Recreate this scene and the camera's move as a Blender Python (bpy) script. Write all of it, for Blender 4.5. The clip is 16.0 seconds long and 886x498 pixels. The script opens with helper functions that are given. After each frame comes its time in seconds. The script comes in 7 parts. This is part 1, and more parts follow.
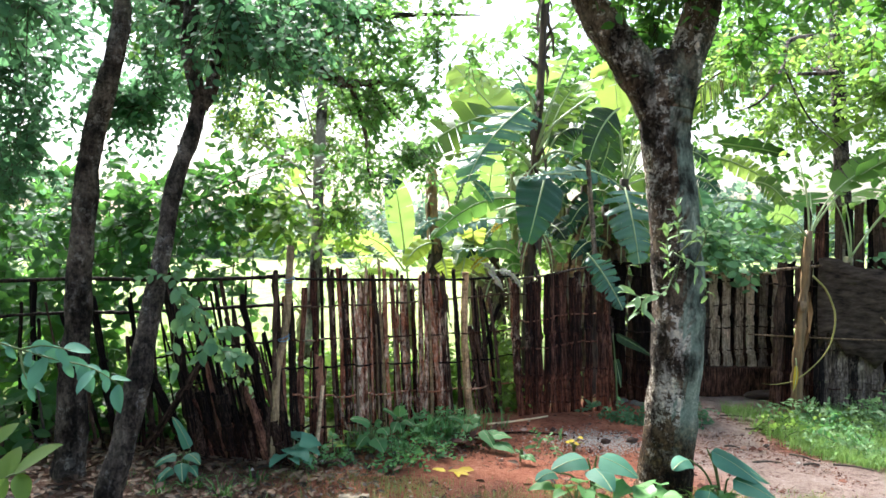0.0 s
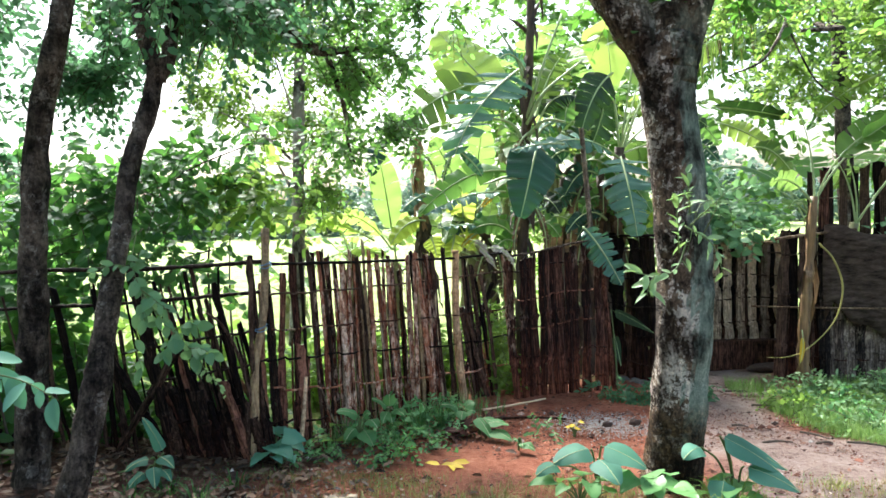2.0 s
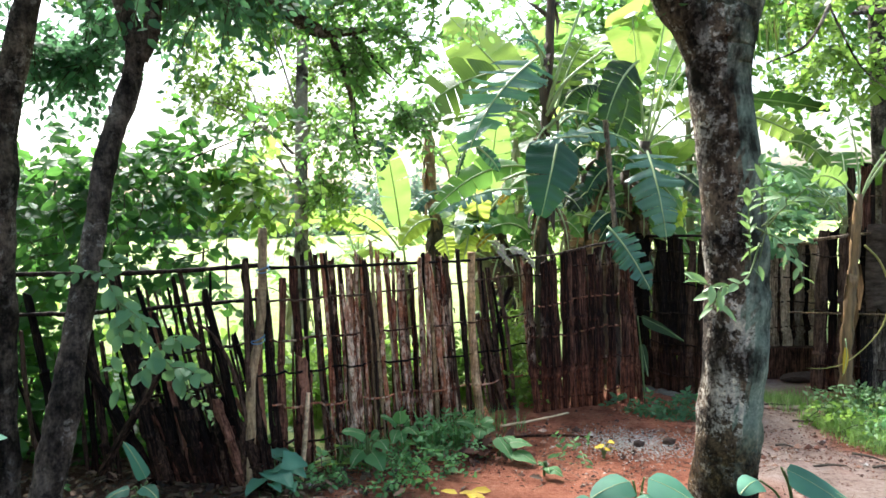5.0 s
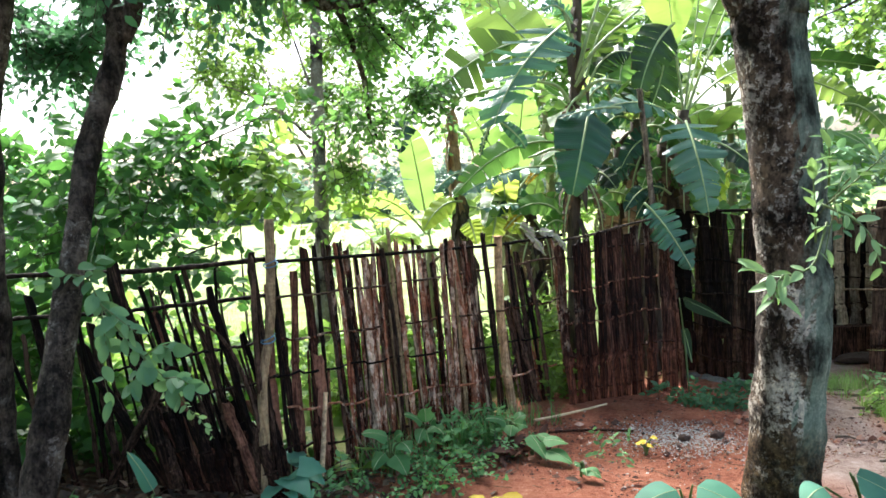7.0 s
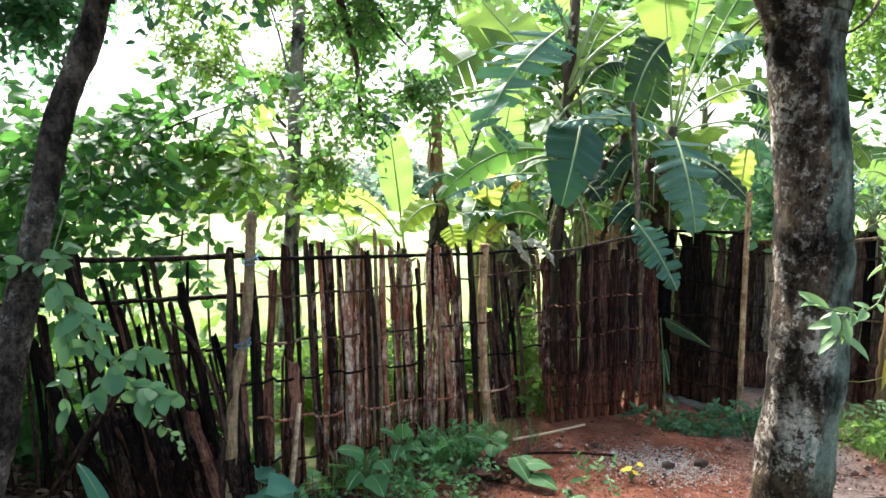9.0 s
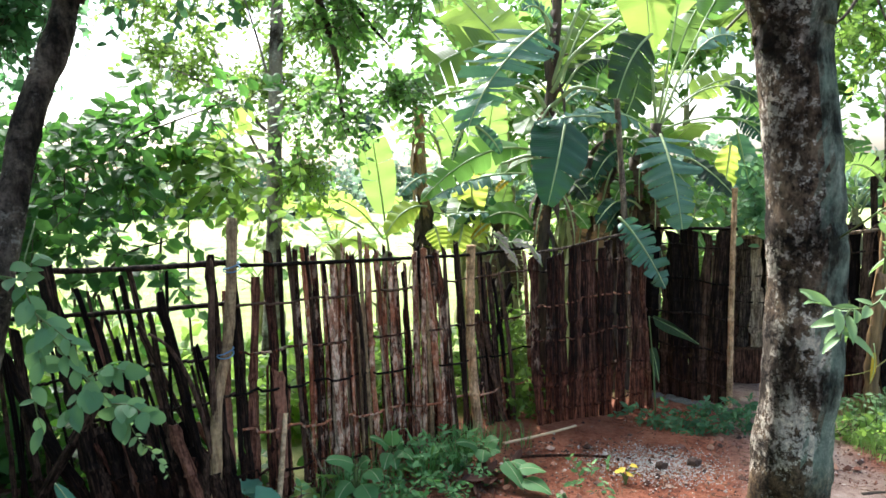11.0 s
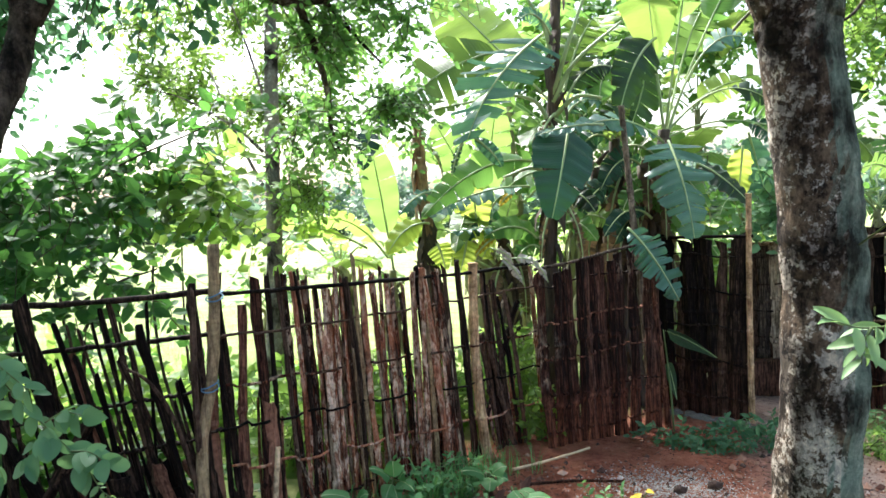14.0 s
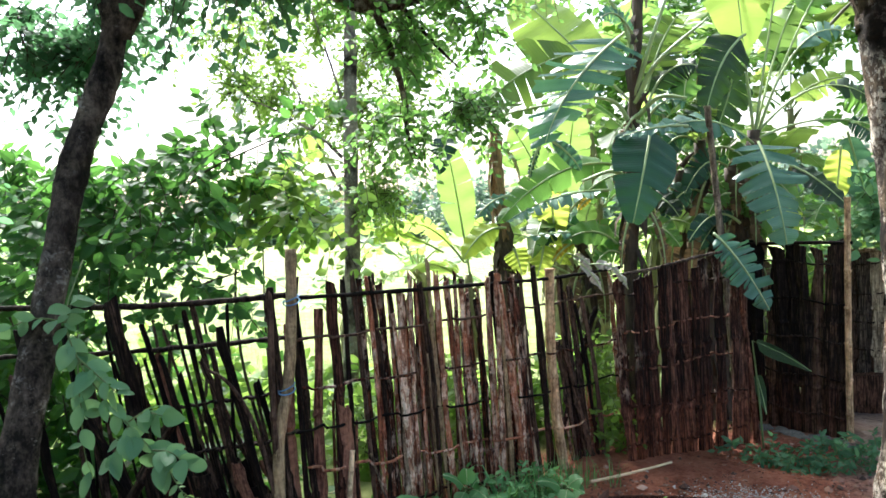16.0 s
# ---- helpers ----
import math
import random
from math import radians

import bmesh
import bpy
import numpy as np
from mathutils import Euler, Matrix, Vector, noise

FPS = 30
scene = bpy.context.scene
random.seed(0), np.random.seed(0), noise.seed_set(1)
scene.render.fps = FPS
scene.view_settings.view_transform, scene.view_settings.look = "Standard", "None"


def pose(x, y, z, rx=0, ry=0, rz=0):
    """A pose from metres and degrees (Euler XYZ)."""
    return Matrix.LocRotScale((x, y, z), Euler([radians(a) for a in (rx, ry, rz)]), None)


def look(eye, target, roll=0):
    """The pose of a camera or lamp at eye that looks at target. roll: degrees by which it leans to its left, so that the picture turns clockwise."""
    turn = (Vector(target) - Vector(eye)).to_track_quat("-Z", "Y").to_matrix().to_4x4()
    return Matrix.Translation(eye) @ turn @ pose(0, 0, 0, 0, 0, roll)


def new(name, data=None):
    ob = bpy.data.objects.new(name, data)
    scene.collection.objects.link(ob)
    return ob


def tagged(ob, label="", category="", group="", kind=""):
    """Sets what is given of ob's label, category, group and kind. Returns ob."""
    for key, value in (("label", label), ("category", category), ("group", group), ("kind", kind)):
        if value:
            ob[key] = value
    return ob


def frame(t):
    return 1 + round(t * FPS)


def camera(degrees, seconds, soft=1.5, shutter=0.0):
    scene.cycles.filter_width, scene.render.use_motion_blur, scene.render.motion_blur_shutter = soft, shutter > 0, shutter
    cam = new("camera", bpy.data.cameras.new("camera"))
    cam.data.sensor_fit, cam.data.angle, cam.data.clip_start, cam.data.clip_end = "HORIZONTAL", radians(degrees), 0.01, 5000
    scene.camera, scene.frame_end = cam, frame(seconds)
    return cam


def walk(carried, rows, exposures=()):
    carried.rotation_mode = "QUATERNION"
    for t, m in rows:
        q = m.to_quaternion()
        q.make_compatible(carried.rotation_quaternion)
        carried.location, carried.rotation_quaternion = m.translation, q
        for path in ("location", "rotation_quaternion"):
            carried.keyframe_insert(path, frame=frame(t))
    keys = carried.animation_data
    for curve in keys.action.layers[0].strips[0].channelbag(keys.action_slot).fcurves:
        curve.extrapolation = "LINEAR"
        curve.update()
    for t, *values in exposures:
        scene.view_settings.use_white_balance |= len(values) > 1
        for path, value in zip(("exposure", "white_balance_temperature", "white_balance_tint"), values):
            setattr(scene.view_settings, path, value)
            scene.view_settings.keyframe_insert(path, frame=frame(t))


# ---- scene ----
cam = camera(64.4, 16.0, soft=1.6)
PATH = [
    (0, (0.101, 0.02, 1.581), (0.066, 2.019, 1.511), -0.5),
    (0.5, (0.072, 0.054, 1.579), (0.052, 2.053, 1.502), -0.6),
    (1, (0.063, 0.121, 1.561), (0.038, 2.116, 1.419), -1.0),
    (1.5, (0.075, 0.241, 1.567), (0.039, 2.231, 1.37), -2.3),
    (2, (0.119, 0.327, 1.587), (0.107, 2.323, 1.446), -2.1),
    (2.5, (0.15, 0.389, 1.574), (0.094, 2.387, 1.493), -1.9),
    (3, (0.146, 0.436, 1.576), (0.055, 2.43, 1.454), -2.2),
    (3.5, (0.119, 0.524, 1.571), (0.035, 2.518, 1.446), -2.2),
    (3.7, (0.107, 0.572, 1.58), (0.046, 2.566, 1.447), -2.3),
    (5.8, (0.036, 0.863, 1.583), (0.013, 2.857, 1.437), -2.0),
    (6, (0.049, 0.908, 1.588), (0.0, 2.902, 1.448), -2.7),
    (6.5, (0.101, 1.009, 1.591), (-0.017, 2.999, 1.431), -3.8),
    (7, (0.112, 1.044, 1.591), (-0.015, 3.03, 1.393), -4.0),
    (7.5, (0.087, 1.091, 1.599), (-0.007, 3.078, 1.397), -3.3),
    (8, (0.01, 1.198, 1.588), (-0.044, 3.184, 1.366), -2.7),
    (8.5, (-0.056, 1.255, 1.598), (-0.064, 3.245, 1.395), -1.3),
    (9, (-0.106, 1.273, 1.598), (-0.091, 3.263, 1.4), -0.1),
    (9.2, (-0.138, 1.272, 1.597), (-0.09, 3.262, 1.394), -0.3),
    (11.3, (-0.114, 1.369, 1.598), (-0.055, 3.359, 1.403), -1.3),
    (11.5, (-0.105, 1.387, 1.594), (-0.077, 3.377, 1.394), -1.4),
    (12, (-0.058, 1.425, 1.598), (-0.088, 3.416, 1.415), -1.7),
    (12.5, (-0.024, 1.469, 1.592), (-0.052, 3.46, 1.405), -2.4),
    (13, (-0.005, 1.497, 1.587), (-0.001, 3.486, 1.379), -3.0),
    (13.5, (-0.002, 1.506, 1.595), (0.001, 3.497, 1.408), -3.4),
    (14, (-0.011, 1.497, 1.602), (0.001, 3.491, 1.45), -3.2),
    (14.5, (-0.016, 1.504, 1.601), (-0.042, 3.498, 1.44), -3.2),
    (15, (-0.003, 1.519, 1.596), (-0.094, 3.51, 1.428), -3.1),
    (15.5, (0.02, 1.518, 1.595), (-0.128, 3.506, 1.436), -3.3),
    (16, (0.003, 1.537, 1.608), (-0.206, 3.522, 1.478), -3.3),
]
walk(cam, [(t, look(eye, target, roll)) for t, eye, target, roll in PATH], [(0, 2.03, 6200, 9), (16, 2.05, 6200, 9)])

# ---- light ----
world = bpy.data.worlds.new("overcast_sky")
scene.world = world
world.use_nodes = True
wn, wl = world.node_tree.nodes, world.node_tree.links
sky = wn.new("ShaderNodeTexSky")
sky.sky_type, sky.sun_disc = "NISHITA", False
sky.sun_elevation, sky.sun_rotation = radians(52), radians(-25)
sky.air_density, sky.dust_density, sky.ozone_density = 1.0, 4.0, 1.0
grey = wn.new("ShaderNodeHueSaturation")
grey.inputs["Saturation"].default_value = 0.9
wl.new(sky.outputs[0], grey.inputs["Color"])
wl.new(grey.outputs[0], wn["Background"].inputs["Color"])
wn["Background"].inputs["Strength"].default_value = 0.13
sun = new("sun", bpy.data.lights.new("sun", "SUN"))
sun.data.energy, sun.data.angle, sun.data.color = 5.0, radians(20), (1.0, 0.97, 0.92)
sun.matrix_world = look((-8, 20, 26), (0, 0, 0))

# ---- materials ----


def node_material(name):
    m = bpy.data.materials.new(name)
    m.use_nodes = True
    n, l = m.node_tree.nodes, m.node_tree.links
    return m, n, l, n["Principled BSDF"]


def ramp(n, l, fac, stops):
    r = n.new("ShaderNodeValToRGB")
    els = r.color_ramp.elements
    while len(els) < len(stops):
        els.new(0.5)
    for e, (at, col) in zip(els, stops):
        e.position = at
        e.color = (*col, 1) if len(col) == 3 else col
    l.new(fac, r.inputs[0])
    return r.outputs[0]


def grain(n, l, scale, detail=6.0, rough=0.6, stretch=None, space="Object"):
    t = n.new("ShaderNodeTexCoord")
    x = n.new("ShaderNodeTexNoise")
    x.inputs["Scale"].default_value, x.inputs["Detail"].default_value, x.inputs["Roughness"].default_value = scale, detail, rough
    src = t.outputs[space]
    if stretch:
        mp = n.new("ShaderNodeMapping")
        mp.inputs["Scale"].default_value = stretch
        l.new(src, mp.inputs[0])
        src = mp.outputs[0]
    l.new(src, x.inputs["Vector"])
    return x.outputs[0]


def world_grain(n, l, scale, detail=6.0, rough=0.6):
    g = n.new("ShaderNodeNewGeometry")
    x = n.new("ShaderNodeTexNoise")
    x.inputs["Scale"].default_value, x.inputs["Detail"].default_value, x.inputs["Roughness"].default_value = scale, detail, rough
    l.new(g.outputs["Position"], x.inputs["Vector"])
    return x.outputs[0]


def mixed(n, l, fac, a, b, mode="MIX"):
    x = n.new("ShaderNodeMix")
    x.data_type, x.blend_type = "RGBA", mode
    for sock, val in ((x.inputs[0], fac), (x.inputs[6], a), (x.inputs[7], b)):
        if isinstance(val, (int, float)):
            sock.default_value = val
        elif isinstance(val, tuple):
            sock.default_value = (*val, 1)
        else:
            l.new(val, sock)
    return x.outputs[2]


def maths(n, l, op, a, b=0.0, c=None, clamp=False):
    x = n.new("ShaderNodeMath")
    x.operation, x.use_clamp = op, clamp
    for k, val in enumerate((a, b, c)):
        if val is None:
            continue
        if isinstance(val, (int, float)):
            x.inputs[k].default_value = val
        else:
            l.new(val, x.inputs[k])
    return x.outputs[0]


def bumped(n, l, bsdf, height, strength=0.4, dist=0.01):
    b = n.new("ShaderNodeBump")
    b.inputs["Strength"].default_value, b.inputs["Distance"].default_value = strength, dist
    l.new(height, b.inputs["Height"])
    l.new(b.outputs[0], bsdf.inputs["Normal"])


def leaf_material(name, dark, light, glow, trans=0.45, rough=0.42, scale=9.0):
    """Leaf with a share of light let through; each leaf has its own shade."""
    m, n, l, p = node_material(name)
    geo = n.new("ShaderNodeNewGeometry")
    info = n.new("ShaderNodeObjectInfo")
    shade = maths(n, l, "MULTIPLY_ADD", info.outputs["Random"], 0.2, maths(n, l, "MULTIPLY", geo.outputs["Random Per Island"], 0.62))
    f = maths(n, l, "MULTIPLY_ADD", grain(n, l, scale), 0.4, shade)
    col = ramp(n, l, f, [(0.16, tuple(0.65 * c for c in dark)), (0.4, dark), (0.8, light)])
    l.new(col, p.inputs["Base Color"])
    p.inputs["Roughness"].default_value, p.inputs["Specular IOR Level"].default_value = rough, 0.3
    t = n.new("ShaderNodeBsdfTranslucent")
    l.new(mixed(n, l, 0.6, col, glow), t.inputs["Color"])
    mx = n.new("ShaderNodeMixShader")
    mx.inputs[0].default_value = trans
    l.new(p.outputs[0], mx.inputs[1])
    l.new(t.outputs[0], mx.inputs[2])
    l.new(mx.outputs[0], n["Material Output"].inputs["Surface"])
    return m


def blade_material(name, dark, light, glow, trans=0.45, rough=0.35):
    """Banana blade: fine cross veins from the leaf's own map, blotches, dry brown rim."""
    m, n, l, p = node_material(name)
    uv = n.new("ShaderNodeUVMap")
    sep = n.new("ShaderNodeSeparateXYZ")
    l.new(uv.outputs[0], sep.inputs[0])
    v = maths(n, l, "SINE", maths(n, l, "MULTIPLY", sep.outputs[0], 330.0))
    v2 = maths(n, l, "SINE", maths(n, l, "MULTIPLY", sep.outputs[0], 71.0))
    info = n.new("ShaderNodeObjectInfo")
    f = maths(n, l, "MULTIPLY_ADD", grain(n, l, 5.0), 0.55, maths(n, l, "MULTIPLY", info.outputs["Random"], 0.35))
    f = maths(n, l, "ADD", f, maths(n, l, "MULTIPLY", v2, 0.06))
    col = ramp(n, l, f, [(0.22, dark), (0.75, light)])
    edge = maths(n, l, "ABSOLUTE", maths(n, l, "SUBTRACT", sep.outputs[1], 0.5))
    dry = maths(n, l, "MULTIPLY", maths(n, l, "GREATER_THAN", maths(n, l, "MULTIPLY_ADD", grain(n, l, 14.0), 0.25, edge), 0.63), 0.8)
    col = mixed(n, l, dry, col, (0.16, 0.09, 0.03))
    l.new(col, p.inputs["Base Color"])
    p.inputs["Roughness"].default_value, p.inputs["Specular IOR Level"].default_value = rough, 0.35
    bumped(n, l, p, maths(n, l, "ADD", maths(n, l, "MULTIPLY", v, grain(n, l, 4.0)), maths(n, l, "MULTIPLY", grain(n, l, 9.0), 3.0)), 0.3, 0.004)
    t = n.new("ShaderNodeBsdfTranslucent")
    l.new(mixed(n, l, 0.6, col, glow), t.inputs["Color"])
    mx = n.new("ShaderNodeMixShader")
    mx.inputs[0].default_value = trans
    l.new(p.outputs[0], mx.inputs[1])
    l.new(t.outputs[0], mx.inputs[2])
    l.new(mx.outputs[0], n["Material Output"].inputs["Surface"])
    return m


def cane_material(name, cols, lichen=0.25, red=0.0, rough=0.75, tone=0.8):
    """Weathered bamboo: long grain, each piece its own tone, pale lichen, soil splash near the ground."""
    m, n, l, p = node_material(name)
    info = n.new("ShaderNodeObjectInfo")
    streak = grain(n, l, 5.0, 10.0, 0.75, (15.0, 15.0, 1.5))
    f = maths(n, l, "MULTIPLY_ADD", streak, 3.0, maths(n, l, "MULTIPLY_ADD", info.outputs["Random"], tone, -1.05 - 0.5 * tone))
    col = ramp(n, l, f, [(0.15, cols[0]), (0.5, cols[1]), (0.9, cols[2])])
    if lichen:
        cover = maths(n, l, "MULTIPLY_ADD", world_grain(n, l, 2.6, 3.0), 5.0, -3.0 + 3.0 * lichen, clamp=True)
        fleck = ramp(n, l, grain(n, l, 9.0, 12.0, 0.74, (2.6, 2.6, 1.0)), [(0.51, (0, 0, 0)), (0.535, (1, 1, 1))])
        some = maths(n, l, "MULTIPLY_ADD", info.outputs["Random"], 2.6, -1.0, clamp=True)
        fleck = maths(n, l, "MULTIPLY", fleck, maths(n, l, "MULTIPLY_ADD", some, 0.55, 0.4))
        col = mixed(n, l, maths(n, l, "MULTIPLY", maths(n, l, "MULTIPLY", cover, fleck), 0.9), col, (0.74, 0.58, 0.45))
    if red:
        geo = n.new("ShaderNodeNewGeometry")
        sep = n.new("ShaderNodeSeparateXYZ")
        l.new(geo.outputs["Position"], sep.inputs[0])
        low = maths(n, l, "MULTIPLY_ADD", sep.outputs[2], -1.9, 0.85, clamp=True)
        splash = maths(n, l, "MULTIPLY", low, maths(n, l, "MULTIPLY_ADD", streak, 5.0, -2.0, clamp=True))
        col = mixed(n, l, maths(n, l, "MULTIPLY", splash, red, clamp=True), col, (0.25, 0.075, 0.036))
    # rot spots and worn patches
    spot = maths(n, l, "MULTIPLY_ADD", world_grain(n, l, 42.0, 8.0, 0.75), 0.55, maths(n, l, "MULTIPLY", world_grain(n, l, 9.0, 5.0), 0.45))
    col = mixed(n, l, 1.0, col, ramp(n, l, spot, [(0.41, (0.5, 0.47, 0.45)), (0.5, (0.98, 0.97, 0.96)), (0.59, (1.4, 1.35, 1.3))]), "MULTIPLY")
    l.new(col, p.inputs["Base Color"])
    p.inputs["Roughness"].default_value, p.inputs["Specular IOR Level"].default_value = rough, 0.1
    bumped(n, l, p, streak, 0.8, 0.008)
    return m


def bark_material(name, dark, mid, lichen, cover=0.5, algae=0.0):
    """Rough bark with upright cracks, crusts of lichen and, where wanted, a film of algae on one side."""
    m, n, l, p = node_material(name)
    a = world_grain(n, l, 6.5, 9.0, 0.72)
    b = world_grain(n, l, 48.0, 10.0, 0.8)
    crack = grain(n, l, 14.0, 10.0, 0.75, (2.4, 2.4, 0.8))
    col = ramp(n, l, maths(n, l, "MULTIPLY_ADD", b, 0.4, maths(n, l, "MULTIPLY_ADD", crack, 0.3, maths(n, l, "MULTIPLY", a, 0.3))), [(0.44, dark), (0.5, tuple(0.45 * c for c in mid)), (0.58, mid)])
    # crusts: fine flecks gathered in loose fields
    f = maths(n, l, "MULTIPLY_ADD", world_grain(n, l, 65.0, 10.0, 0.78), 0.6, maths(n, l, "MULTIPLY_ADD", world_grain(n, l, 22.0, 6.0, 0.65), 0.3, maths(n, l, "MULTIPLY", world_grain(n, l, 5.5, 3.0), 0.45)))
    where = n.new("ShaderNodeNewGeometry")
    pos = n.new("ShaderNodeSeparateXYZ")
    l.new(where.outputs["Position"], pos.inputs[0])
    if algae:
        belt = maths(n, l, "ABSOLUTE", maths(n, l, "SUBTRACT", pos.outputs[2], 0.72))
        f = maths(n, l, "ADD", f, maths(n, l, "MULTIPLY_ADD", belt, -0.12, 0.06, clamp=True))
    patch = ramp(n, l, f, [(0.8 - 0.2 * cover, (0, 0, 0)), (0.818 - 0.2 * cover, (1, 1, 1))])
    col = mixed(n, l, maths(n, l, "MULTIPLY", patch, 0.9), col, mixed(n, l, ramp(n, l, b, [(0.4, (0, 0, 0)), (0.62, (1, 1, 1))]), tuple(0.4 * c for c in lichen), lichen))
    if algae:
        sep = n.new("ShaderNodeSeparateXYZ")
        l.new(where.outputs["True Normal"], sep.inputs[0])
        edge = maths(n, l, "MULTIPLY_ADD", b, 0.35, maths(n, l, "MULTIPLY", a, 0.5))
        side = maths(n, l, "MULTIPLY_ADD", maths(n, l, "ADD", sep.outputs[0], edge), 4.0, -1.2, clamp=True)
        film = maths(n, l, "MULTIPLY", maths(n, l, "MULTIPLY", side, 0.92), maths(n, l, "MULTIPLY_ADD", pos.outputs[2], -1.2, 3.3, clamp=True))
        green = ramp(n, l, maths(n, l, "MULTIPLY_ADD", b, 0.5, maths(n, l, "MULTIPLY", grain(n, l, 5.0, 8.0, 0.7, (3.0, 3.0, 0.6)), 0.5)), [(0.38, (0.08, 0.125, 0.105)), (0.52, (0.19, 0.26, 0.22)), (0.66, (0.4, 0.46, 0.39))])
        col = mixed(n, l, maths(n, l, "MULTIPLY", film, algae, clamp=True), col, green)
        rust = maths(n, l, "MULTIPLY", maths(n, l, "MULTIPLY_ADD", pos.outputs[2], -6.0, 3.2, clamp=True), maths(n, l, "MULTIPLY_ADD", a, 4.0, -1.1, clamp=True))
        col = mixed(n, l, maths(n, l, "MULTIPLY", rust, 0.95), col, ramp(n, l, b, [(0.42, (0.02, 0.013, 0.008)), (0.56, (0.12, 0.075, 0.035)), (0.68, (0.34, 0.25, 0.12))]))
    field = ramp(n, l, maths(n, l, "MULTIPLY_ADD", world_grain(n, l, 3.2, 4.0), 0.6, maths(n, l, "MULTIPLY", grain(n, l, 9.0, 8.0, 0.75, (1.6, 1.6, 0.6)), 0.4)), [(0.43, (0.16, 0.13, 0.11)), (0.49, (0.8, 0.74, 0.68)), (0.56, (1.6, 1.5, 1.36))])
    col = mixed(n, l, 1.0, col, field, "MULTIPLY")
    l.new(col, p.inputs["Base Color"])
    p.inputs["Roughness"].default_value, p.inputs["Specular IOR Level"].default_value = 0.85, 0.15
    bumped(n, l, p, maths(n, l, "ADD", maths(n, l, "ADD", b, a), maths(n, l, "MULTIPLY", crack, 1.5)), 1.0, 0.025)
    return m


def plain_material(name, a, b, scale=12.0, rough=0.7, bump=0.3, stretch=None, metal=0.0):
    m, n, l, p = node_material(name)
    g = grain(n, l, scale, 7.0, 0.65, stretch)
    l.new(ramp(n, l, g, [(0.3, a), (0.7, b)]), p.inputs["Base Color"])
    p.inputs["Roughness"].default_value, p.inputs["Metallic"].default_value = rough, metal
    bumped(n, l, p, g, bump, 0.008)
    return m


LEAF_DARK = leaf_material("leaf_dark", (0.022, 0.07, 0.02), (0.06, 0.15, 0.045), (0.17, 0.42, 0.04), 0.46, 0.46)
LEAF_MID = leaf_material("leaf_mid", (0.03, 0.09, 0.018), (0.075, 0.17, 0.045), (0.2, 0.4, 0.07), 0.48, 0.48)
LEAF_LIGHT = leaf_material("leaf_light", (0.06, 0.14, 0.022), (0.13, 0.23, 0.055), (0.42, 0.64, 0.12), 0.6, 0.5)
LEAF_TEAL = leaf_material("leaf_teal", (0.06, 0.18, 0.12), (0.15, 0.34, 0.23), (0.14, 0.4, 0.15), 0.35, 0.55, 9.0)
LEAF_PALE = leaf_material("leaf_pale", (0.13, 0.24, 0.09), (0.28, 0.42, 0.2), (0.3, 0.5, 0.1), 0.35, 0.5, 6.0)
LEAF_YELLOW = leaf_material("leaf_yellow", (0.36, 0.24, 0.015), (0.55, 0.4, 0.04), (0.5, 0.38, 0.05), 0.2, 0.7)
LEAF_COOL = leaf_material("leaf_cool", (0.038, 0.115, 0.06), (0.1, 0.22, 0.115), (0.2, 0.44, 0.18), 0.55, 0.5)
LEAF_SHRUB = leaf_material("leaf_shrub", (0.024, 0.085, 0.032), (0.07, 0.175, 0.055), (0.16, 0.4, 0.06), 0.44, 0.55)
LEAF_CANOPY = leaf_material("leaf_canopy", (0.04, 0.12, 0.035), (0.095, 0.21, 0.06), (0.3, 0.58, 0.12), 0.58, 0.46)
LEAF_VINE = leaf_material("leaf_vine", (0.05, 0.14, 0.06), (0.15, 0.3, 0.14), (0.25, 0.45, 0.16), 0.35, 0.5, 6.0)
LEAF_WEED = leaf_material("leaf_weed", (0.06, 0.18, 0.055), (0.18, 0.37, 0.12), (0.18, 0.45, 0.07), 0.32, 0.45)
# distance haze mixed into the leaf colour: paler and bluer
LEAF_FAR_HAZE = leaf_material("leaf_far_haze", (0.06, 0.12, 0.09), (0.12, 0.19, 0.14), (0.25, 0.38, 0.22), 0.4)
LEAF_HERB = leaf_material("leaf_herb", (0.07, 0.185, 0.06), (0.18, 0.36, 0.14), (0.2, 0.44, 0.09), 0.32, 0.6)
GRASS = leaf_material("grass_blade", (0.09, 0.19, 0.04), (0.24, 0.38, 0.13), (0.36, 0.54, 0.13), 0.42, 0.5)
STRAW = leaf_material("dry_grass", (0.18, 0.16, 0.06), (0.28, 0.27, 0.1), (0.3, 0.32, 0.08), 0.3, 0.6)
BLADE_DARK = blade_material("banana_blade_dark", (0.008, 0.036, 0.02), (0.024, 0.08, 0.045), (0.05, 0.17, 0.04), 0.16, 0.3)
# teal blade, lightened so that its colour carries the sky glare
BLADE_TEAL_SHEEN = blade_material("banana_blade_teal_sheen", (0.045, 0.12, 0.08), (0.15, 0.27, 0.19), (0.1, 0.28, 0.08), 0.22, 0.26)
# near-black green: shade among the leaves put into the blade colour
BLADE_SHADED = blade_material("banana_blade_shaded", (0.006, 0.018, 0.005), (0.018, 0.046, 0.012), (0.05, 0.13, 0.02), 0.15, 0.4)
# young yellow-green leaf, brightened further for sun shining through it
BLADE_YOUNG_LIT = blade_material("banana_blade_young_lit", (0.22, 0.32, 0.04), (0.4, 0.5, 0.08), (0.75, 0.88, 0.16), 0.6, 0.45)
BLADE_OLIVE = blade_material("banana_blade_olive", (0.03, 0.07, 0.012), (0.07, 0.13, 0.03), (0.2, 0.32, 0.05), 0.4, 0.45)
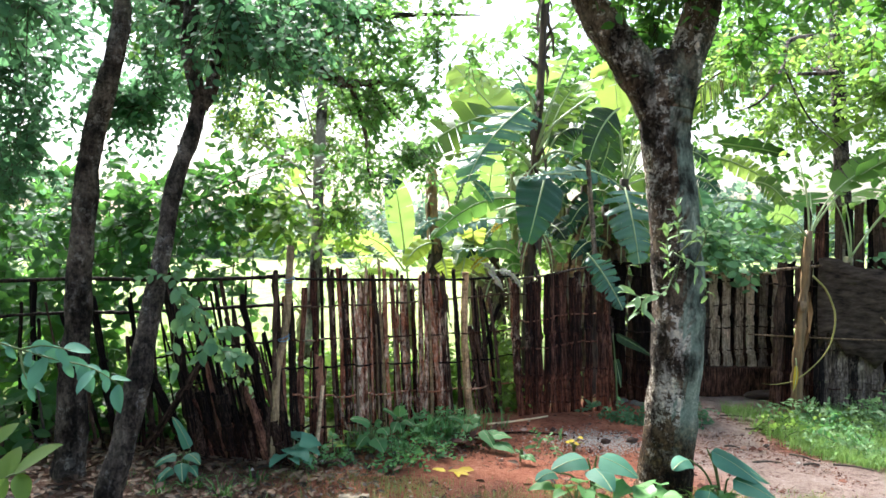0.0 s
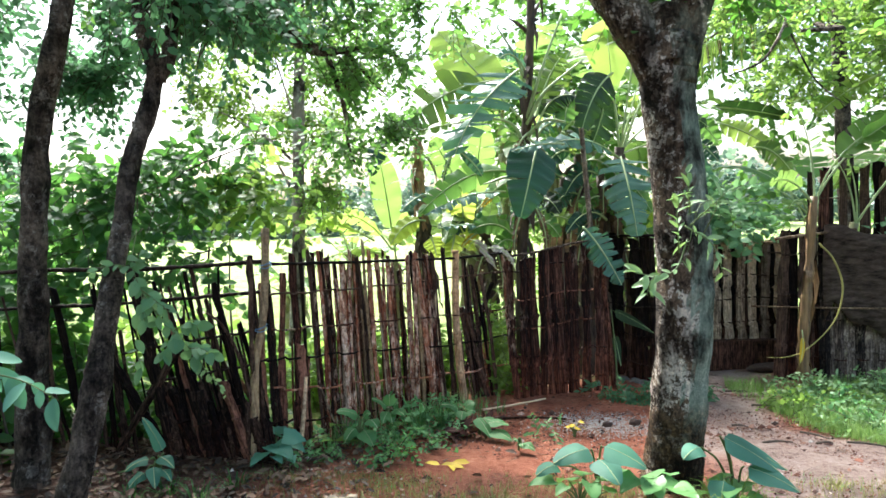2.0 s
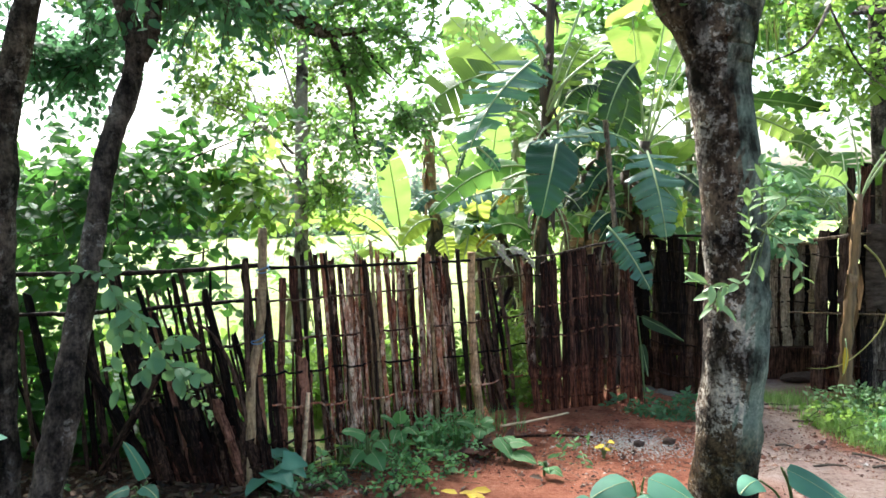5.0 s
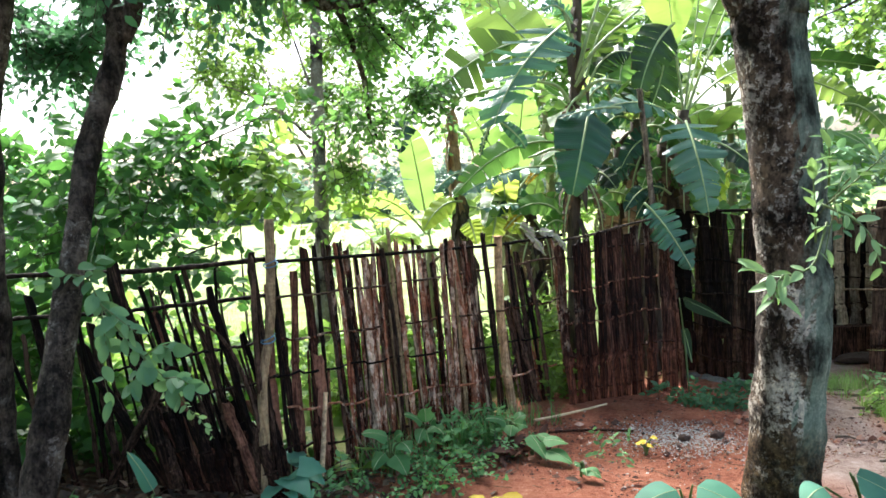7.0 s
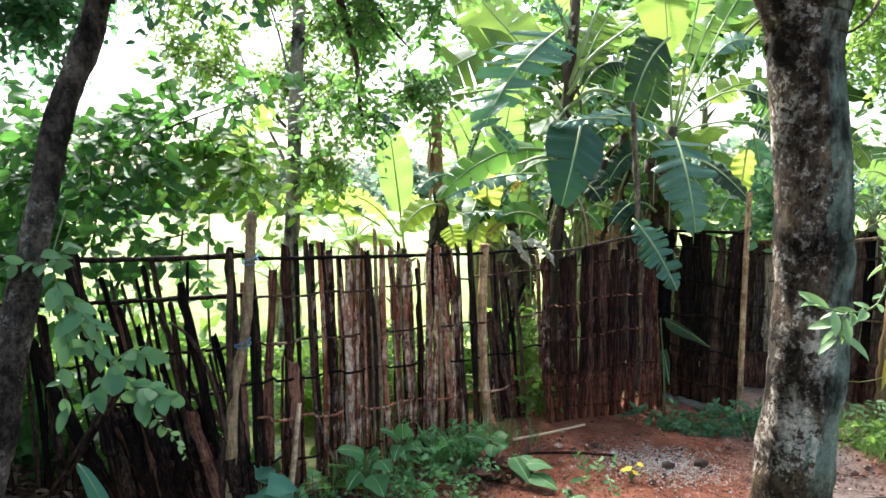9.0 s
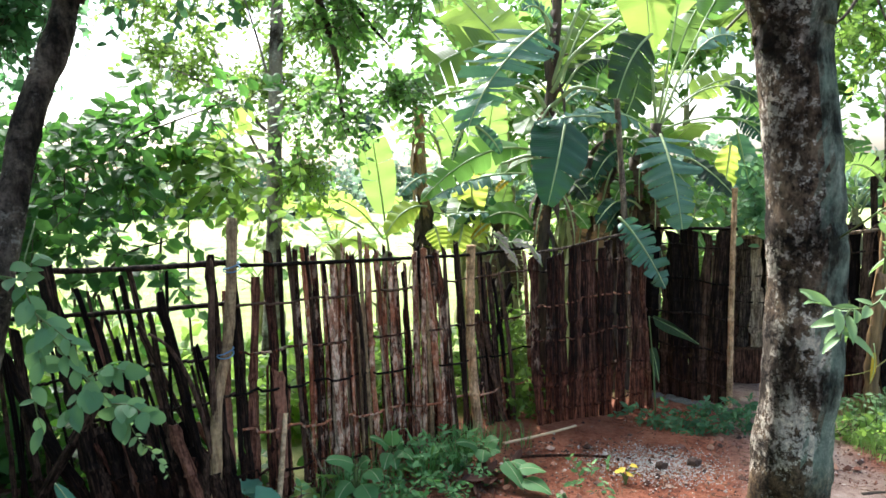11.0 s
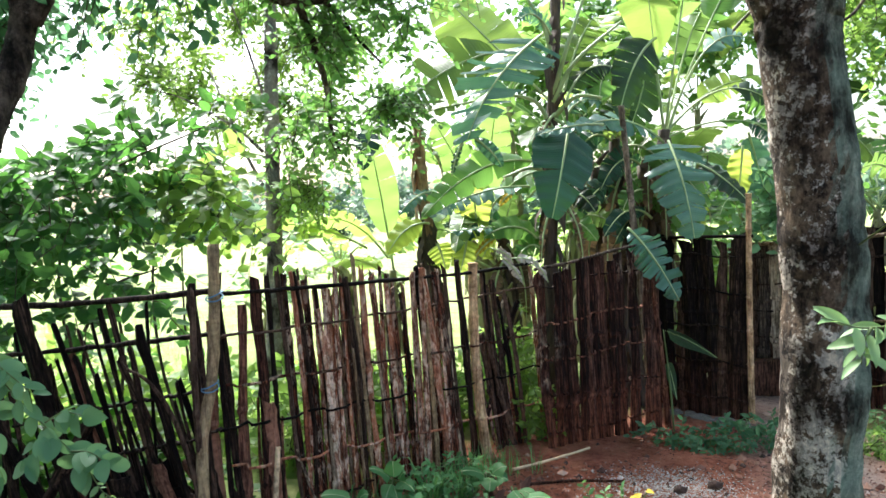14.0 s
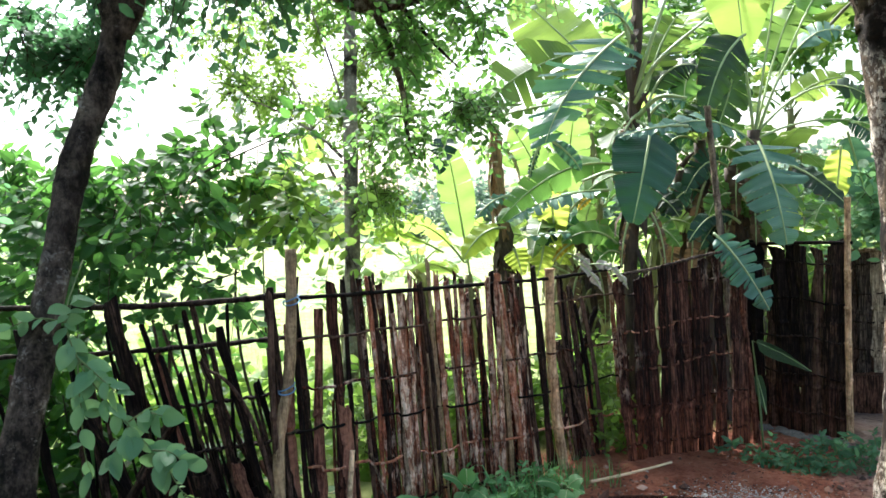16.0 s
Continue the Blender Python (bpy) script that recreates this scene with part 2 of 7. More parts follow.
STEM_YELLOW = plain_material("banana_stem_yellow", (0.035, 0.022, 0.011), (0.34, 0.2, 0.085), 4.0, 0.6, 0.6, (8.0, 8.0, 0.7))
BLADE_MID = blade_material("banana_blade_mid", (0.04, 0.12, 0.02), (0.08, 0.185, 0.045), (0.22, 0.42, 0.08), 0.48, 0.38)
# light and sunlit blades: the sun behind them is put into the colour
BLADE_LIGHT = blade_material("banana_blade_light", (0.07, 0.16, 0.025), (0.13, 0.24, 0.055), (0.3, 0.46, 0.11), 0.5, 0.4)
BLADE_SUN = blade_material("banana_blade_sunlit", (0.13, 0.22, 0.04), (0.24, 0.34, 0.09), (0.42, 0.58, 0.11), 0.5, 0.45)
BLADE_DRY = blade_material("banana_blade_dry", (0.04, 0.025, 0.015), (0.17, 0.115, 0.065), (0.2, 0.13, 0.05), 0.2, 0.7)
# withered grey scraps; also the painted whitish sheen on one dark leaf
BLADE_ASH_SHEEN = blade_material("banana_blade_ash_sheen", (0.2, 0.17, 0.14), (0.46, 0.42, 0.37), (0.3, 0.26, 0.2), 0.15, 0.7)
RIB = plain_material("leaf_rib", (0.24, 0.32, 0.12), (0.4, 0.5, 0.24), 8.0, 0.5, 0.1)
STEM_DRY = plain_material("banana_stem_sheath", (0.006, 0.004, 0.004), (0.12, 0.08, 0.052), 7.0, 0.8, 0.8, (6.0, 6.0, 1.0))
STEM_GREEN = plain_material("banana_stem_green", (0.12, 0.13, 0.05), (0.3, 0.27, 0.13), 4.0, 0.6, 0.4, (5.0, 5.0, 1.0))
BARK_C = bark_material("bark_pale_grey", (0.26, 0.23, 0.2), (0.54, 0.48, 0.42), (0.42, 0.42, 0.38), 0.45)
STEM_ORANGE = plain_material("banana_stem_orange", (0.06, 0.035, 0.018), (0.6, 0.36, 0.18), 5.0, 0.75, 0.9, (7.0, 7.0, 2.2))
TWIG = plain_material("twig_bark", (0.03, 0.022, 0.015), (0.08, 0.06, 0.04), 20.0, 0.85, 0.4)
TWIG_GREEN = plain_material("green_twig", (0.07, 0.11, 0.03), (0.13, 0.18, 0.05), 20.0, 0.6, 0.2)
BARK_R = bark_material("bark_lichen_grey", (0.014, 0.01, 0.008), (0.24, 0.18, 0.13), (0.88, 0.85, 0.78), 0.42, 1.0)
BARK_L = bark_material("bark_dark", (0.02, 0.017, 0.015), (0.2, 0.165, 0.14), (0.36, 0.34, 0.32), 0.32)
CANE_OLD = cane_material("bamboo_weathered", ((0.008, 0.004, 0.003), (0.15, 0.048, 0.027), (0.36, 0.15, 0.085)), 0.3, 0.8)
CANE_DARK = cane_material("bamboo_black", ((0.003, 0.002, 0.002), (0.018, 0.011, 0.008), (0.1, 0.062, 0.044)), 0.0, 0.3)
CANE_PANEL = cane_material("bamboo_panel_brown", ((0.003, 0.002, 0.002), (0.032, 0.014, 0.0105), (0.15, 0.074, 0.052)), 0.05, 1.0, tone=0.35)
# cane darkened to near black: shade on gate and rails put into colour
CANE_SHADE = cane_material("bamboo_shade_black", ((0.002, 0.0015, 0.0015), (0.009, 0.006, 0.005), (0.045, 0.03, 0.022)), 0.0, 0.2, tone=0.4)
CANE_PALE = cane_material("bamboo_pale", ((0.07, 0.045, 0.025), (0.2, 0.135, 0.08), (0.36, 0.26, 0.15)), 0.1, 0.35, 0.55)
CANE_BEIGE = cane_material("bamboo_beige", ((0.05, 0.034, 0.024), (0.25, 0.18, 0.12), (0.48, 0.38, 0.27)), 0.2, 0.3)
CANE_LICHEN = cane_material("bamboo_flaking", ((0.02, 0.009, 0.006), (0.24, 0.1, 0.062), (0.52, 0.33, 0.23)), 1.0, 0.6, tone=0.3)
CANE_HUT = cane_material("bamboo_hut_wall", ((0.13, 0.095, 0.065), (0.45, 0.35, 0.25), (0.68, 0.56, 0.42)), 0.1, 0.1, tone=0.5)
CANE_BROWN = cane_material("bamboo_brown", ((0.008, 0.004, 0.003), (0.085, 0.034, 0.023), (0.25, 0.12, 0.08)), 0.0, 0.5)
CANE_RUST = cane_material("bamboo_rust", ((0.014, 0.006, 0.004), (0.22, 0.074, 0.042), (0.44, 0.19, 0.11)), 0.55, 0.8)
STONE = plain_material("grey_stone", (0.04, 0.034, 0.028), (0.22, 0.195, 0.165), 9.0, 0.9, 0.6)
CLAY = plain_material("dark_clod", (0.03, 0.018, 0.012), (0.09, 0.05, 0.035), 14.0, 0.95, 0.8)
BRICK = plain_material("paving_brick", (0.1, 0.065, 0.05), (0.28, 0.2, 0.16), 9.0, 0.9, 0.6)
NET = plain_material("black_netting", (0.012, 0.009, 0.007), (0.11, 0.078, 0.058), 9.0, 0.95, 1.0, (1.0, 1.0, 3.0))
NET.node_tree.nodes["Principled BSDF"].inputs["Specular IOR Level"].default_value = 0.08
STALK_OLD = plain_material("withered_stalk", (0.03, 0.03, 0.012), (0.14, 0.12, 0.06), 9.0, 0.7, 0.3)
STALK = plain_material("yellow_stalk", (0.22, 0.2, 0.05), (0.42, 0.36, 0.1), 9.0, 0.6, 0.2)
TIE = plain_material("blue_twine", (0.05, 0.12, 0.25), (0.15, 0.3, 0.45), 30.0, 0.6, 0.2)
CANE_STAKE = cane_material("bamboo_stake_grey", ((0.012, 0.009, 0.008), (0.09, 0.065, 0.05), (0.24, 0.19, 0.15)), 0.1, 0.0)
CANE_PEELED = cane_material("peeled_cane", ((0.24, 0.14, 0.075), (0.52, 0.33, 0.19), (0.7, 0.5, 0.31)), 0.0, 0.0)

# ---- geometry helpers ----
RNG = np.random.default_rng(7)


class Geo:
    """Gathers vertices, faces and, where wanted, a map for one mesh."""

    def __init__(self):
        self.v, self.f, self.uv = [], [], []

    def add(self, verts, faces, uv=None):
        k = len(self.v)
        self.v.extend([tuple(p) for p in verts])
        self.f.extend([tuple(k + i for i in face) for face in faces])
        if uv is not None:
            self.uv.extend(uv)

    def mesh(self, name, mat, smooth=True):
        me = bpy.data.meshes.new(name)
        me.from_pydata(self.v, [], self.f)
        if self.uv:
            layer = me.uv_layers.new(name="map")
            idx = np.empty(len(me.loops), int)
            me.loops.foreach_get("vertex_index", idx)
            layer.data.foreach_set("uv", np.array(self.uv)[idx].ravel())
        me.polygons.foreach_set("use_smooth", [smooth] * len(me.polygons))
        me.materials.append(mat)
        return me


def array_mesh(name, verts, faces, mat, smooth=False):
    """A mesh straight from arrays; faces all have the same number of corners."""
    me = bpy.data.meshes.new(name)
    verts, faces = np.asarray(verts, np.float32), np.asarray(faces, np.int32)
    n, k = faces.shape
    me.vertices.add(len(verts))
    me.vertices.foreach_set("co", verts.ravel())
    me.loops.add(n * k)
    me.loops.foreach_set("vertex_index", faces.ravel())
    me.polygons.add(n)
    me.polygons.foreach_set("loop_start", np.arange(0, n * k, k, dtype=np.int32))
    me.polygons.foreach_set("use_smooth", np.full(n, smooth))
    me.update(calc_edges=True)
    me.materials.append(mat)
    return me


def thing(name, at, label, category, group="", kind=""):
    """An empty at the thing's base, to carry its parts."""
    ob = new(name)
    ob.empty_display_size = 0.05
    ob.matrix_basis = Matrix.Translation(at)
    return tagged(ob, label, category, group, kind)


def origin(ob):
    at = Vector((0, 0, 0))
    while ob:
        at += ob.matrix_basis.translation
        ob = ob.parent
    return at


def part(name, data, mat, parent, label=""):
    """One mesh object under a thing or a part; geometry in world metres."""
    me = data.mesh(name, mat) if isinstance(data, Geo) else data
    ob = new(name, me)
    ob.parent = parent
    ob.matrix_basis = Matrix.Translation(-origin(parent))
    return tagged(ob, label)


def solo(name, data, mat, label, category, group="", kind=""):
    me = data.mesh(name, mat) if isinstance(data, Geo) else data
    return tagged(new(name, me), label, category, group, kind)


def tube(g, pts, radii, seg=8, wob=0.0, rng=None, caps=True):
    pts = np.array(pts, float)
    radii = np.broadcast_to(np.array(radii, float), (len(pts),))
    tan = np.gradient(pts, axis=0)
    tan /= np.linalg.norm(tan, axis=1)[:, None] + 1e-9
    ref = np.array([1.0, 0, 0]) if abs(tan[0][0]) < 0.8 else np.array([0, 1.0, 0])
    verts, faces = [], []
    for i, (p, r, t) in enumerate(zip(pts, radii, tan)):
        ref = ref - t * (ref @ t)
        ref /= np.linalg.norm(ref)
        other = np.cross(t, ref)
        for k in range(seg):
            a = 2 * math.pi * k / seg
            rr = r * (1 + wob * (rng.random() - 0.5)) if wob else r
            verts.append(p + rr * (math.cos(a) * ref + math.sin(a) * other))
        if i:
            o = (i - 1) * seg
            faces += [(o + k, o + (k + 1) % seg, o + seg + (k + 1) % seg, o + seg + k) for k in range(seg)]
    if caps:
        faces += [tuple(range(seg - 1, -1, -1)), tuple(range(len(verts) - seg, len(verts)))]
    g.add(verts, faces)


def smooth_path(pts, n):
    """Catmull-Rom through the points, n steps to a span."""
    p = [np.array(q, float) for q in pts]
    p = [2 * p[0] - p[1]] + p + [2 * p[-1] - p[-2]]
    out = []
    for i in range(1, len(p) - 2):
        for s in range(n):
            t = s / n
            a, b, c, d = p[i - 1], p[i], p[i + 1], p[i + 2]
            out.append(0.5 * (2 * b + (c - a) * t + (2 * a - 5 * b + 4 * c - d) * t * t + (3 * b - a - 3 * c + d) * t ** 3))
    out.append(p[-2])
    return np.array(out)


def ground_z(x, y):
    """Height of the ground: it falls gently to the right and to the back."""
    z = 0.1 - 0.05 * np.clip(x, -3, 4) - 0.045 * (np.clip(y, -2, 7.5) - 4.2)
    z = np.clip(z, -0.16, 0.3)
    return z - 0.012 * np.clip(np.asarray(y) - 9, 0, 60)


def gz(x, y):
    return float(ground_z(x, y))


# ---- ground ----


def spread(lo, hi, step, far):
    near = np.arange(lo, hi + 1e-6, step)
    grow = np.cumsum(step * 1.18 ** np.arange(1, 60))
    grow = grow[grow < far]
    return np.concatenate([lo - grow[::-1], near, hi + grow])


def build_ground():
    xs, ys = spread(-5.0, 6.0, 0.06, 2500), spread(0.5, 9.0, 0.06, 2500)
    X, Y = np.meshgrid(xs, ys)
    Z = ground_z(X, Y)
    near = np.exp(-(np.maximum(np.abs(X) - 5, 0) + np.maximum(np.abs(Y - 4.5) - 4.5, 0)) / 2)
    bumps = np.array([noise.noise((x * 1.3, y * 1.3, 0)) * 0.03 + noise.noise((x * 5, y * 5, 3)) * 0.013 + noise.noise((x * 16, y * 16, 5)) * 0.005 for x, y in zip(X.ravel(), Y.ravel())]).reshape(X.shape)
    Z = Z + bumps * near
    ny, nx = X.shape
    verts = np.stack([X, Y, Z], -1).reshape(-1, 3)
    i = np.arange(ny * nx).reshape(ny, nx)
    faces = np.stack([i[:-1, :-1], i[:-1, 1:], i[1:, 1:], i[1:, :-1]], -1).reshape(-1, 4)
    # zones: trodden path, grass at its right, leaf litter under the trees with painted shade behind the gate, green
    # field behind the fence
    wig = np.array([noise.noise((x * 2.2, y * 2.2, 9)) for x, y in zip(X.ravel(), Y.ravel())]).reshape(X.shape)
    mid = 1.95 + 0.55 * np.clip((Y - 4.6) / 1.7, 0, 1.2) + 0.5 * np.clip((3.6 - Y) / 3, 0, 1)
    path = np.clip(1.6 - np.abs(X - mid) / 0.36 + wig * 0.6, 0, 1)
    grass = np.clip((X - mid - 0.4 + wig * 0.25) / 0.25, 0, 1) * np.clip((6.6 - Y) / 0.4, 0, 1)
    verge = 5.1 - 1.2 * (X - 2.47) - Y + wig * 0.25
    grass = grass * np.clip(-verge / 0.15, 0, 1)
    path = np.maximum(path, np.clip((X - mid) / 0.3, 0, 1) * np.clip((mid + 1.1 - X + wig * 0.3) / 0.3, 0, 1) * np.clip(verge / 0.2 + 0.5, 0, 1))
    grass = np.maximum(grass, np.clip((X - mid - 0.9 + wig * 0.3) / 0.3, 0, 1) * np.clip((6.6 - Y) / 0.4, 0, 1))
    # second term: dark interior behind the gate, painted with the litter colour
    litter_shade = np.maximum(np.clip((-0.62 - X + wig * 0.5) / 0.3, 0, 1), np.clip(1.2 - np.abs(X - 1.9) / 0.4, 0, 1) * np.clip((Y - 6.2) / 0.25, 0, 1))
    litter_shade = np.maximum(litter_shade, np.clip((4.0 - Y) / 0.8 + wig * 0.8, 0, 0.55))
    line = np.interp(X, [-3.6, -1.0, 0.25, 0.6, 1.45, 9.0], [4.5, 4.24, 5.65, 5.73, 6.18, 10.0])
    field = np.clip((Y - line - 0.25 + wig * 0.3) / 0.5, 0, 1) * np.clip((1.7 - X) / 0.3 + np.clip((Y - 7.3) * 3, 0, 9), 0, 1)
    field = np.maximum(field, np.clip((Y - 7.5) / 0.5, 0, 1))
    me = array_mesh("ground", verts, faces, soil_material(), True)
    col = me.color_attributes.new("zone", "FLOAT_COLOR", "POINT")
    col.data.foreach_set("color", np.stack([path, np.maximum(grass, 0), litter_shade, field], -1).astype(np.float32).ravel())
    tagged(new("ground", me), "reddish bare soil with a pale trodden path and green field beyond", "ground", kind="structure")


def soil_material():
    m, n, l, p = node_material("soil")
    at = n.new("ShaderNodeAttribute")
    at.attribute_name = "zone"
    sep = n.new("ShaderNodeSeparateColor")
    l.new(at.outputs["Color"], sep.inputs[0])
    a, b = world_grain(n, l, 3.2, 9.0, 0.7), world_grain(n, l, 30.0, 9.0, 0.78)
    red = ramp(n, l, maths(n, l, "MULTIPLY_ADD", b, 0.5, maths(n, l, "MULTIPLY", a, 0.5)), [(0.38, (0.04, 0.018, 0.012)), (0.44, (0.26, 0.08, 0.043)), (0.56, (0.42, 0.155, 0.088)), (0.67, (0.57, 0.3, 0.2))])
    pale = ramp(n, l, maths(n, l, "MULTIPLY_ADD", b, 0.5, maths(n, l, "MULTIPLY", a, 0.5)), [(0.38, (0.08, 0.055, 0.044)), (0.46, (0.29, 0.2, 0.165)), (0.62, (0.48, 0.38, 0.325))])
    turf = ramp(n, l, b, [(0.3, (0.04, 0.06, 0.015)), (0.7, (0.1, 0.14, 0.03))])
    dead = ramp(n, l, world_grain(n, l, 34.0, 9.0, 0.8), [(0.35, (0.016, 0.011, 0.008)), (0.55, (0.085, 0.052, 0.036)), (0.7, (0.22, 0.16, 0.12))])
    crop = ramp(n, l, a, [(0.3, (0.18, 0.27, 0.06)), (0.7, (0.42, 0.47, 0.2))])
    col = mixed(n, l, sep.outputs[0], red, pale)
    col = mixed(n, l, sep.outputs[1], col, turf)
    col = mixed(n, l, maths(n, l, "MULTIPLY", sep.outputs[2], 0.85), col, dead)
    col = mixed(n, l, at.outputs["Alpha"], col, crop)
    l.new(col, p.inputs["Base Color"])
    p.inputs["Roughness"].default_value, p.inputs["Specular IOR Level"].default_value = 0.9, 0.2
    bumped(n, l, p, maths(n, l, "ADD", a, maths(n, l, "MULTIPLY", b, 1.5)), 1.0, 0.045)
    return m


build_ground()

# ---- leaves in numbers ----
OVATE_V = np.array([(0, 0, 0), (0.33, 0.21, 0.05), (0.33, -0.21, 0.05), (0.4, 0, 0), (0.75, 0.15, 0.0), (0.75, -0.15, 0.0), (0.78, 0, -0.04), (1.0, 0, -0.1)])
OVATE_F = np.array([(0, 3, 1), (0, 2, 3), (1, 3, 6), (1, 6, 4), (2, 6, 3), (2, 5, 6), (4, 6, 7), (5, 7, 6)])
BROAD_V = OVATE_V * np.array((1, 1.45, 1))
SMALL_V = np.array([(0, 0, 0), (0.28, 0.25, 0.06), (0.68, 0.22, 0.03), (1.0, 0, -0.06), (0.68, -0.22, 0.0), (0.28, -0.25, 0.03)])
SMALL_F = np.array([(0, 5, 1), (5, 4, 1), (4, 2, 1), (4, 3, 2)])


FINE_HALF = (0.11, 0.19, 0.225, 0.205, 0.15, 0.07)
FINE_V = np.array([(0, 0, 0)] + [(u, q * w, abs(q) * w * 0.3 - 0.14 * u * u) for u, w in zip((0.1, 0.25, 0.43, 0.62, 0.79, 0.92), FINE_HALF) for q in (-1, 0, 1)] + [(1.0, 0, -0.16)])
FINE_F = np.array([(0, 2, 1), (0, 3, 2)] + [f for k in range(5) for a in (1 + 3 * k,) for f in ((a, a + 1, a + 4), (a, a + 4, a + 3), (a + 1, a + 2, a + 5), (a + 1, a + 5, a + 4))] + [(16, 17, 19), (17, 18, 19)])


def unit(a):
    return a / (np.linalg.norm(a, axis=-1, keepdims=True) + 1e-9)


def leaves_at(at, axis, normal, size, tmpl=(SMALL_V, SMALL_F)):
    """Leaf blades at many places at once: verts and faces."""
    axis = unit(axis)
    side = unit(np.cross(normal, axis))
    up = np.cross(axis, side)
    tv, tf = tmpl
    v = at[:, None] + size[:, None, None] * (tv[None, :, :1] * axis[:, None] + tv[None, :, 1:2] * side[:, None] + tv[None, :, 2:] * up[:, None])
    f = tf[None] + (np.arange(len(at)) * len(tv))[:, None, None]
    return v.reshape(-1, 3), f.reshape(-1, 3)


def foliage(parent, blobs, mat, leaf, per=9, twig=0.28, droop=0.25, tmpl=(SMALL_V, SMALL_F), seed=1, names=("crown", "twig_mass"), twig_mat=None, flat=0.4, clump=0, face=(0, 0, 1.0), tight=0.17):
    """Twigs with alternate leaves in loose clumps. blobs: centre, radii, number of twigs."""
    rng = np.random.default_rng(seed)
    base, way = [], []
    for (cx, cy, cz), (rx, ry, rz), count in blobs:
        d = unit(rng.normal(size=(count, 3)))
        r = rng.random((count, 1)) ** 0.45
        spots = d * r
        if clump:
            hubs = spots[:max(2, count // clump)]
            spots = hubs[rng.integers(len(hubs), size=count)] + rng.normal(size=(count, 3)) * tight
        base.append(np.array((cx, cy, cz)) + spots * np.array((rx, ry, rz)) * (0.8 + 0.4 * rng.random((count, 1))))
        way.append(unit(d * 0.7 + rng.normal(size=(count, 3)) * 0.7 + np.array((0, 0, -droop))))
    base, way = np.concatenate(base), np.concatenate(way)
    n = len(base)
    length = twig * (0.5 + rng.random(n))
    s = (np.arange(per) + 0.6) / per
    sag = -0.35 * length[:, None] * s[None] ** 2
    at = base[:, None] + way[:, None] * (length[:, None] * s[None])[..., None]
    at[..., 2] += sag
    side = unit(np.cross(way, rng.normal(size=(n, 3)) * flat + np.array((0, 0, 1.0))))
    sign = np.where(np.arange(per) % 2 == 0, 1.0, -1.0)[None, :, None]
    axis = way[:, None] * 0.6 + side[:, None] * sign + rng.normal(size=(n, per, 3)) * 0.35 + np.array((0, 0, -droop))
    normal = np.array(face) + rng.normal(size=(n, per, 3)) * 0.5
    size = leaf * (0.6 + 0.7 * rng.random((n, per)))
    v, f = leaves_at(at.reshape(-1, 3), axis.reshape(-1, 3), normal.reshape(-1, 3), size.ravel(), tmpl)
    crown = part(names[0], array_mesh(names[0], v, f, mat), mat, parent)
    crown["kind"] = "stuff"
    # thin three-sided twigs
    tip = base + way * length[:, None] + np.array((0, 0, -0.35)) * length[:, None]
    mid = base + way * length[:, None] * 0.5 + np.array((0, 0, -0.09)) * length[:, None]
    o = np.stack([side, np.cross(way, side)], 1)
    ring = np.stack([o[:, 0], -0.5 * o[:, 0] + 0.87 * o[:, 1], -0.5 * o[:, 0] - 0.87 * o[:, 1]], 1)
    tv = np.concatenate([base[:, None] + ring * 0.0035, mid[:, None] + ring * 0.0025, tip[:, None] + ring * 0.001], 1)
    q = np.array([(k + r, (k + 1) % 3 + r, (k + 1) % 3 + r + 3, k + r + 3) for r in (0, 3) for k in range(3)])
    tf = (q[None] + (np.arange(n) * 9)[:, None, None]).reshape(-1, 4)
    tw = part(names[1], array_mesh(names[1], tv.reshape(-1, 3), tf, twig_mat or TWIG), twig_mat or TWIG, parent)
    tw["kind"] = "stuff"


def limb(parent, name, pts, radii, mat, seg=12, steps=6, wob=0.12, seed=3, label=""):
    rng = np.random.default_rng(seed)
    path = smooth_path(pts, steps)
    r = np.interp(np.linspace(0, 1, len(path)), np.linspace(0, 1, len(radii)), radii)
    path = path + rng.normal(size=path.shape) * r[:, None] * (0.2 / steps)
    g = Geo()
    tube(g, path, r, seg, wob * 0.3, rng)
    # knots and shallow furrows
    for k, v in enumerate(g.v):
        v = Vector(v)
        c = Vector(path[min(k // seg, len(path) - 1)])
        f = 1 + wob * (0.9 * noise.noise(v * 5.5) + 0.5 * noise.noise(Vector((v.x * 22, v.y * 22, v.z * 7))))
        g.v[k] = tuple(c + (v - c) * f)
    return part(name, g, mat, parent, label)

# ---- trees ----


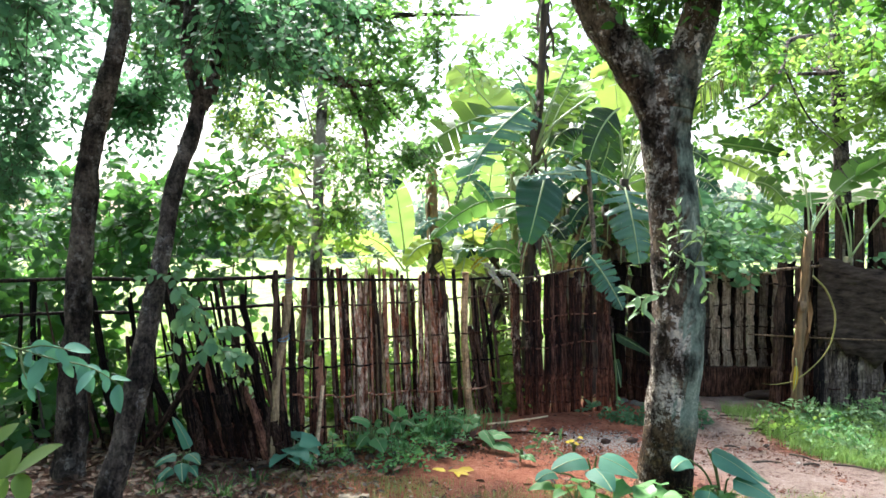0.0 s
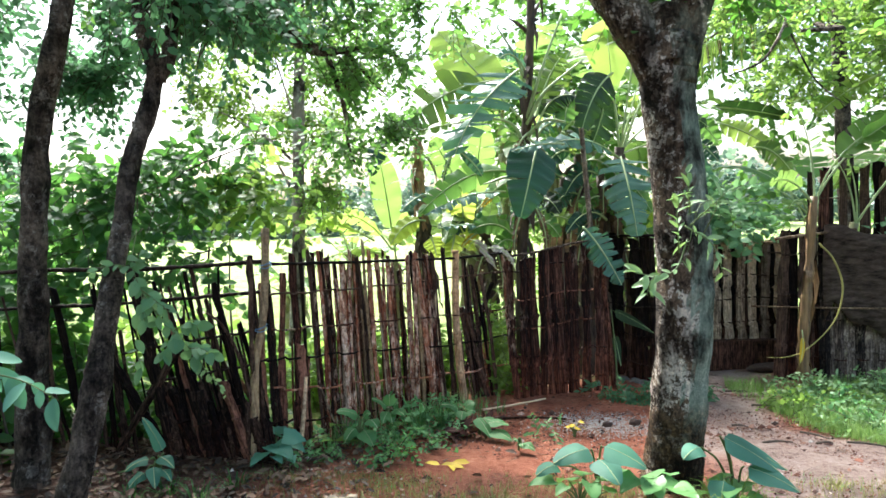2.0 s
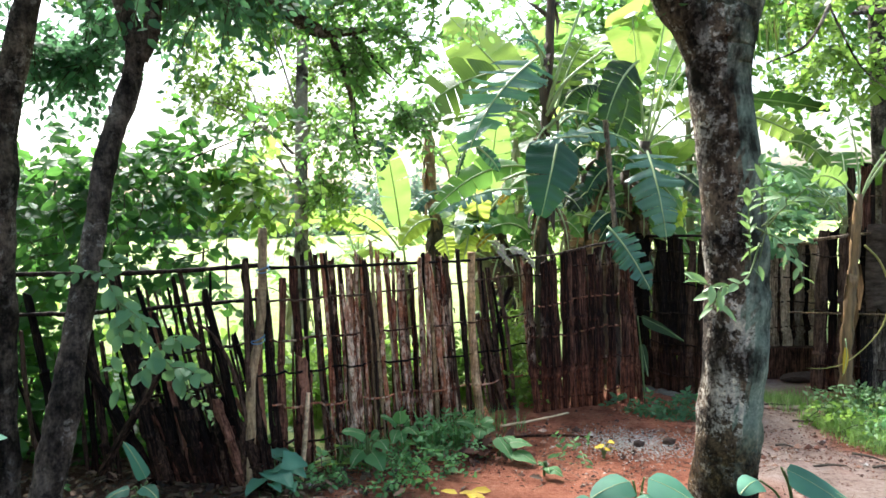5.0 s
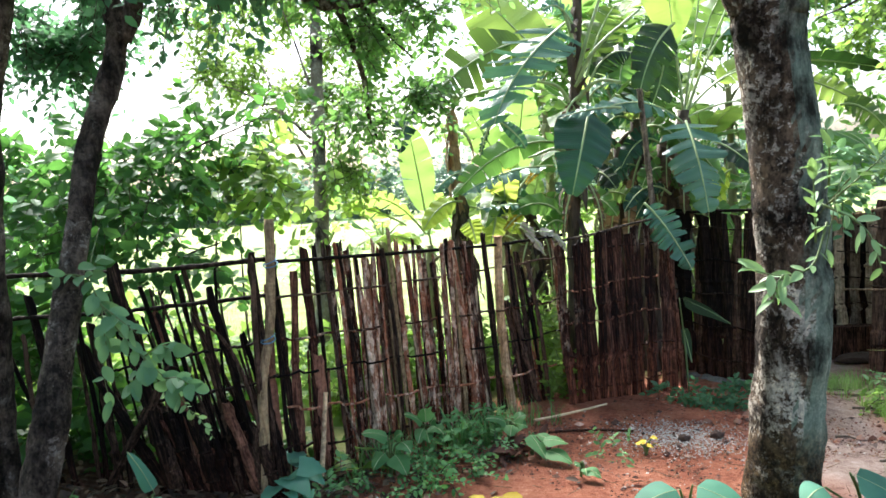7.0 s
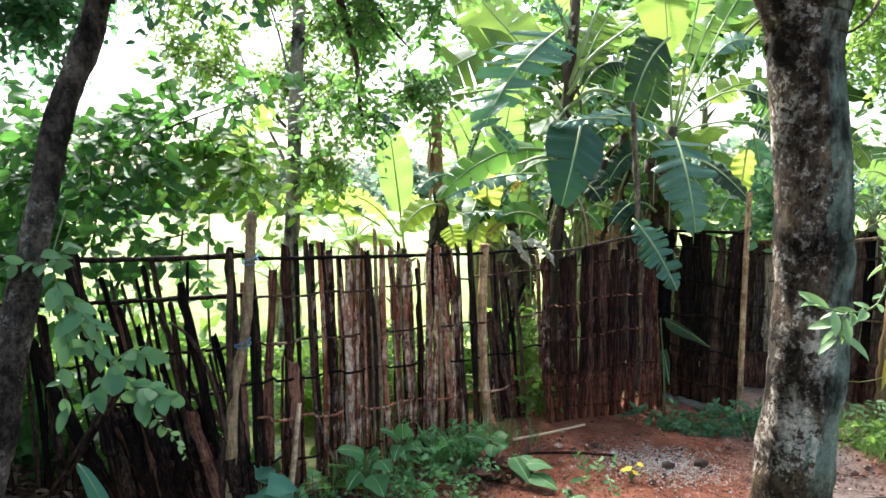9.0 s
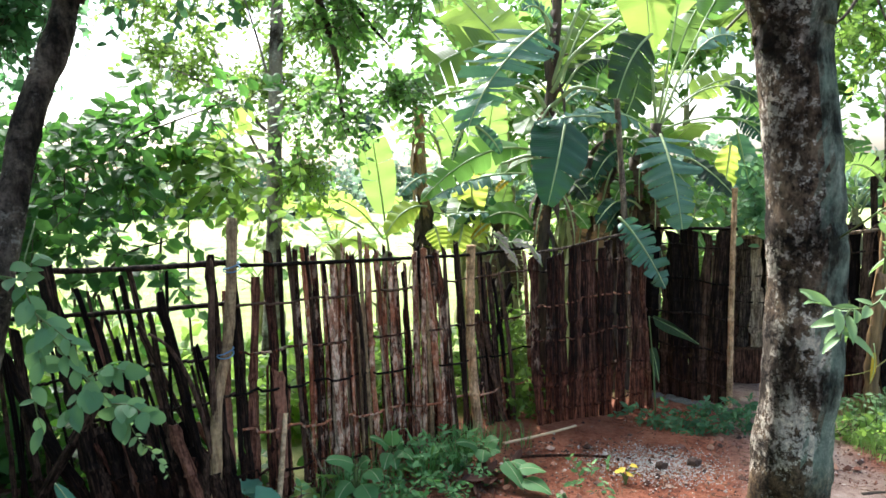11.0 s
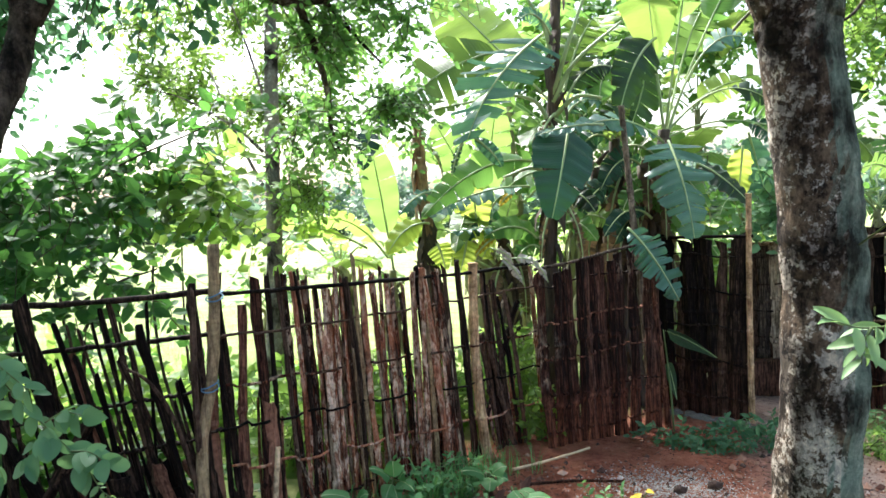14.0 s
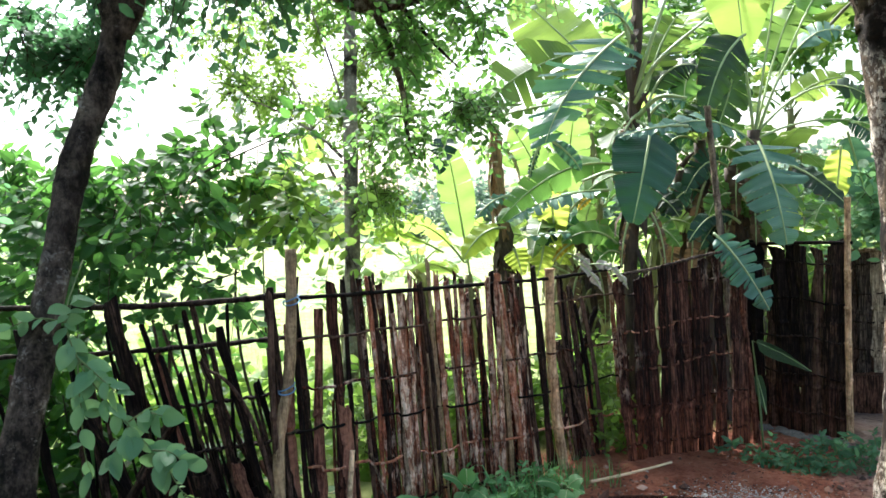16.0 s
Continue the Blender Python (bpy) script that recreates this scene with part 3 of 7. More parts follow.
def tree_right():
    t = thing("tree", (1.25, 3.95, 0.0), "lichen-spotted grey tree trunk forking into two thick limbs beside the path", "tree")
    limb(t, "trunk", [(1.22, 3.98, -0.1), (1.26, 3.95, 0.1), (1.3, 3.95, 0.48), (1.345, 3.95, 1.06), (1.32, 3.95, 1.56), (1.275, 3.95, 2.03), (1.27, 3.95, 2.3), (1.3, 3.97, 2.5)],
         [0.18, 0.152, 0.142, 0.142, 0.134, 0.132, 0.155, 0.115], BARK_R, 40, 18, 0.1, 5)
    limb(t, "limb", [(1.25, 3.95, 2.15), (1.08, 3.95, 2.45), (0.9, 3.96, 2.72), (0.8, 3.98, 2.95), (0.6, 4.1, 3.5), (0.2, 4.2, 4.2)], [0.11, 0.11, 0.1, 0.09, 0.07, 0.03], BARK_R, 28, 12, 0.16, 6)
    limb(t, "limb", [(1.3, 3.96, 2.2), (1.38, 3.95, 2.48), (1.46, 3.95, 2.72), (1.49, 3.97, 3.0), (1.6, 4.1, 3.7), (2.0, 4.3, 4.5)], [0.12, 0.105, 0.1, 0.09, 0.07, 0.03], BARK_R, 28, 12, 0.16, 7)
    foliage(t, [((0.3, 3.8, 4.4), (1.3, 1.0, 0.6), 200), ((2.2, 3.9, 4.6), (1.4, 1.1, 0.6), 200), ((1.2, 2.4, 4.6), (1.2, 1.0, 0.5), 100),
                ((1.16, 4.1, 2.66), (0.15, 0.12, 0.18), 40), ((1.6, 3.8, 3.1), (0.8, 0.6, 0.25), 190), ((0.9, 3.8, 3.15), (0.7, 0.5, 0.25), 150), ((2.2, 4.2, 2.85), (0.5, 0.4, 0.25), 50)], LEAF_DARK, 0.07, 11, 0.26, seed=11, clump=14, tight=0.13)


def tree_left(at, name_label, trunk, radii, arms, blobs, seed, leaf=0.056):
    t = thing("tree", at, name_label, "tree")
    limb(t, "trunk", trunk, radii, BARK_L, 24, 14, 0.24, seed)
    for k, (pts, rr) in enumerate(arms):
        limb(t, "branch", pts, rr, BARK_L, 9, 6, 0.12, seed + k + 1)
    foliage(t, [(c, r, int(n * (3.2 if c[2] < 3.5 else 1.2))) for c, r, n in blobs], LEAF_COOL, leaf, 14, 0.27, seed=seed, clump=20, face=(0, -0.6, 0.8), tight=0.14)


tree_right()
tree_left((-1.48, 3.05, 0.1), "dark leaning tree trunk with rough bark and leafy upper branches", [(-1.485, 2.98, 0.0), (-1.455, 3.08, 0.36), (-1.385, 3.19, 0.75), (-1.355, 3.29, 1.07), (-1.33, 3.42, 1.43), (-1.316, 3.56, 1.79), (-1.254, 3.68, 2.1), (-1.22, 3.72, 2.3)],
          [0.08, 0.062, 0.054, 0.05, 0.046, 0.043, 0.043, 0.045],
          [([(-1.23, 3.71, 2.25), (-1.29, 3.72, 2.5), (-1.27, 3.73, 2.8), (-1.3, 3.8, 3.4), (-1.5, 3.8, 4.2)], [0.043, 0.04, 0.038, 0.033, 0.02]),
           ([(-1.275, 3.62, 1.88), (-1.3, 3.61, 1.94), (-1.312, 3.6, 2.0)], [0.02, 0.013, 0.005]),
           ([(-1.225, 3.71, 2.2), (-1.175, 3.72, 2.29), (-1.155, 3.73, 2.42), (-1.13, 3.76, 2.6), (-1.0, 3.9, 3.0)], [0.04, 0.036, 0.032, 0.026, 0.01])],
          [((-1.6, 4.4, 2.95), (0.7, 0.5, 0.3), 90), ((-1.0, 3.7, 2.72), (0.4, 0.3, 0.2), 46), ((-1.3, 3.4, 4.2), (1.5, 1.4, 0.6), 260), ((-0.9, 4.5, 3.0), (0.5, 0.4, 0.3), 50)], 21)
tree_left((-2.03, 3.8, 0.1), "dark slender tree trunk standing before the fence", [(-2.06, 3.8, 0.0), (-2.02, 3.8, 0.4), (-1.97, 3.8, 0.97), (-1.93, 3.8, 1.44), (-1.86, 3.8, 2.02), (-1.72, 3.8, 2.5), (-1.67, 3.8, 2.85), (-1.75, 3.8, 3.6), (-1.9, 3.8, 4.3)],
          [0.1, 0.08, 0.07, 0.064, 0.058, 0.05, 0.044, 0.03, 0.02],
          [],
          [((-2.7, 4.5, 2.75), (0.6, 0.4, 0.5), 90), ((-1.9, 3.2, 2.6), (0.4, 0.3, 0.2), 24), ((-2.1, 5.0, 2.7), (0.4, 0.3, 0.25), 40), ((-2.4, 3.4, 4.3), (1.4, 1.4, 0.6), 240), ((-2.75, 4.6, 2.05), (0.35, 0.3, 0.3), 36), ((-2.15, 4.7, 2.4), (0.35, 0.3, 0.3), 26), ((-3.3, 4.6, 2.4), (0.5, 0.5, 0.6), 50)], 31)


def tree_overhead():
    """The crooked bough that hangs over the middle of the fence, with its trunk out of view."""
    t = thing("tree", (-1.9, 1.0, 0.1), "dark crooked bough with small leaves hanging over the fence", "tree")
    limb(t, "trunk", [(-3.2, 1.6, 0.0), (-3.1, 1.8, 1.5), (-2.9, 2.2, 2.6), (-2.3, 3.2, 3.2)], [0.13, 0.11, 0.1, 0.07], BARK_L, 12, 6, 0.12, 41)
    limb(t, "bough", [(-2.3, 3.2, 3.2), (-1.6, 4.2, 2.95), (-1.15, 4.6, 2.72), (-0.93, 4.62, 2.75), (-0.8, 4.78, 2.63), (-0.64, 4.9, 2.56), (-0.4, 4.95, 2.58)], [0.07, 0.05, 0.045, 0.045, 0.045, 0.035, 0.015], BARK_L, 10, 6, 0.12, 42)
    limb(t, "bough", [(-0.62, 4.9, 2.57), (-0.58, 5.0, 2.42), (-0.53, 5.08, 2.19), (-0.52, 5.1, 1.98), (-0.48, 5.1, 1.85)], [0.022, 0.02, 0.015, 0.01, 0.004], BARK_L, 8, 6, 0.12, 43)
    limb(t, "bough", [(-0.9, 4.65, 2.74), (-0.6, 4.8, 2.95), (-0.2, 5.0, 3.05), (0.3, 5.2, 3.1)], [0.03, 0.025, 0.018, 0.006], BARK_L, 8, 6, 0.12, 44)
    limb(t, "bough", [(-0.5, 4.93, 2.57), (-0.35, 5.1, 2.4), (-0.25, 5.2, 2.3)], [0.014, 0.01, 0.004], BARK_L, 7, 5, 0.12, 45)
    foliage(t, [((-0.95, 4.9, 2.85), (0.5, 0.35, 0.3), 130), ((-0.45, 5.0, 2.75), (0.45, 0.35, 0.35), 130), ((0.05, 5.2, 2.85), (0.45, 0.3, 0.3), 60), ((-0.6, 5.15, 2.25), (0.3, 0.2, 0.4), 80),
                ((-0.4, 5.2, 2.0), (0.22, 0.2, 0.25), 60), ((-0.15, 5.3, 2.45), (0.3, 0.2, 0.25), 24), ((-1.5, 4.6, 2.9), (0.45, 0.3, 0.3), 70), ((-0.5, 5.0, 3.1), (0.9, 0.5, 0.3), 130)], LEAF_CANOPY, 0.05, 13, 0.22, seed=46, clump=14, face=(0, -0.5, 0.8), tight=0.14)


def tree_behind(base, top, r, label, blobs, arms, seed, mat, leaf=0.06, bark=None):
    t = thing("tree", base, label, "tree")
    b, e = np.array(base), np.array(top)
    limb(t, "trunk", [b, b + (e - b) * 0.3 + (0.02, 0, 0), b + (e - b) * 0.65, e], [r, r * 0.9, r * 0.75, r * 0.4], bark or BARK_L, 12, 6, 0.12, seed)
    for k, (pts, rr) in enumerate(arms):
        limb(t, "branch", pts, rr, bark or BARK_L, 7, 5, 0.12, seed + k + 1)
    foliage(t, [(c, r, int(n * 1.5)) for c, r, n in blobs], mat, leaf, 12, 0.25, seed=seed, clump=16, face=(0, -0.4, 0.9), tight=0.13)


tree_overhead()
tree_behind((-1.36, 6.8, -0.1), (-1.08, 6.8, 4.0), 0.068, "slim grey tree with feathery pale green leaves behind the fence",
            [((-1.75, 7.3, 2.55), (0.6, 0.35, 0.42), 120), ((-2.15, 7.5, 3.0), (0.65, 0.4, 0.5), 110), ((-1.45, 7.3, 2.95), (0.5, 0.35, 0.4), 50), ((-1.05, 7.2, 2.35), (0.3, 0.3, 0.3), 70), ((-1.0, 6.6, 1.72), (0.22, 0.2, 0.16), 50), ((-1.3, 7.3, 3.6), (0.9, 0.5, 0.6), 150), ((-0.85, 7.2, 2.9), (0.4, 0.3, 0.4), 110)],
            [([(-1.28, 6.8, 2.0), (-1.5, 6.9, 2.2), (-1.9, 7.0, 2.45), (-2.2, 7.1, 2.55)], [0.014, 0.011, 0.008, 0.004]),
             ([(-1.3, 6.8, 1.75), (-1.5, 7.0, 2.1), (-1.75, 7.2, 2.7)], [0.014, 0.011, 0.007]),
             ([(-1.22, 6.8, 2.3), (-1.3, 6.7, 2.7), (-1.4, 6.6, 3.1)], [0.012, 0.009, 0.005])], 51, LEAF_LIGHT, 0.052, bark=BARK_C)
tree_behind((4.7, 8.3, -0.15), (4.2, 7.8, 4.6), 0.1, "leafy tree with thin drooping dark branches behind the hut wall",
            [((2.9, 7.0, 3.1), (0.5, 0.4, 0.3), 50), ((3.6, 7.2, 2.9), (0.7, 0.5, 0.4), 60), ((3.8, 6.2, 2.65), (0.45, 0.4, 0.35), 46), ((4.3, 6.6, 2.6), (0.6, 0.6, 0.6), 76), ((3.1, 6.6, 2.6), (0.3, 0.3, 0.2), 16), ((3.2, 6.4, 3.3), (1.0, 0.8, 0.35), 64)],
            [([(4.3, 7.9, 3.6), (3.3, 6.8, 3.3), (2.9, 6.1, 2.9), (2.68, 6.0, 2.6), (2.4, 6.0, 2.48)], [0.04, 0.024, 0.015, 0.011, 0.004]),
             ([(2.9, 6.1, 2.9), (3.1, 6.05, 2.45), (3.35, 6.0, 2.2), (3.5, 6.0, 2.05)], [0.009, 0.007, 0.005, 0.002]),
             ([(4.3, 7.9, 3.4), (3.4, 6.6, 3.0), (3.3, 6.0, 2.82), (2.95, 5.95, 2.8)], [0.035, 0.024, 0.019, 0.014])], 61, LEAF_LIGHT, 0.065)


def shrub(at, label, blobs, mat, leaf, seed, stems=(), tmpl=(BROAD_V, OVATE_F), per=9, twig=0.3, category="shrub", droop=0.12, stem_r=0.012, stem_mat=None):
    t = thing("shrub", at, label, category)
    for k, pts in enumerate(stems):
        limb(t, "stem", pts, np.linspace(stem_r, 0.004, len(pts)), stem_mat or TWIG, 6, 5, 0.1, seed + k)
    foliage(t, blobs, mat, leaf, per, twig, droop, tmpl, seed, ("leaves", "twig_mass"), stem_mat, face=(0, -0.7, 0.8))
    return t


# broad-leaved thicket behind the left stretch of fence
shrub((-1.9, 5.4, 0.1), "green broad-leaved shrub with arching layered branches behind the bamboo fence",
      [((-2.15, 5.3, 1.75), (0.35, 0.3, 0.1), 27), ((-1.8, 5.2, 1.88), (0.35, 0.25, 0.08), 27), ((-1.42, 5.2, 1.98), (0.3, 0.2, 0.07), 19), ((-1.85, 5.2, 1.66), (0.4, 0.3, 0.08), 24), ((-1.5, 5.3, 1.78), (0.3, 0.2, 0.08), 17),
       ((-2.2, 5.1, 1.5), (0.4, 0.3, 0.1), 24), ((-1.75, 5.1, 1.48), (0.3, 0.2, 0.06), 12), ((-2.3, 5.1, 1.28), (0.35, 0.25, 0.08), 17), ((-1.75, 5.2, 1.3), (0.3, 0.2, 0.05), 9), ((-1.9, 5.1, 1.1), (0.4, 0.2, 0.07), 12), ((-1.5, 5.2, 1.12), (0.22, 0.15, 0.04), 6)],
      LEAF_SHRUB, 0.088, 71, [[(-1.95, 5.4, 0.05), (-2.1, 5.4, 0.8), (-2.05, 5.3, 1.4), (-1.75, 5.25, 1.8), (-1.2, 5.2, 2.02)], [(-1.95, 5.4, 0.05), (-1.85, 5.5, 0.9), (-2.0, 5.4, 1.6), (-2.2, 5.3, 2.0)], [(-2.05, 5.4, 0.9), (-1.8, 5.3, 1.2), (-1.5, 5.2, 1.3)]])
shrub((-1.5, 5.55, 0.05), "yellow-green leafy branch arching over the fence rail",
      [((-1.28, 5.3, 1.82), (0.2, 0.15, 0.06), 12), ((-1.4, 5.35, 1.7), (0.2, 0.15, 0.06), 12), ((-1.2, 5.35, 1.6), (0.18, 0.15, 0.05), 9), ((-1.04, 5.35, 1.52), (0.12, 0.12, 0.05), 5)],
      LEAF_LIGHT, 0.095, 76, [[(-1.5, 5.55, 0.0), (-1.65, 5.5, 0.8), (-1.55, 5.4, 1.5), (-1.15, 5.3, 1.85)]])
shrub((-2.9, 5.2, 0.1), "dark green thicket at the end of the fence",
      [((-3.0, 5.2, 1.6), (0.5, 0.4, 0.4), 90), ((-2.9, 5.1, 0.95), (0.6, 0.4, 0.35), 80), ((-3.5, 4.8, 1.2), (0.5, 0.5, 0.7), 90), ((-2.5, 5.3, 1.75), (0.35, 0.3, 0.25), 44)],
      LEAF_SHRUB, 0.1, 72, [[(-2.9, 5.2, 0.05), (-2.8, 5.2, 0.8), (-3.0, 5.2, 1.6)], [(-2.9, 5.2, 0.05), (-2.6, 5.3, 0.9), (-2.5, 5.3, 1.8)]])
# light leaf colour carries the sunlit look behind the fence
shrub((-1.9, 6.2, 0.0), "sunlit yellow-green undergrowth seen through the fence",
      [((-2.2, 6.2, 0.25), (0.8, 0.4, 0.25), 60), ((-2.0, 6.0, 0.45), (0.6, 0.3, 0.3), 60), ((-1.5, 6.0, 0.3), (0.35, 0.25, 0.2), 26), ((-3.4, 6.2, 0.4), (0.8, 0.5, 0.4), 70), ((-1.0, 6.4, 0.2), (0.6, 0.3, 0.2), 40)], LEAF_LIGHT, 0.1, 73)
shrub((-1.5, 5.9, 0.0), "pale green leafy bush behind the fence rail",
      [((-1.6, 5.6, 1.55), (0.25, 0.25, 0.1), 12)], LEAF_MID, 0.09, 74, [[(-1.6, 5.9, 0.0), (-1.6, 5.8, 0.8), (-1.5, 5.6, 1.5)]])


# ---- bamboo fence ----


def slat_mesh(w, mat, seed, arc=0.22):
    """A split cane one metre high: bowed section, frayed edges and top, joints."""
    rng = np.random.default_rng(seed)
    g = Geo()
    rows = np.array([0.0, 0.08, 0.17, 0.24, 0.26, 0.28, 0.4, 0.52, 0.57, 0.59, 0.61, 0.74, 0.86, 0.94, 1.0])
    verts, faces = [], []
    bend = rng.normal(size=2) * 0.012
    edge = rng.normal(size=(len(rows), 2)) * 0.1
    for i, z in enumerate(rows):
        joint = z in (0.26, 0.59)
        ww = w * (1.1 if joint else 1.0)
        out = 0.005 if joint else 0.0
        dx, dy = bend[0] * math.sin(z * 3.1), bend[1] * math.sin(z * 2.6)
        top = [rng.normal() * 0.012 for _ in range(3)] if z == 1.0 else [0, 0, 0]
        a, b = -0.5 + edge[i, 0], 0.5 + edge[i, 1]
        for x, y, k in ((a, 0, 0), (0, -arc, 1), (b, 0, 2)):
            verts.append((x * ww + dx, y * ww - out + dy, z + top[k]))
        for x, y, k in ((b, 0, 2), (0, -arc, 1), (a, 0, 0)):
            verts.append((x * ww * 0.92 + dx, y * ww + 0.007 + dy, z + top[k]))
    for i in range(len(rows) - 1):
        o = i * 6
        faces += [(o + k, o + (k + 1) % 6, o + 6 + (k + 1) % 6, o + 6 + k) for k in range(6)]
    faces += [(5, 4, 3, 2, 1, 0), tuple(range(len(verts) - 6, len(verts)))]
    g.add(verts, faces)
    return g.mesh("slat", mat, False)


SLATS = {}


def slat(parent, mat, w, at, h, lean=0.0, yaw=0.0, tip=0.0, name="slat"):
    """Stand a slat at a place; lean: degrees to the right along the fence; tip: degrees towards the back."""
    key = (mat.name, round(w / 0.012), int(RNG.integers(4)))
    if key not in SLATS:
        SLATS[key] = slat_mesh(key[1] * 0.012, mat, len(SLATS) + 100)
    ob = new(name, SLATS[key])
    ob.parent = parent
    m = Matrix.Translation(Vector(at) - origin(parent)) @ pose(0, 0, 0, 0, 0, yaw) @ pose(0, 0, 0, -tip, lean, 0)
    ob.matrix_basis = m @ Matrix.Diagonal((1, 1, h, 1))
    return ob


def culm(parent, a, b, r, mat, name="pole", gap=0.26, bend=0.01, seed=1, label=""):
    """A whole bamboo cane with swollen joints, cut off at its top."""
    rng = np.random.default_rng(seed)
    a, b = np.array(a, float), np.array(b, float)
    n = max(2, int(round(np.linalg.norm(b - a) / gap)))
    pts, rad = [], []
    side = rng.normal(size=3) * bend
    for k in range(n):
        for s, q in ((0.0, 1.2), (0.05, 0.96), (0.5, 0.94), (0.95, 0.98), (0.985, 1.16)):
            t = (k + s) / n
            pts.append(a + (b - a) * t + side * math.sin(math.pi * t))
            rad.append(r * q * (1 - 0.15 * t))
    pts.append(b)
    rad.append(r * 0.86)
    g = Geo()
    tube(g, pts, rad, 10)
    return part(name, g, mat, parent, label)


def rail(parent, pts, r, mat, seed, weave=0.02, sag=0.01, name="rail", hold=3):
    """A split-cane rail that weaves before and behind the slats."""
    rng = np.random.default_rng(seed)
    path = smooth_path(pts, 12)
    k = np.arange(len(path))
    path[:, 1] += weave * np.where((k + seed * 3) // hold % 2 == 0, -1, 1) * np.where(rng.random(len(path) // hold + 1) < 0.15, -1, 1)[k // hold] - 0.008
    path[:, 2] += rng.normal(size=len(path)) * sag * 0.08
    g = Geo()
    rr = r * (1 + 0.12 * rng.normal(size=len(path))).clip(0.7, 1.3)
    tube(g, path, rr, 6)
    return part(name, g, mat, parent)


def line_y(x):
    return float(np.interp(x, [-3.6, -1.0, 0.25, 0.6], [4.5, 4.24, 5.65, 5.73]))


BEND, RUN = np.array((-0.95, 4.35)), np.array((0.678, 0.735))
WEST, WEST_RUN = np.array((-3.6, 4.5)), np.array((0.9934, -0.1146))


def fence_main():
    f = thing("bamboo_fence", (-1.0, 4.3, 0.1), "old weathered split-bamboo fence with gaps and leaning slats", "fence")
    rng = np.random.default_rng(77)
    kinds = {"d": CANE_DARK, "o": CANE_OLD, "r": CANE_RUST, "l": CANE_LICHEN, "b": CANE_BEIGE, "p": CANE_PALE, "n": CANE_BROWN}

    def put(kind, s, h, lean, w, tip=0.0, off=0.0, west=False, drop=0.05):
        """A slat s metres along the main run, or along the western run, its foot in the ground."""
        a, d = (WEST, WEST_RUN) if west else (BEND, RUN)
        if w > 0.055 and not west and h > 0.7:
            n = 2 if w < 0.085 else 3
            for k in range(n):
                put(kind if rng.random() < 0.75 else "odr"[k], s + w * ((k + 0.5) / n - 0.5), h * (1 - 0.05 * rng.random()), lean + rng.normal() * 0.7, w / n * rng.uniform(0.78, 1.08), tip, off + rng.normal() * 0.006)
            return None
        x, y = a + d * s + np.array((d[1], -d[0])) * -off
        return slat(f, kinds[kind], w, (x, y, gz(x, y) - drop), h + drop, lean, math.degrees(math.atan2(d[1], d[0])), tip)

    # the main run from the leaning pole to the panel: kind, place along it, height, lean, width
    for kind, at, h, lean, w in (("n", -0.02, 1.0, 1, 0.051), ("d", 0.03, 1.19, 0, 0.026), ("d", 0.07, 1.19, -1, 0.032), ("n", 0.1, 1.05, 3, 0.055), ("n", 0.18, 1.17, 1, 0.045),
                                 ("d", 0.27, 1.18, 1, 0.03), ("d", 0.37, 1.2, -2, 0.03), ("o", 0.41, 1.18, -2, 0.023), ("n", 0.21, 0.62, 1, 0.06), ("o", 0.44, 1.19, -1, 0.05),
                                 ("r", 0.51, 1.15, -1, 0.085), ("l", 0.59, 1.12, -1, 0.09), ("b", 0.67, 1.1, -2, 0.05), ("o", 0.74, 1.16, -3, 0.066), ("d", 0.79, 1.14, -3, 0.039), ("p", 0.82, 1.25, -3, 0.026)):
        put(kind, at, h, lean + rng.normal() * 0.4, w * (1.12 if at > 0.42 else 0.95), rng.normal() * 0.8, -0.03 if h < 0.7 else rng.normal() * 0.006)
    for kind, at, h, lean, w in (("o", 0.86, 1.18, -2, 0.032), ("o", 0.89, 1.09, -1, 0.06), ("r", 0.97, 1.19, -1, 0.095), ("r", 1.06, 1.12, -2, 0.084), ("o", 1.12, 1.09, -1, 0.052), ("l", 1.18, 1.17, -1, 0.09),
                                 ("d", 1.32, 1.19, -4, 0.1), ("o", 1.44, 1.19, -6, 0.12), ("d", 1.5, 1.16, -5, 0.028), ("d", 1.57, 1.19, -5, 0.034), ("d", 1.63, 1.19, -4, 0.036), ("d", 1.86, 1.15, -5, 0.055),
                                 ("d", 1.94, 1.08, -7, 0.11), ("d", 2.06, 1.02, -10, 0.058), ("d", 1.62, 1.0, 28, 0.05), ("o", 2.35, 1.15, -4, 0.054), ("d", 2.0, 0.75, -16, 0.04)):
        put(kind, at, h, lean + rng.normal() * 0.4, w * 1.08, rng.normal() * 0.8, 0.02 if lean > 20 else rng.normal() * 0.006)
    # thin split strips before and behind the boards
    for k in range(32):
        put("oolrbdpo"[k % 8], rng.uniform(0.42, 1.5), rng.uniform(0.75, 1.2), rng.normal(-2.5, 1.6), rng.choice([0.012, 0.018, 0.024, 0.03]), 0, 0.03 if k % 2 else -0.022)
    for k in range(4):
        put("dn"[k % 2], rng.uniform(0.02, 0.42), rng.uniform(0.5, 1.2), rng.normal(-1, 2), rng.choice([0.012, 0.018, 0.024]), 0, 0.02)
    for k in range(7):
        put("dor"[k % 3], rng.uniform(1.75, 2.1), rng.uniform(0.3, 0.8), rng.normal(-9, 5), rng.choice([0.024, 0.036, 0.048]), 0, 0.02)
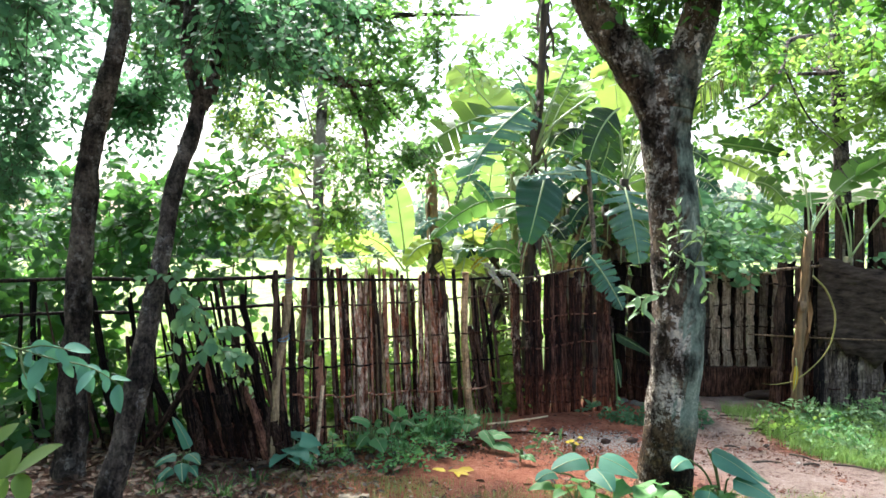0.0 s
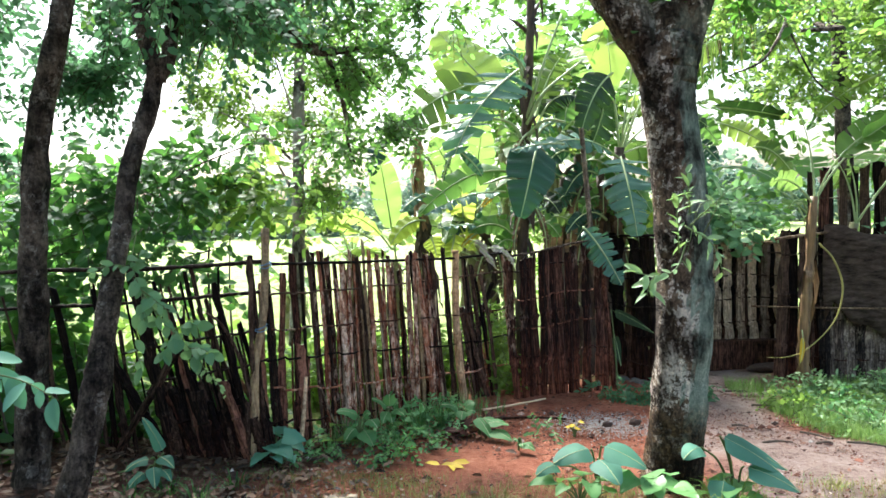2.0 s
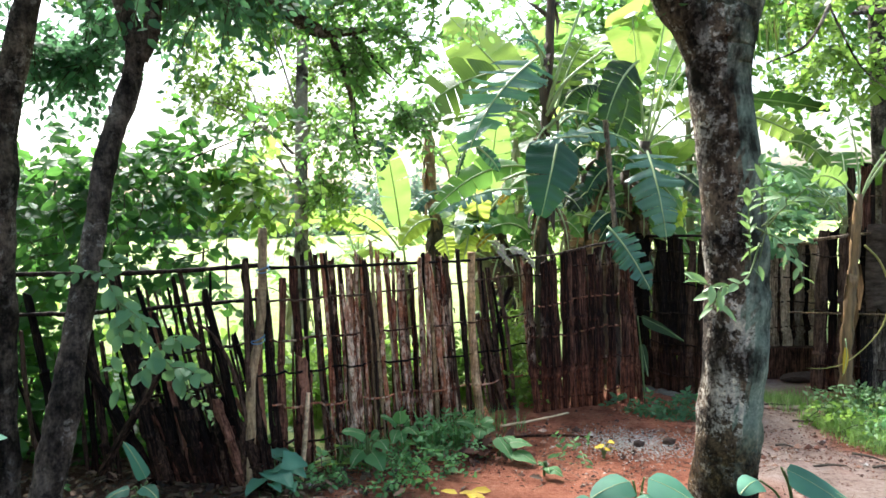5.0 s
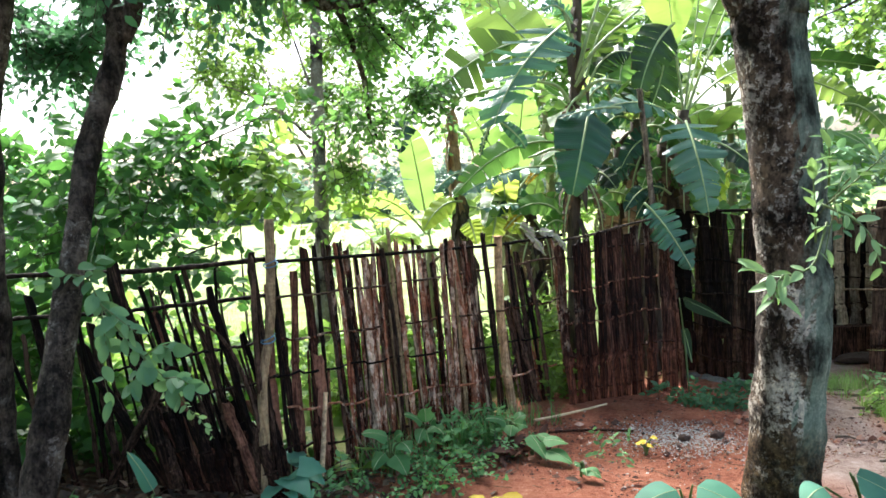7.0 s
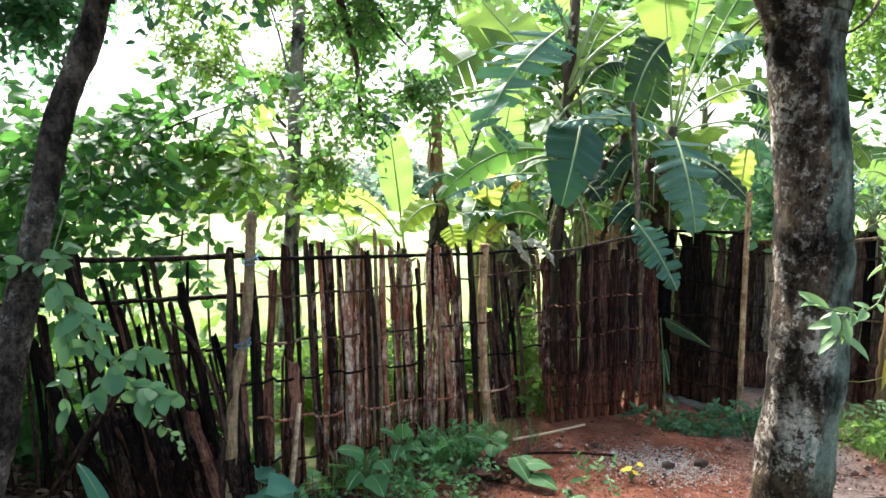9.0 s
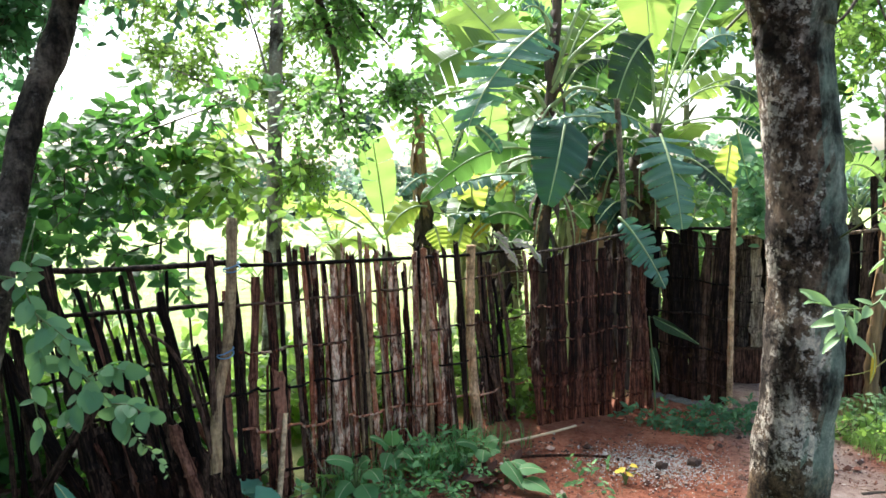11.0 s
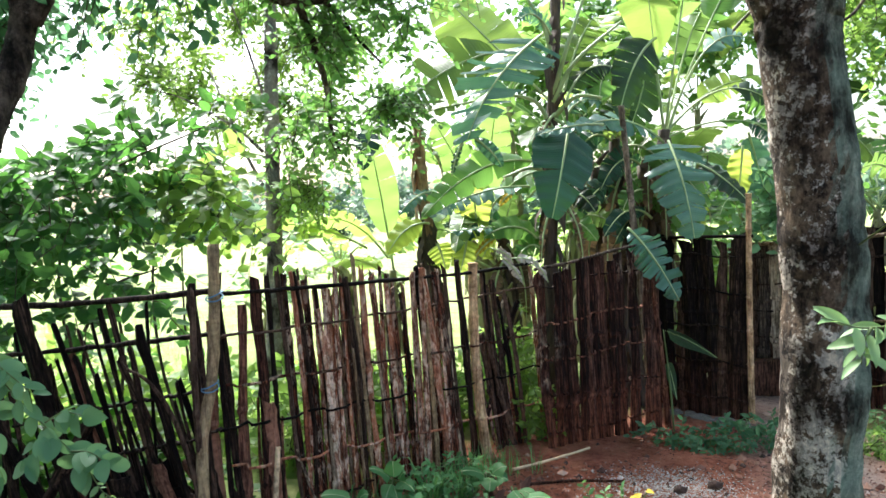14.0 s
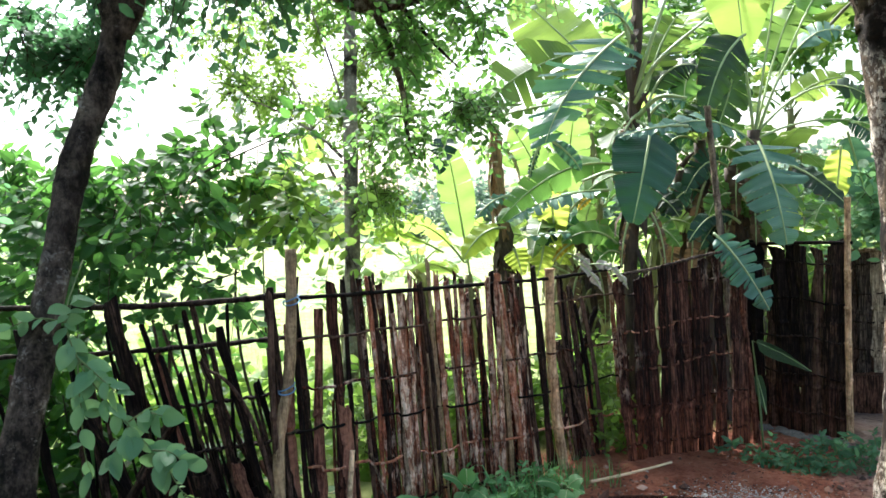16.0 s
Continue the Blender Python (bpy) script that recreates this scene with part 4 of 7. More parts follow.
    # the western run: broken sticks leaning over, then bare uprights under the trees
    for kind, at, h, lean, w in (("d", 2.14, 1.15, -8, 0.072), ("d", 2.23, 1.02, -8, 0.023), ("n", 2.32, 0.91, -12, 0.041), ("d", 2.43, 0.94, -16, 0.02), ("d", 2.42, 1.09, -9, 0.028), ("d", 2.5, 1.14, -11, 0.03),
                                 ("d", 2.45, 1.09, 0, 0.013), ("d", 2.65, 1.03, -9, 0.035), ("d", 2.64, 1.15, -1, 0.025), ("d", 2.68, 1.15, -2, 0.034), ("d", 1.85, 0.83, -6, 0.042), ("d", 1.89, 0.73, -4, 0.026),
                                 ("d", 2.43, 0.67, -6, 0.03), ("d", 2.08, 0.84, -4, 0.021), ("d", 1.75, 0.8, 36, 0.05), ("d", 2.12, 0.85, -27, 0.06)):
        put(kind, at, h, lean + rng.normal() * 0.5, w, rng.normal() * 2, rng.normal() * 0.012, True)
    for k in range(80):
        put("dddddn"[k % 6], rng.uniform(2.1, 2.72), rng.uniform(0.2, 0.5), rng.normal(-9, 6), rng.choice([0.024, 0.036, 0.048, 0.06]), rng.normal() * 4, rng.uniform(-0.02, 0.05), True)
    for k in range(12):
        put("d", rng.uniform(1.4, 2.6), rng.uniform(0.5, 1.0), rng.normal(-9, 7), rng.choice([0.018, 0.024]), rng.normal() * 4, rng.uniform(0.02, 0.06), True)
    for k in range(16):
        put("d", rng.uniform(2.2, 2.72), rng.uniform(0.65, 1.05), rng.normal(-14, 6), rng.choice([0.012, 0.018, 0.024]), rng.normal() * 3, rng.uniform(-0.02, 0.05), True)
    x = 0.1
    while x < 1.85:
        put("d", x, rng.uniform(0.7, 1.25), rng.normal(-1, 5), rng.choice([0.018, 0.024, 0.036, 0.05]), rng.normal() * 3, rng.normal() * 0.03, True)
        x += rng.uniform(0.06, 0.2)
    # one stick bent over at its broken end
    g = Geo()
    tube(g, smooth_path([(-0.96, 4.18, 0.12), (-1.0, 4.17, 0.5), (-1.06, 4.16, 0.78), (-1.13, 4.13, 0.95), (-1.2, 4.1, 1.02)], 5), np.linspace(0.015, 0.006, 21), 6)
    part("slat", g, CANE_DARK, f)
    # rails: (place along the main run, height)
    for k, knots in enumerate((((0.0, 1.255), (0.5, 1.217), (1.1, 1.18), (1.68, 1.147), (2.32, 1.14)), ((0.0, 1.076), (0.5, 1.046), (1.1, 1.02), (1.68, 1.003), (2.3, 0.99)), ((0.0, 0.869), (0.55, 0.821), (1.17, 0.767), (1.7, 0.72), (2.31, 0.684)),
                               ((0.0, 0.7), (0.44, 0.647), (0.9, 0.597), (1.69, 0.496), (2.31, 0.465)), ((0.0, 0.528), (0.37, 0.456), (0.9, 0.387), (1.69, 0.277), (2.32, 0.236)), ((0.0, 0.33), (0.36, 0.266), (0.9, 0.18), (1.6, 0.1)))):
        pts = [(*(BEND + RUN * q + (0.012, -0.012)), z) for q, z in knots]
        rail(f, pts, 0.011 if k == 0 else 0.0065, CANE_SHADE if k == 0 else CANE_OLD if k in (2, 4) else CANE_DARK, 80 + k, 0.004 if k == 0 else 0.03, hold=4)
    for k, (za, zb, left, r) in enumerate(((1.25, 1.268, -3.5, 0.013), (1.0, 1.1, -3.5, 0.011), (0.78, 0.9, -1.75, 0.007), (0.6, 0.72, -1.6, 0.007))):
        pts = [(x, line_y(x) - 0.03, za + (zb - za) * (x - left) / (-0.93 - left) + 0.006 * math.sin(5 * x + k)) for x in np.linspace(left, -0.93, 9)]
        # near-black colour cancels the light these rails catch from above
        rail(f, pts, r, CANE_SHADE, 90 + k, 0.004 if k == 0 else 0.012)
    g = Geo()
    tube(g, smooth_path([(-1.01, 4.18, 0.1), (-0.985, 4.18, 0.5), (-0.975, 4.2, 0.72), (-0.935, 4.23, 0.92), (-0.915, 4.26, 1.15), (-0.9, 4.28, 1.46)], 6), np.linspace(0.025, 0.022, 31) * (1 + 0.12 * (np.arange(31) % 8 == 5)), 12)
    part("pole", g, CANE_PALE, f, "pale bent bamboo pole")
    culm(f, (0.215, 5.56, 0.0), (0.18, 5.54, 1.205), 0.032, CANE_PEELED, "pole", 0.28, 0.012, 92, "tan bamboo post")
    for x, y, z in ((-0.94, 4.225, 0.9), (-0.908, 4.265, 1.25)):
        for q in (0.0, 0.012):
            g = Geo()
            tube(g, [(x + 0.034 * math.cos(t), y + 0.034 * math.sin(t), z + q + 0.012 * math.sin(t + q * 90)) for t in np.linspace(0, 2 * math.pi, 14)], 0.003, 5)
            part("twine", g, TIE, f, "faded blue twine")


def panel(name, label, a, b, z0, h, mat, w, rng_seed, lean=0.0, gap=0.0, rails=5, rail_mat=None, category="fence", back=False, rise=0.0, follow=0.0, pitch=0.0):
    a, b = np.array(a), np.array(b)
    f = thing(name, (*a, z0), label, category)
    rng = np.random.default_rng(rng_seed)
    length = np.linalg.norm(b - a)
    yaw = math.degrees(math.atan2(b[1] - a[1], b[0] - a[0]))
    s = w / 2
    while s < length:
        p = a + (b - a) * s / length
        slat(f, mat if not isinstance(mat, tuple) else mat[int(rng.integers(len(mat)))], w * (rng.uniform(0.9, 1.05) if pitch else rng.choice([0.75, 1.0, 1.15, 1.3])), (*p, z0 + follow * s / length + rng.normal() * 0.01), h + (rise - follow) * s / length + rng.normal() * 0.012, lean + rng.normal(0, 0.8), yaw, rng.normal(0, 0.8))
        # extra dark slats behind, so that the gaps look shaded
        if back:
            slat(f, CANE_DARK, w, (p[0] + w * 0.4, p[1] + 0.035, z0), h * 0.98, lean, yaw)
        s += pitch * rng.uniform(0.95, 1.05) if pitch else w * rng.uniform(0.7, 0.85) + gap * rng.random()
    for k in range(rails):
        z = z0 + h * (k + 0.55) / rails
        pts = [(*(a + (b - a) * t + (0, -0.006)), z + (rise * (k + 0.5) / rails + follow * (1 - (k + 0.5) / rails)) * t + 0.012 * math.sin(9 * t + k)) for t in np.linspace(0.0, 1.0, 10)]
        rail(f, pts, 0.0055, rail_mat or mat, rng_seed + k + 1, 0.028, hold=5)
    return f


fence_main()
p1 = panel("bamboo_hurdle", "dark brown woven bamboo panel stained red by soil at its foot", (0.6, 5.72), (1.42, 6.165), -0.02, 1.14, (CANE_PANEL, CANE_PANEL, CANE_PANEL, CANE_BROWN), 0.066, 200, -1.5, 0.03, rail_mat=CANE_BROWN, rise=0.06, follow=-0.05)
culm(p1, (1.49, 6.19, -0.08), (1.36, 6.13, 1.16), 0.024, CANE_BROWN, "post", 0.28, 0.006, 201)
rail(p1, [(0.55, 5.68, 1.13), (0.8, 5.8, 1.15), (1.1, 5.98, 1.19), (1.4, 6.13, 1.22)], 0.0095, CANE_STAKE, 202, 0.004)
# the gate hangs in shade; its black is that shade as colour
p2 = panel("bamboo_gate", "half-open bamboo gate panel, coloured black for shade, on a pale post", (1.56, 6.66), (2.06, 6.27), -0.03, 1.23, (CANE_DARK, CANE_SHADE, CANE_SHADE), 0.096, 210, 0.5, rail_mat=CANE_SHADE, pitch=0.07, rise=-0.01, follow=-0.06)
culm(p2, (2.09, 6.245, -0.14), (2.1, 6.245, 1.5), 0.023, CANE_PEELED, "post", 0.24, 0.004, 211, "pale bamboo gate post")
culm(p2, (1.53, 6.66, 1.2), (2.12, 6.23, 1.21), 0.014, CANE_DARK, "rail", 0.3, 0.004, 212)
p3 = panel("hut_wall", "beige split-bamboo hut wall with dark rails", (2.45, 7.2), (3.42, 7.1), -0.05, 1.12, (CANE_HUT, CANE_HUT, CANE_HUT, CANE_BEIGE, CANE_STAKE), 0.09, 220, 0.0, 0.0, 5, CANE_DARK, "wall", True, pitch=0.115)
culm(p3, (2.4, 7.14, 1.075), (3.45, 7.02, 1.06), 0.016, CANE_PALE, "rail", 0.3, 0.004, 221)
sill = Geo()
sill.add([(x, y, z) for x, ya, yb in ((2.3, 7.12, 7.3), (2.9, 7.07, 7.25), (3.5, 7.0, 7.2)) for y, z in ((ya, -0.25), (ya - 0.01, 0.12), (yb, 0.12), (yb, -0.25))],
         [(4 * k + a, 4 * k + 4 + a, 4 * k + 4 + (a + 1) % 4, 4 * k + (a + 1) % 4) for k in range(2) for a in range(4)] + [(0, 1, 2, 3), (11, 10, 9, 8)])
# added dark sheet: stands for the shaded inside of the hut
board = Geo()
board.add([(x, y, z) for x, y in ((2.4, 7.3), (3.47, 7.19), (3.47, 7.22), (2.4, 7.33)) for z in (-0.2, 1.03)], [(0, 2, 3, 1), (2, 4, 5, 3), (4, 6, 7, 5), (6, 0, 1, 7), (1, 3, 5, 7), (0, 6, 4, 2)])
part("backing", board.mesh("backing", CANE_DARK, False), CANE_DARK, p3, "dark sheet added behind the slats for the shade in their gaps")
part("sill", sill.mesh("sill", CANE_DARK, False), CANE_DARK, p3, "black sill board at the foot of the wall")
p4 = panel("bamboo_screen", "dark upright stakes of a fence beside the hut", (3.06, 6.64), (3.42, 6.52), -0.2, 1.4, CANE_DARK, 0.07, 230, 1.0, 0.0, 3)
culm(p4, (2.95, 6.4, 1.14), (3.65, 6.4, 1.2), 0.014, CANE_PALE, "rail", 0.3, 0.006, 231)
p5 = panel("bamboo_screen", "dark brown stakes under black netting", (3.4, 6.5), (5.2, 6.1), -0.15, 1.05, CANE_STAKE, 0.075, 240, 0.0, 0.0, 3, CANE_DARK)


def netting():
    n = 24
    g = Geo()
    verts, faces = [], []
    for j in range(9):
        for i in range(n + 1):
            t, s = i / n, j / 8
            p = np.array((3.38 + 1.85 * t, 6.4 - 0.4 * t, 0.42 + 0.8 * s - 0.1 * math.sin(math.pi * t) + (0.1 * math.sin(23 * t) + 0.08 * math.sin(41 * t)) * (1 - s) + 0.02 * math.sin(31 * t) * s))
            p += np.array((0, 0.03 * math.sin(7 * t + 3 * s), 0.03 * math.sin(11 * t + s)))
            verts.append(p)
    faces = [(j * (n + 1) + i, j * (n + 1) + i + 1, (j + 1) * (n + 1) + i + 1, (j + 1) * (n + 1) + i) for j in range(8) for i in range(n)]
    g.add(verts, faces)
    ob = part("netting", g, NET, p5, "sagging black netting draped over the stakes")
    m = ob.modifiers.new("thick", "SOLIDIFY")
    m.thickness = 0.012


netting()
# brown stakes; the darker canes put the shade on them into colour
p6 = panel("bamboo_screen", "tall brown stakes standing behind the netting", (3.47, 6.78), (5.3, 6.4), -0.15, 1.9, (CANE_BROWN, CANE_DARK, CANE_DARK), 0.075, 250, 0.0, 0.05, 3, CANE_DARK)

# ---- banana plants ----


def banana_leaf(parent, base, tip, lift, width, face, mat, tears=0, seed=1, fold=9, stalk=0.12, rib=0.011, label="", stations=30, blunt=False, cut=1.0, sweep=0.0):
    """Blade on a curved midrib, from base to tip. lift: how far the middle rises (a vector); face: the way its upper side looks; tears: how ragged."""
    rng = np.random.default_rng(seed)
    b, t = np.array(base, float), np.array(tip, float)
    c = (b + t) / 2 + np.array(lift, float)
    s = np.linspace(0, 1, stations)[:, None]
    path = (1 - s) ** 2 * b + 2 * s * (1 - s) * c + s ** 2 * t
    tan = unit(np.gradient(path, axis=0))
    side = unit(np.cross(np.array(face, float), tan))
    normal = np.cross(tan, side)
    u = np.clip((s[:, 0] - stalk) / (1 - stalk), 0, 1) * cut
    whole = tears == 0 and stations < 20
    half = width / 2 * (np.sin(np.pi * u ** 0.42).clip(0, 1) ** 0.6 if blunt else np.sin(np.pi * u ** 0.8).clip(0, 1) ** 0.55)
    g = Geo()
    first = int(np.argmax(u > 0))
    for sgn in (-1, 1):
        i = first
        while i < stations - 1:
            n = stations - 1 - i if whole else int(rng.integers(1, max(2, 7 - tears))) if tears else int(rng.integers(6, 15))
            j = min(stations - 1, i + n)
            ang = radians(fold + (rng.normal() * 7 * tears if tears else 0 if whole else rng.normal() * 4))
            shrink = 0.0 if whole else 0.03 if tears == 0 else 0.12 + 0.06 * tears * rng.random()
            rows, uvs = [], []
            for k in range(i, j + 1):
                for q in (0.0, 0.35, 0.7, 1.0):
                    w = half[k] * q * (1 - (0.12 * rng.random() if tears and q == 1.0 else 0))
                    a = ang * (0.5 + 0.7 * q)
                    mid = (i + j) / 2
                    slide = ((mid - k) * shrink * q) * np.linalg.norm(path[1] - path[0]) + (0.22 - sgn * sweep) * w
                    wave = (0.004 if whole else 0.012) * math.sin(k * (0.6 if whole else 1.3) + sgn) * q
                    p = path[k] + side[k] * sgn * w * math.cos(a) - normal[k] * (w * math.sin(a) + wave) + tan[k] * slide
                    rows.append(p)
                    uvs.append((float(s[k, 0]), 0.5 + sgn * q * 0.5))
            faces = []
            for k in range(j - i):
                for q in range(3):
                    o = k * 4 + q
                    faces.append((o, o + 1, o + 5, o + 4) if sgn > 0 else (o + 1, o, o + 4, o + 5))
            g.add(rows, faces, uvs)
            i = j
    leaf = part("leaf", g, mat, parent, label)
    m = Geo()
    tube(m, path, np.linspace(rib, 0.003, stations), 6)
    part("midrib", m, RIB, leaf)
    return leaf


def pseudostem(parent, pts, radii, mat, seed, name="stem", stubs=0.4):
    """Banana stem wrapped in loose dry sheaths."""
    rng = np.random.default_rng(seed)
    path = smooth_path(pts, 8)
    r = np.interp(np.linspace(0, 1, len(path)), np.linspace(0, 1, len(radii)), radii)
    r = r * (1 + 0.12 * np.sin(np.arange(len(r)) * 2.1) + rng.normal(size=len(r)) * 0.04)
    g = Geo()
    tube(g, path, r, 14, 0.12, rng)
    for _ in range(60 if stubs else 16):
        k = int(rng.integers(1, len(path) - 1))
        a = rng.random() * 6.28
        o = np.array((math.cos(a), math.sin(a), 0.0))
        w = np.array((-o[1], o[0], 0)) * rng.uniform(0.01, 0.035)
        p = path[k] + o * r[k] * 0.95
        length = rng.uniform(0.1, 0.4)
        out = rng.uniform(0.0, 0.09 if stubs else 0.025)
        q = p + o * out + np.array((0, 0, -length))
        mid = p + o * (0.02 + out * 0.6) + np.array((0, 0, -length * 0.5))
        g.add([p - w, p + w, mid + w, mid - w, q + w * 0.3, q - w * 0.3], [(0, 1, 2, 3), (3, 2, 4, 5)])
    # cut stubs of old leaf stalks
    for _ in range(int(len(path) * stubs)):
        k = int(rng.integers(len(path) // 3, len(path)))
        a = rng.random() * 6.28
        o = np.array((math.cos(a), math.sin(a), rng.uniform(0.6, 1.6)))
        ln = rng.uniform(0.06, 0.2)
        tube(g, [path[k] + o * 0.02, path[k] + o * ln * 0.6, path[k] + o * ln + (0, 0, -0.02)], [0.022, 0.016, 0.006], 6)
    return part(name, g, mat, parent)


def banana(at, label, stem, radii, leaves, stem_mat=None, seed=1):
    t = thing("banana_plant", at, label, "banana plant", "banana plants")
    if stem:
        pseudostem(t, stem, radii, stem_mat or STEM_DRY, seed, stubs=0.0 if stem_mat in (STEM_YELLOW, STEM_ORANGE) else 0.35)
    for k, spec in enumerate(leaves):
        base, tip, lift, width, face, mat, tears = spec[:7]
        banana_leaf(t, base, tip, lift, width, face, mat, tears, seed * 31 + k, stalk=spec[7] if len(spec) > 7 else 0.12, blunt=len(spec) > 8, cut=spec[8] if len(spec) > 8 else 1.0, sweep=spec[9] if len(spec) > 9 else 0.0)
    return t


def wild_banana(at, height, count, length, seed, mats, label, up=0.55):
    """A plant of the backdrop: a short stem and leaves arching all round."""
    rng = np.random.default_rng(seed)
    x, y, z = at
    leaves = []
    for k in range(count):
        a = 2 * math.pi * (k + rng.random() * 0.6) / count
        o = np.array((math.cos(a), math.sin(a), 0))
        ln = length * rng.uniform(0.75, 1.15)
        rise = rng.uniform(-0.15, 1.0) * up
        top = np.array((x, y, z + height)) + rng.normal(size=3) * 0.04
        tip = top + o * ln * rng.uniform(0.5, 0.8) + np.array((0, 0, ln * rise))
        leaves.append((top, tip, (0, 0, ln * rng.uniform(0.2, 0.4)), ln * rng.uniform(0.24, 0.32), o * -0.6 + np.array((0, 0, 1.0)), mats[int(rng.integers(len(mats)))], int(rng.integers(0, 4)), 0.28))
    return banana(at, label, [(x, y, z - 0.1), (x + 0.02, y, z + height * 0.5), (x, y, z + height)], [0.055, 0.045, 0.03], leaves, STEM_GREEN, seed)


FRONT, UP = (0, -1, 0.25), (0, -0.3, 1)
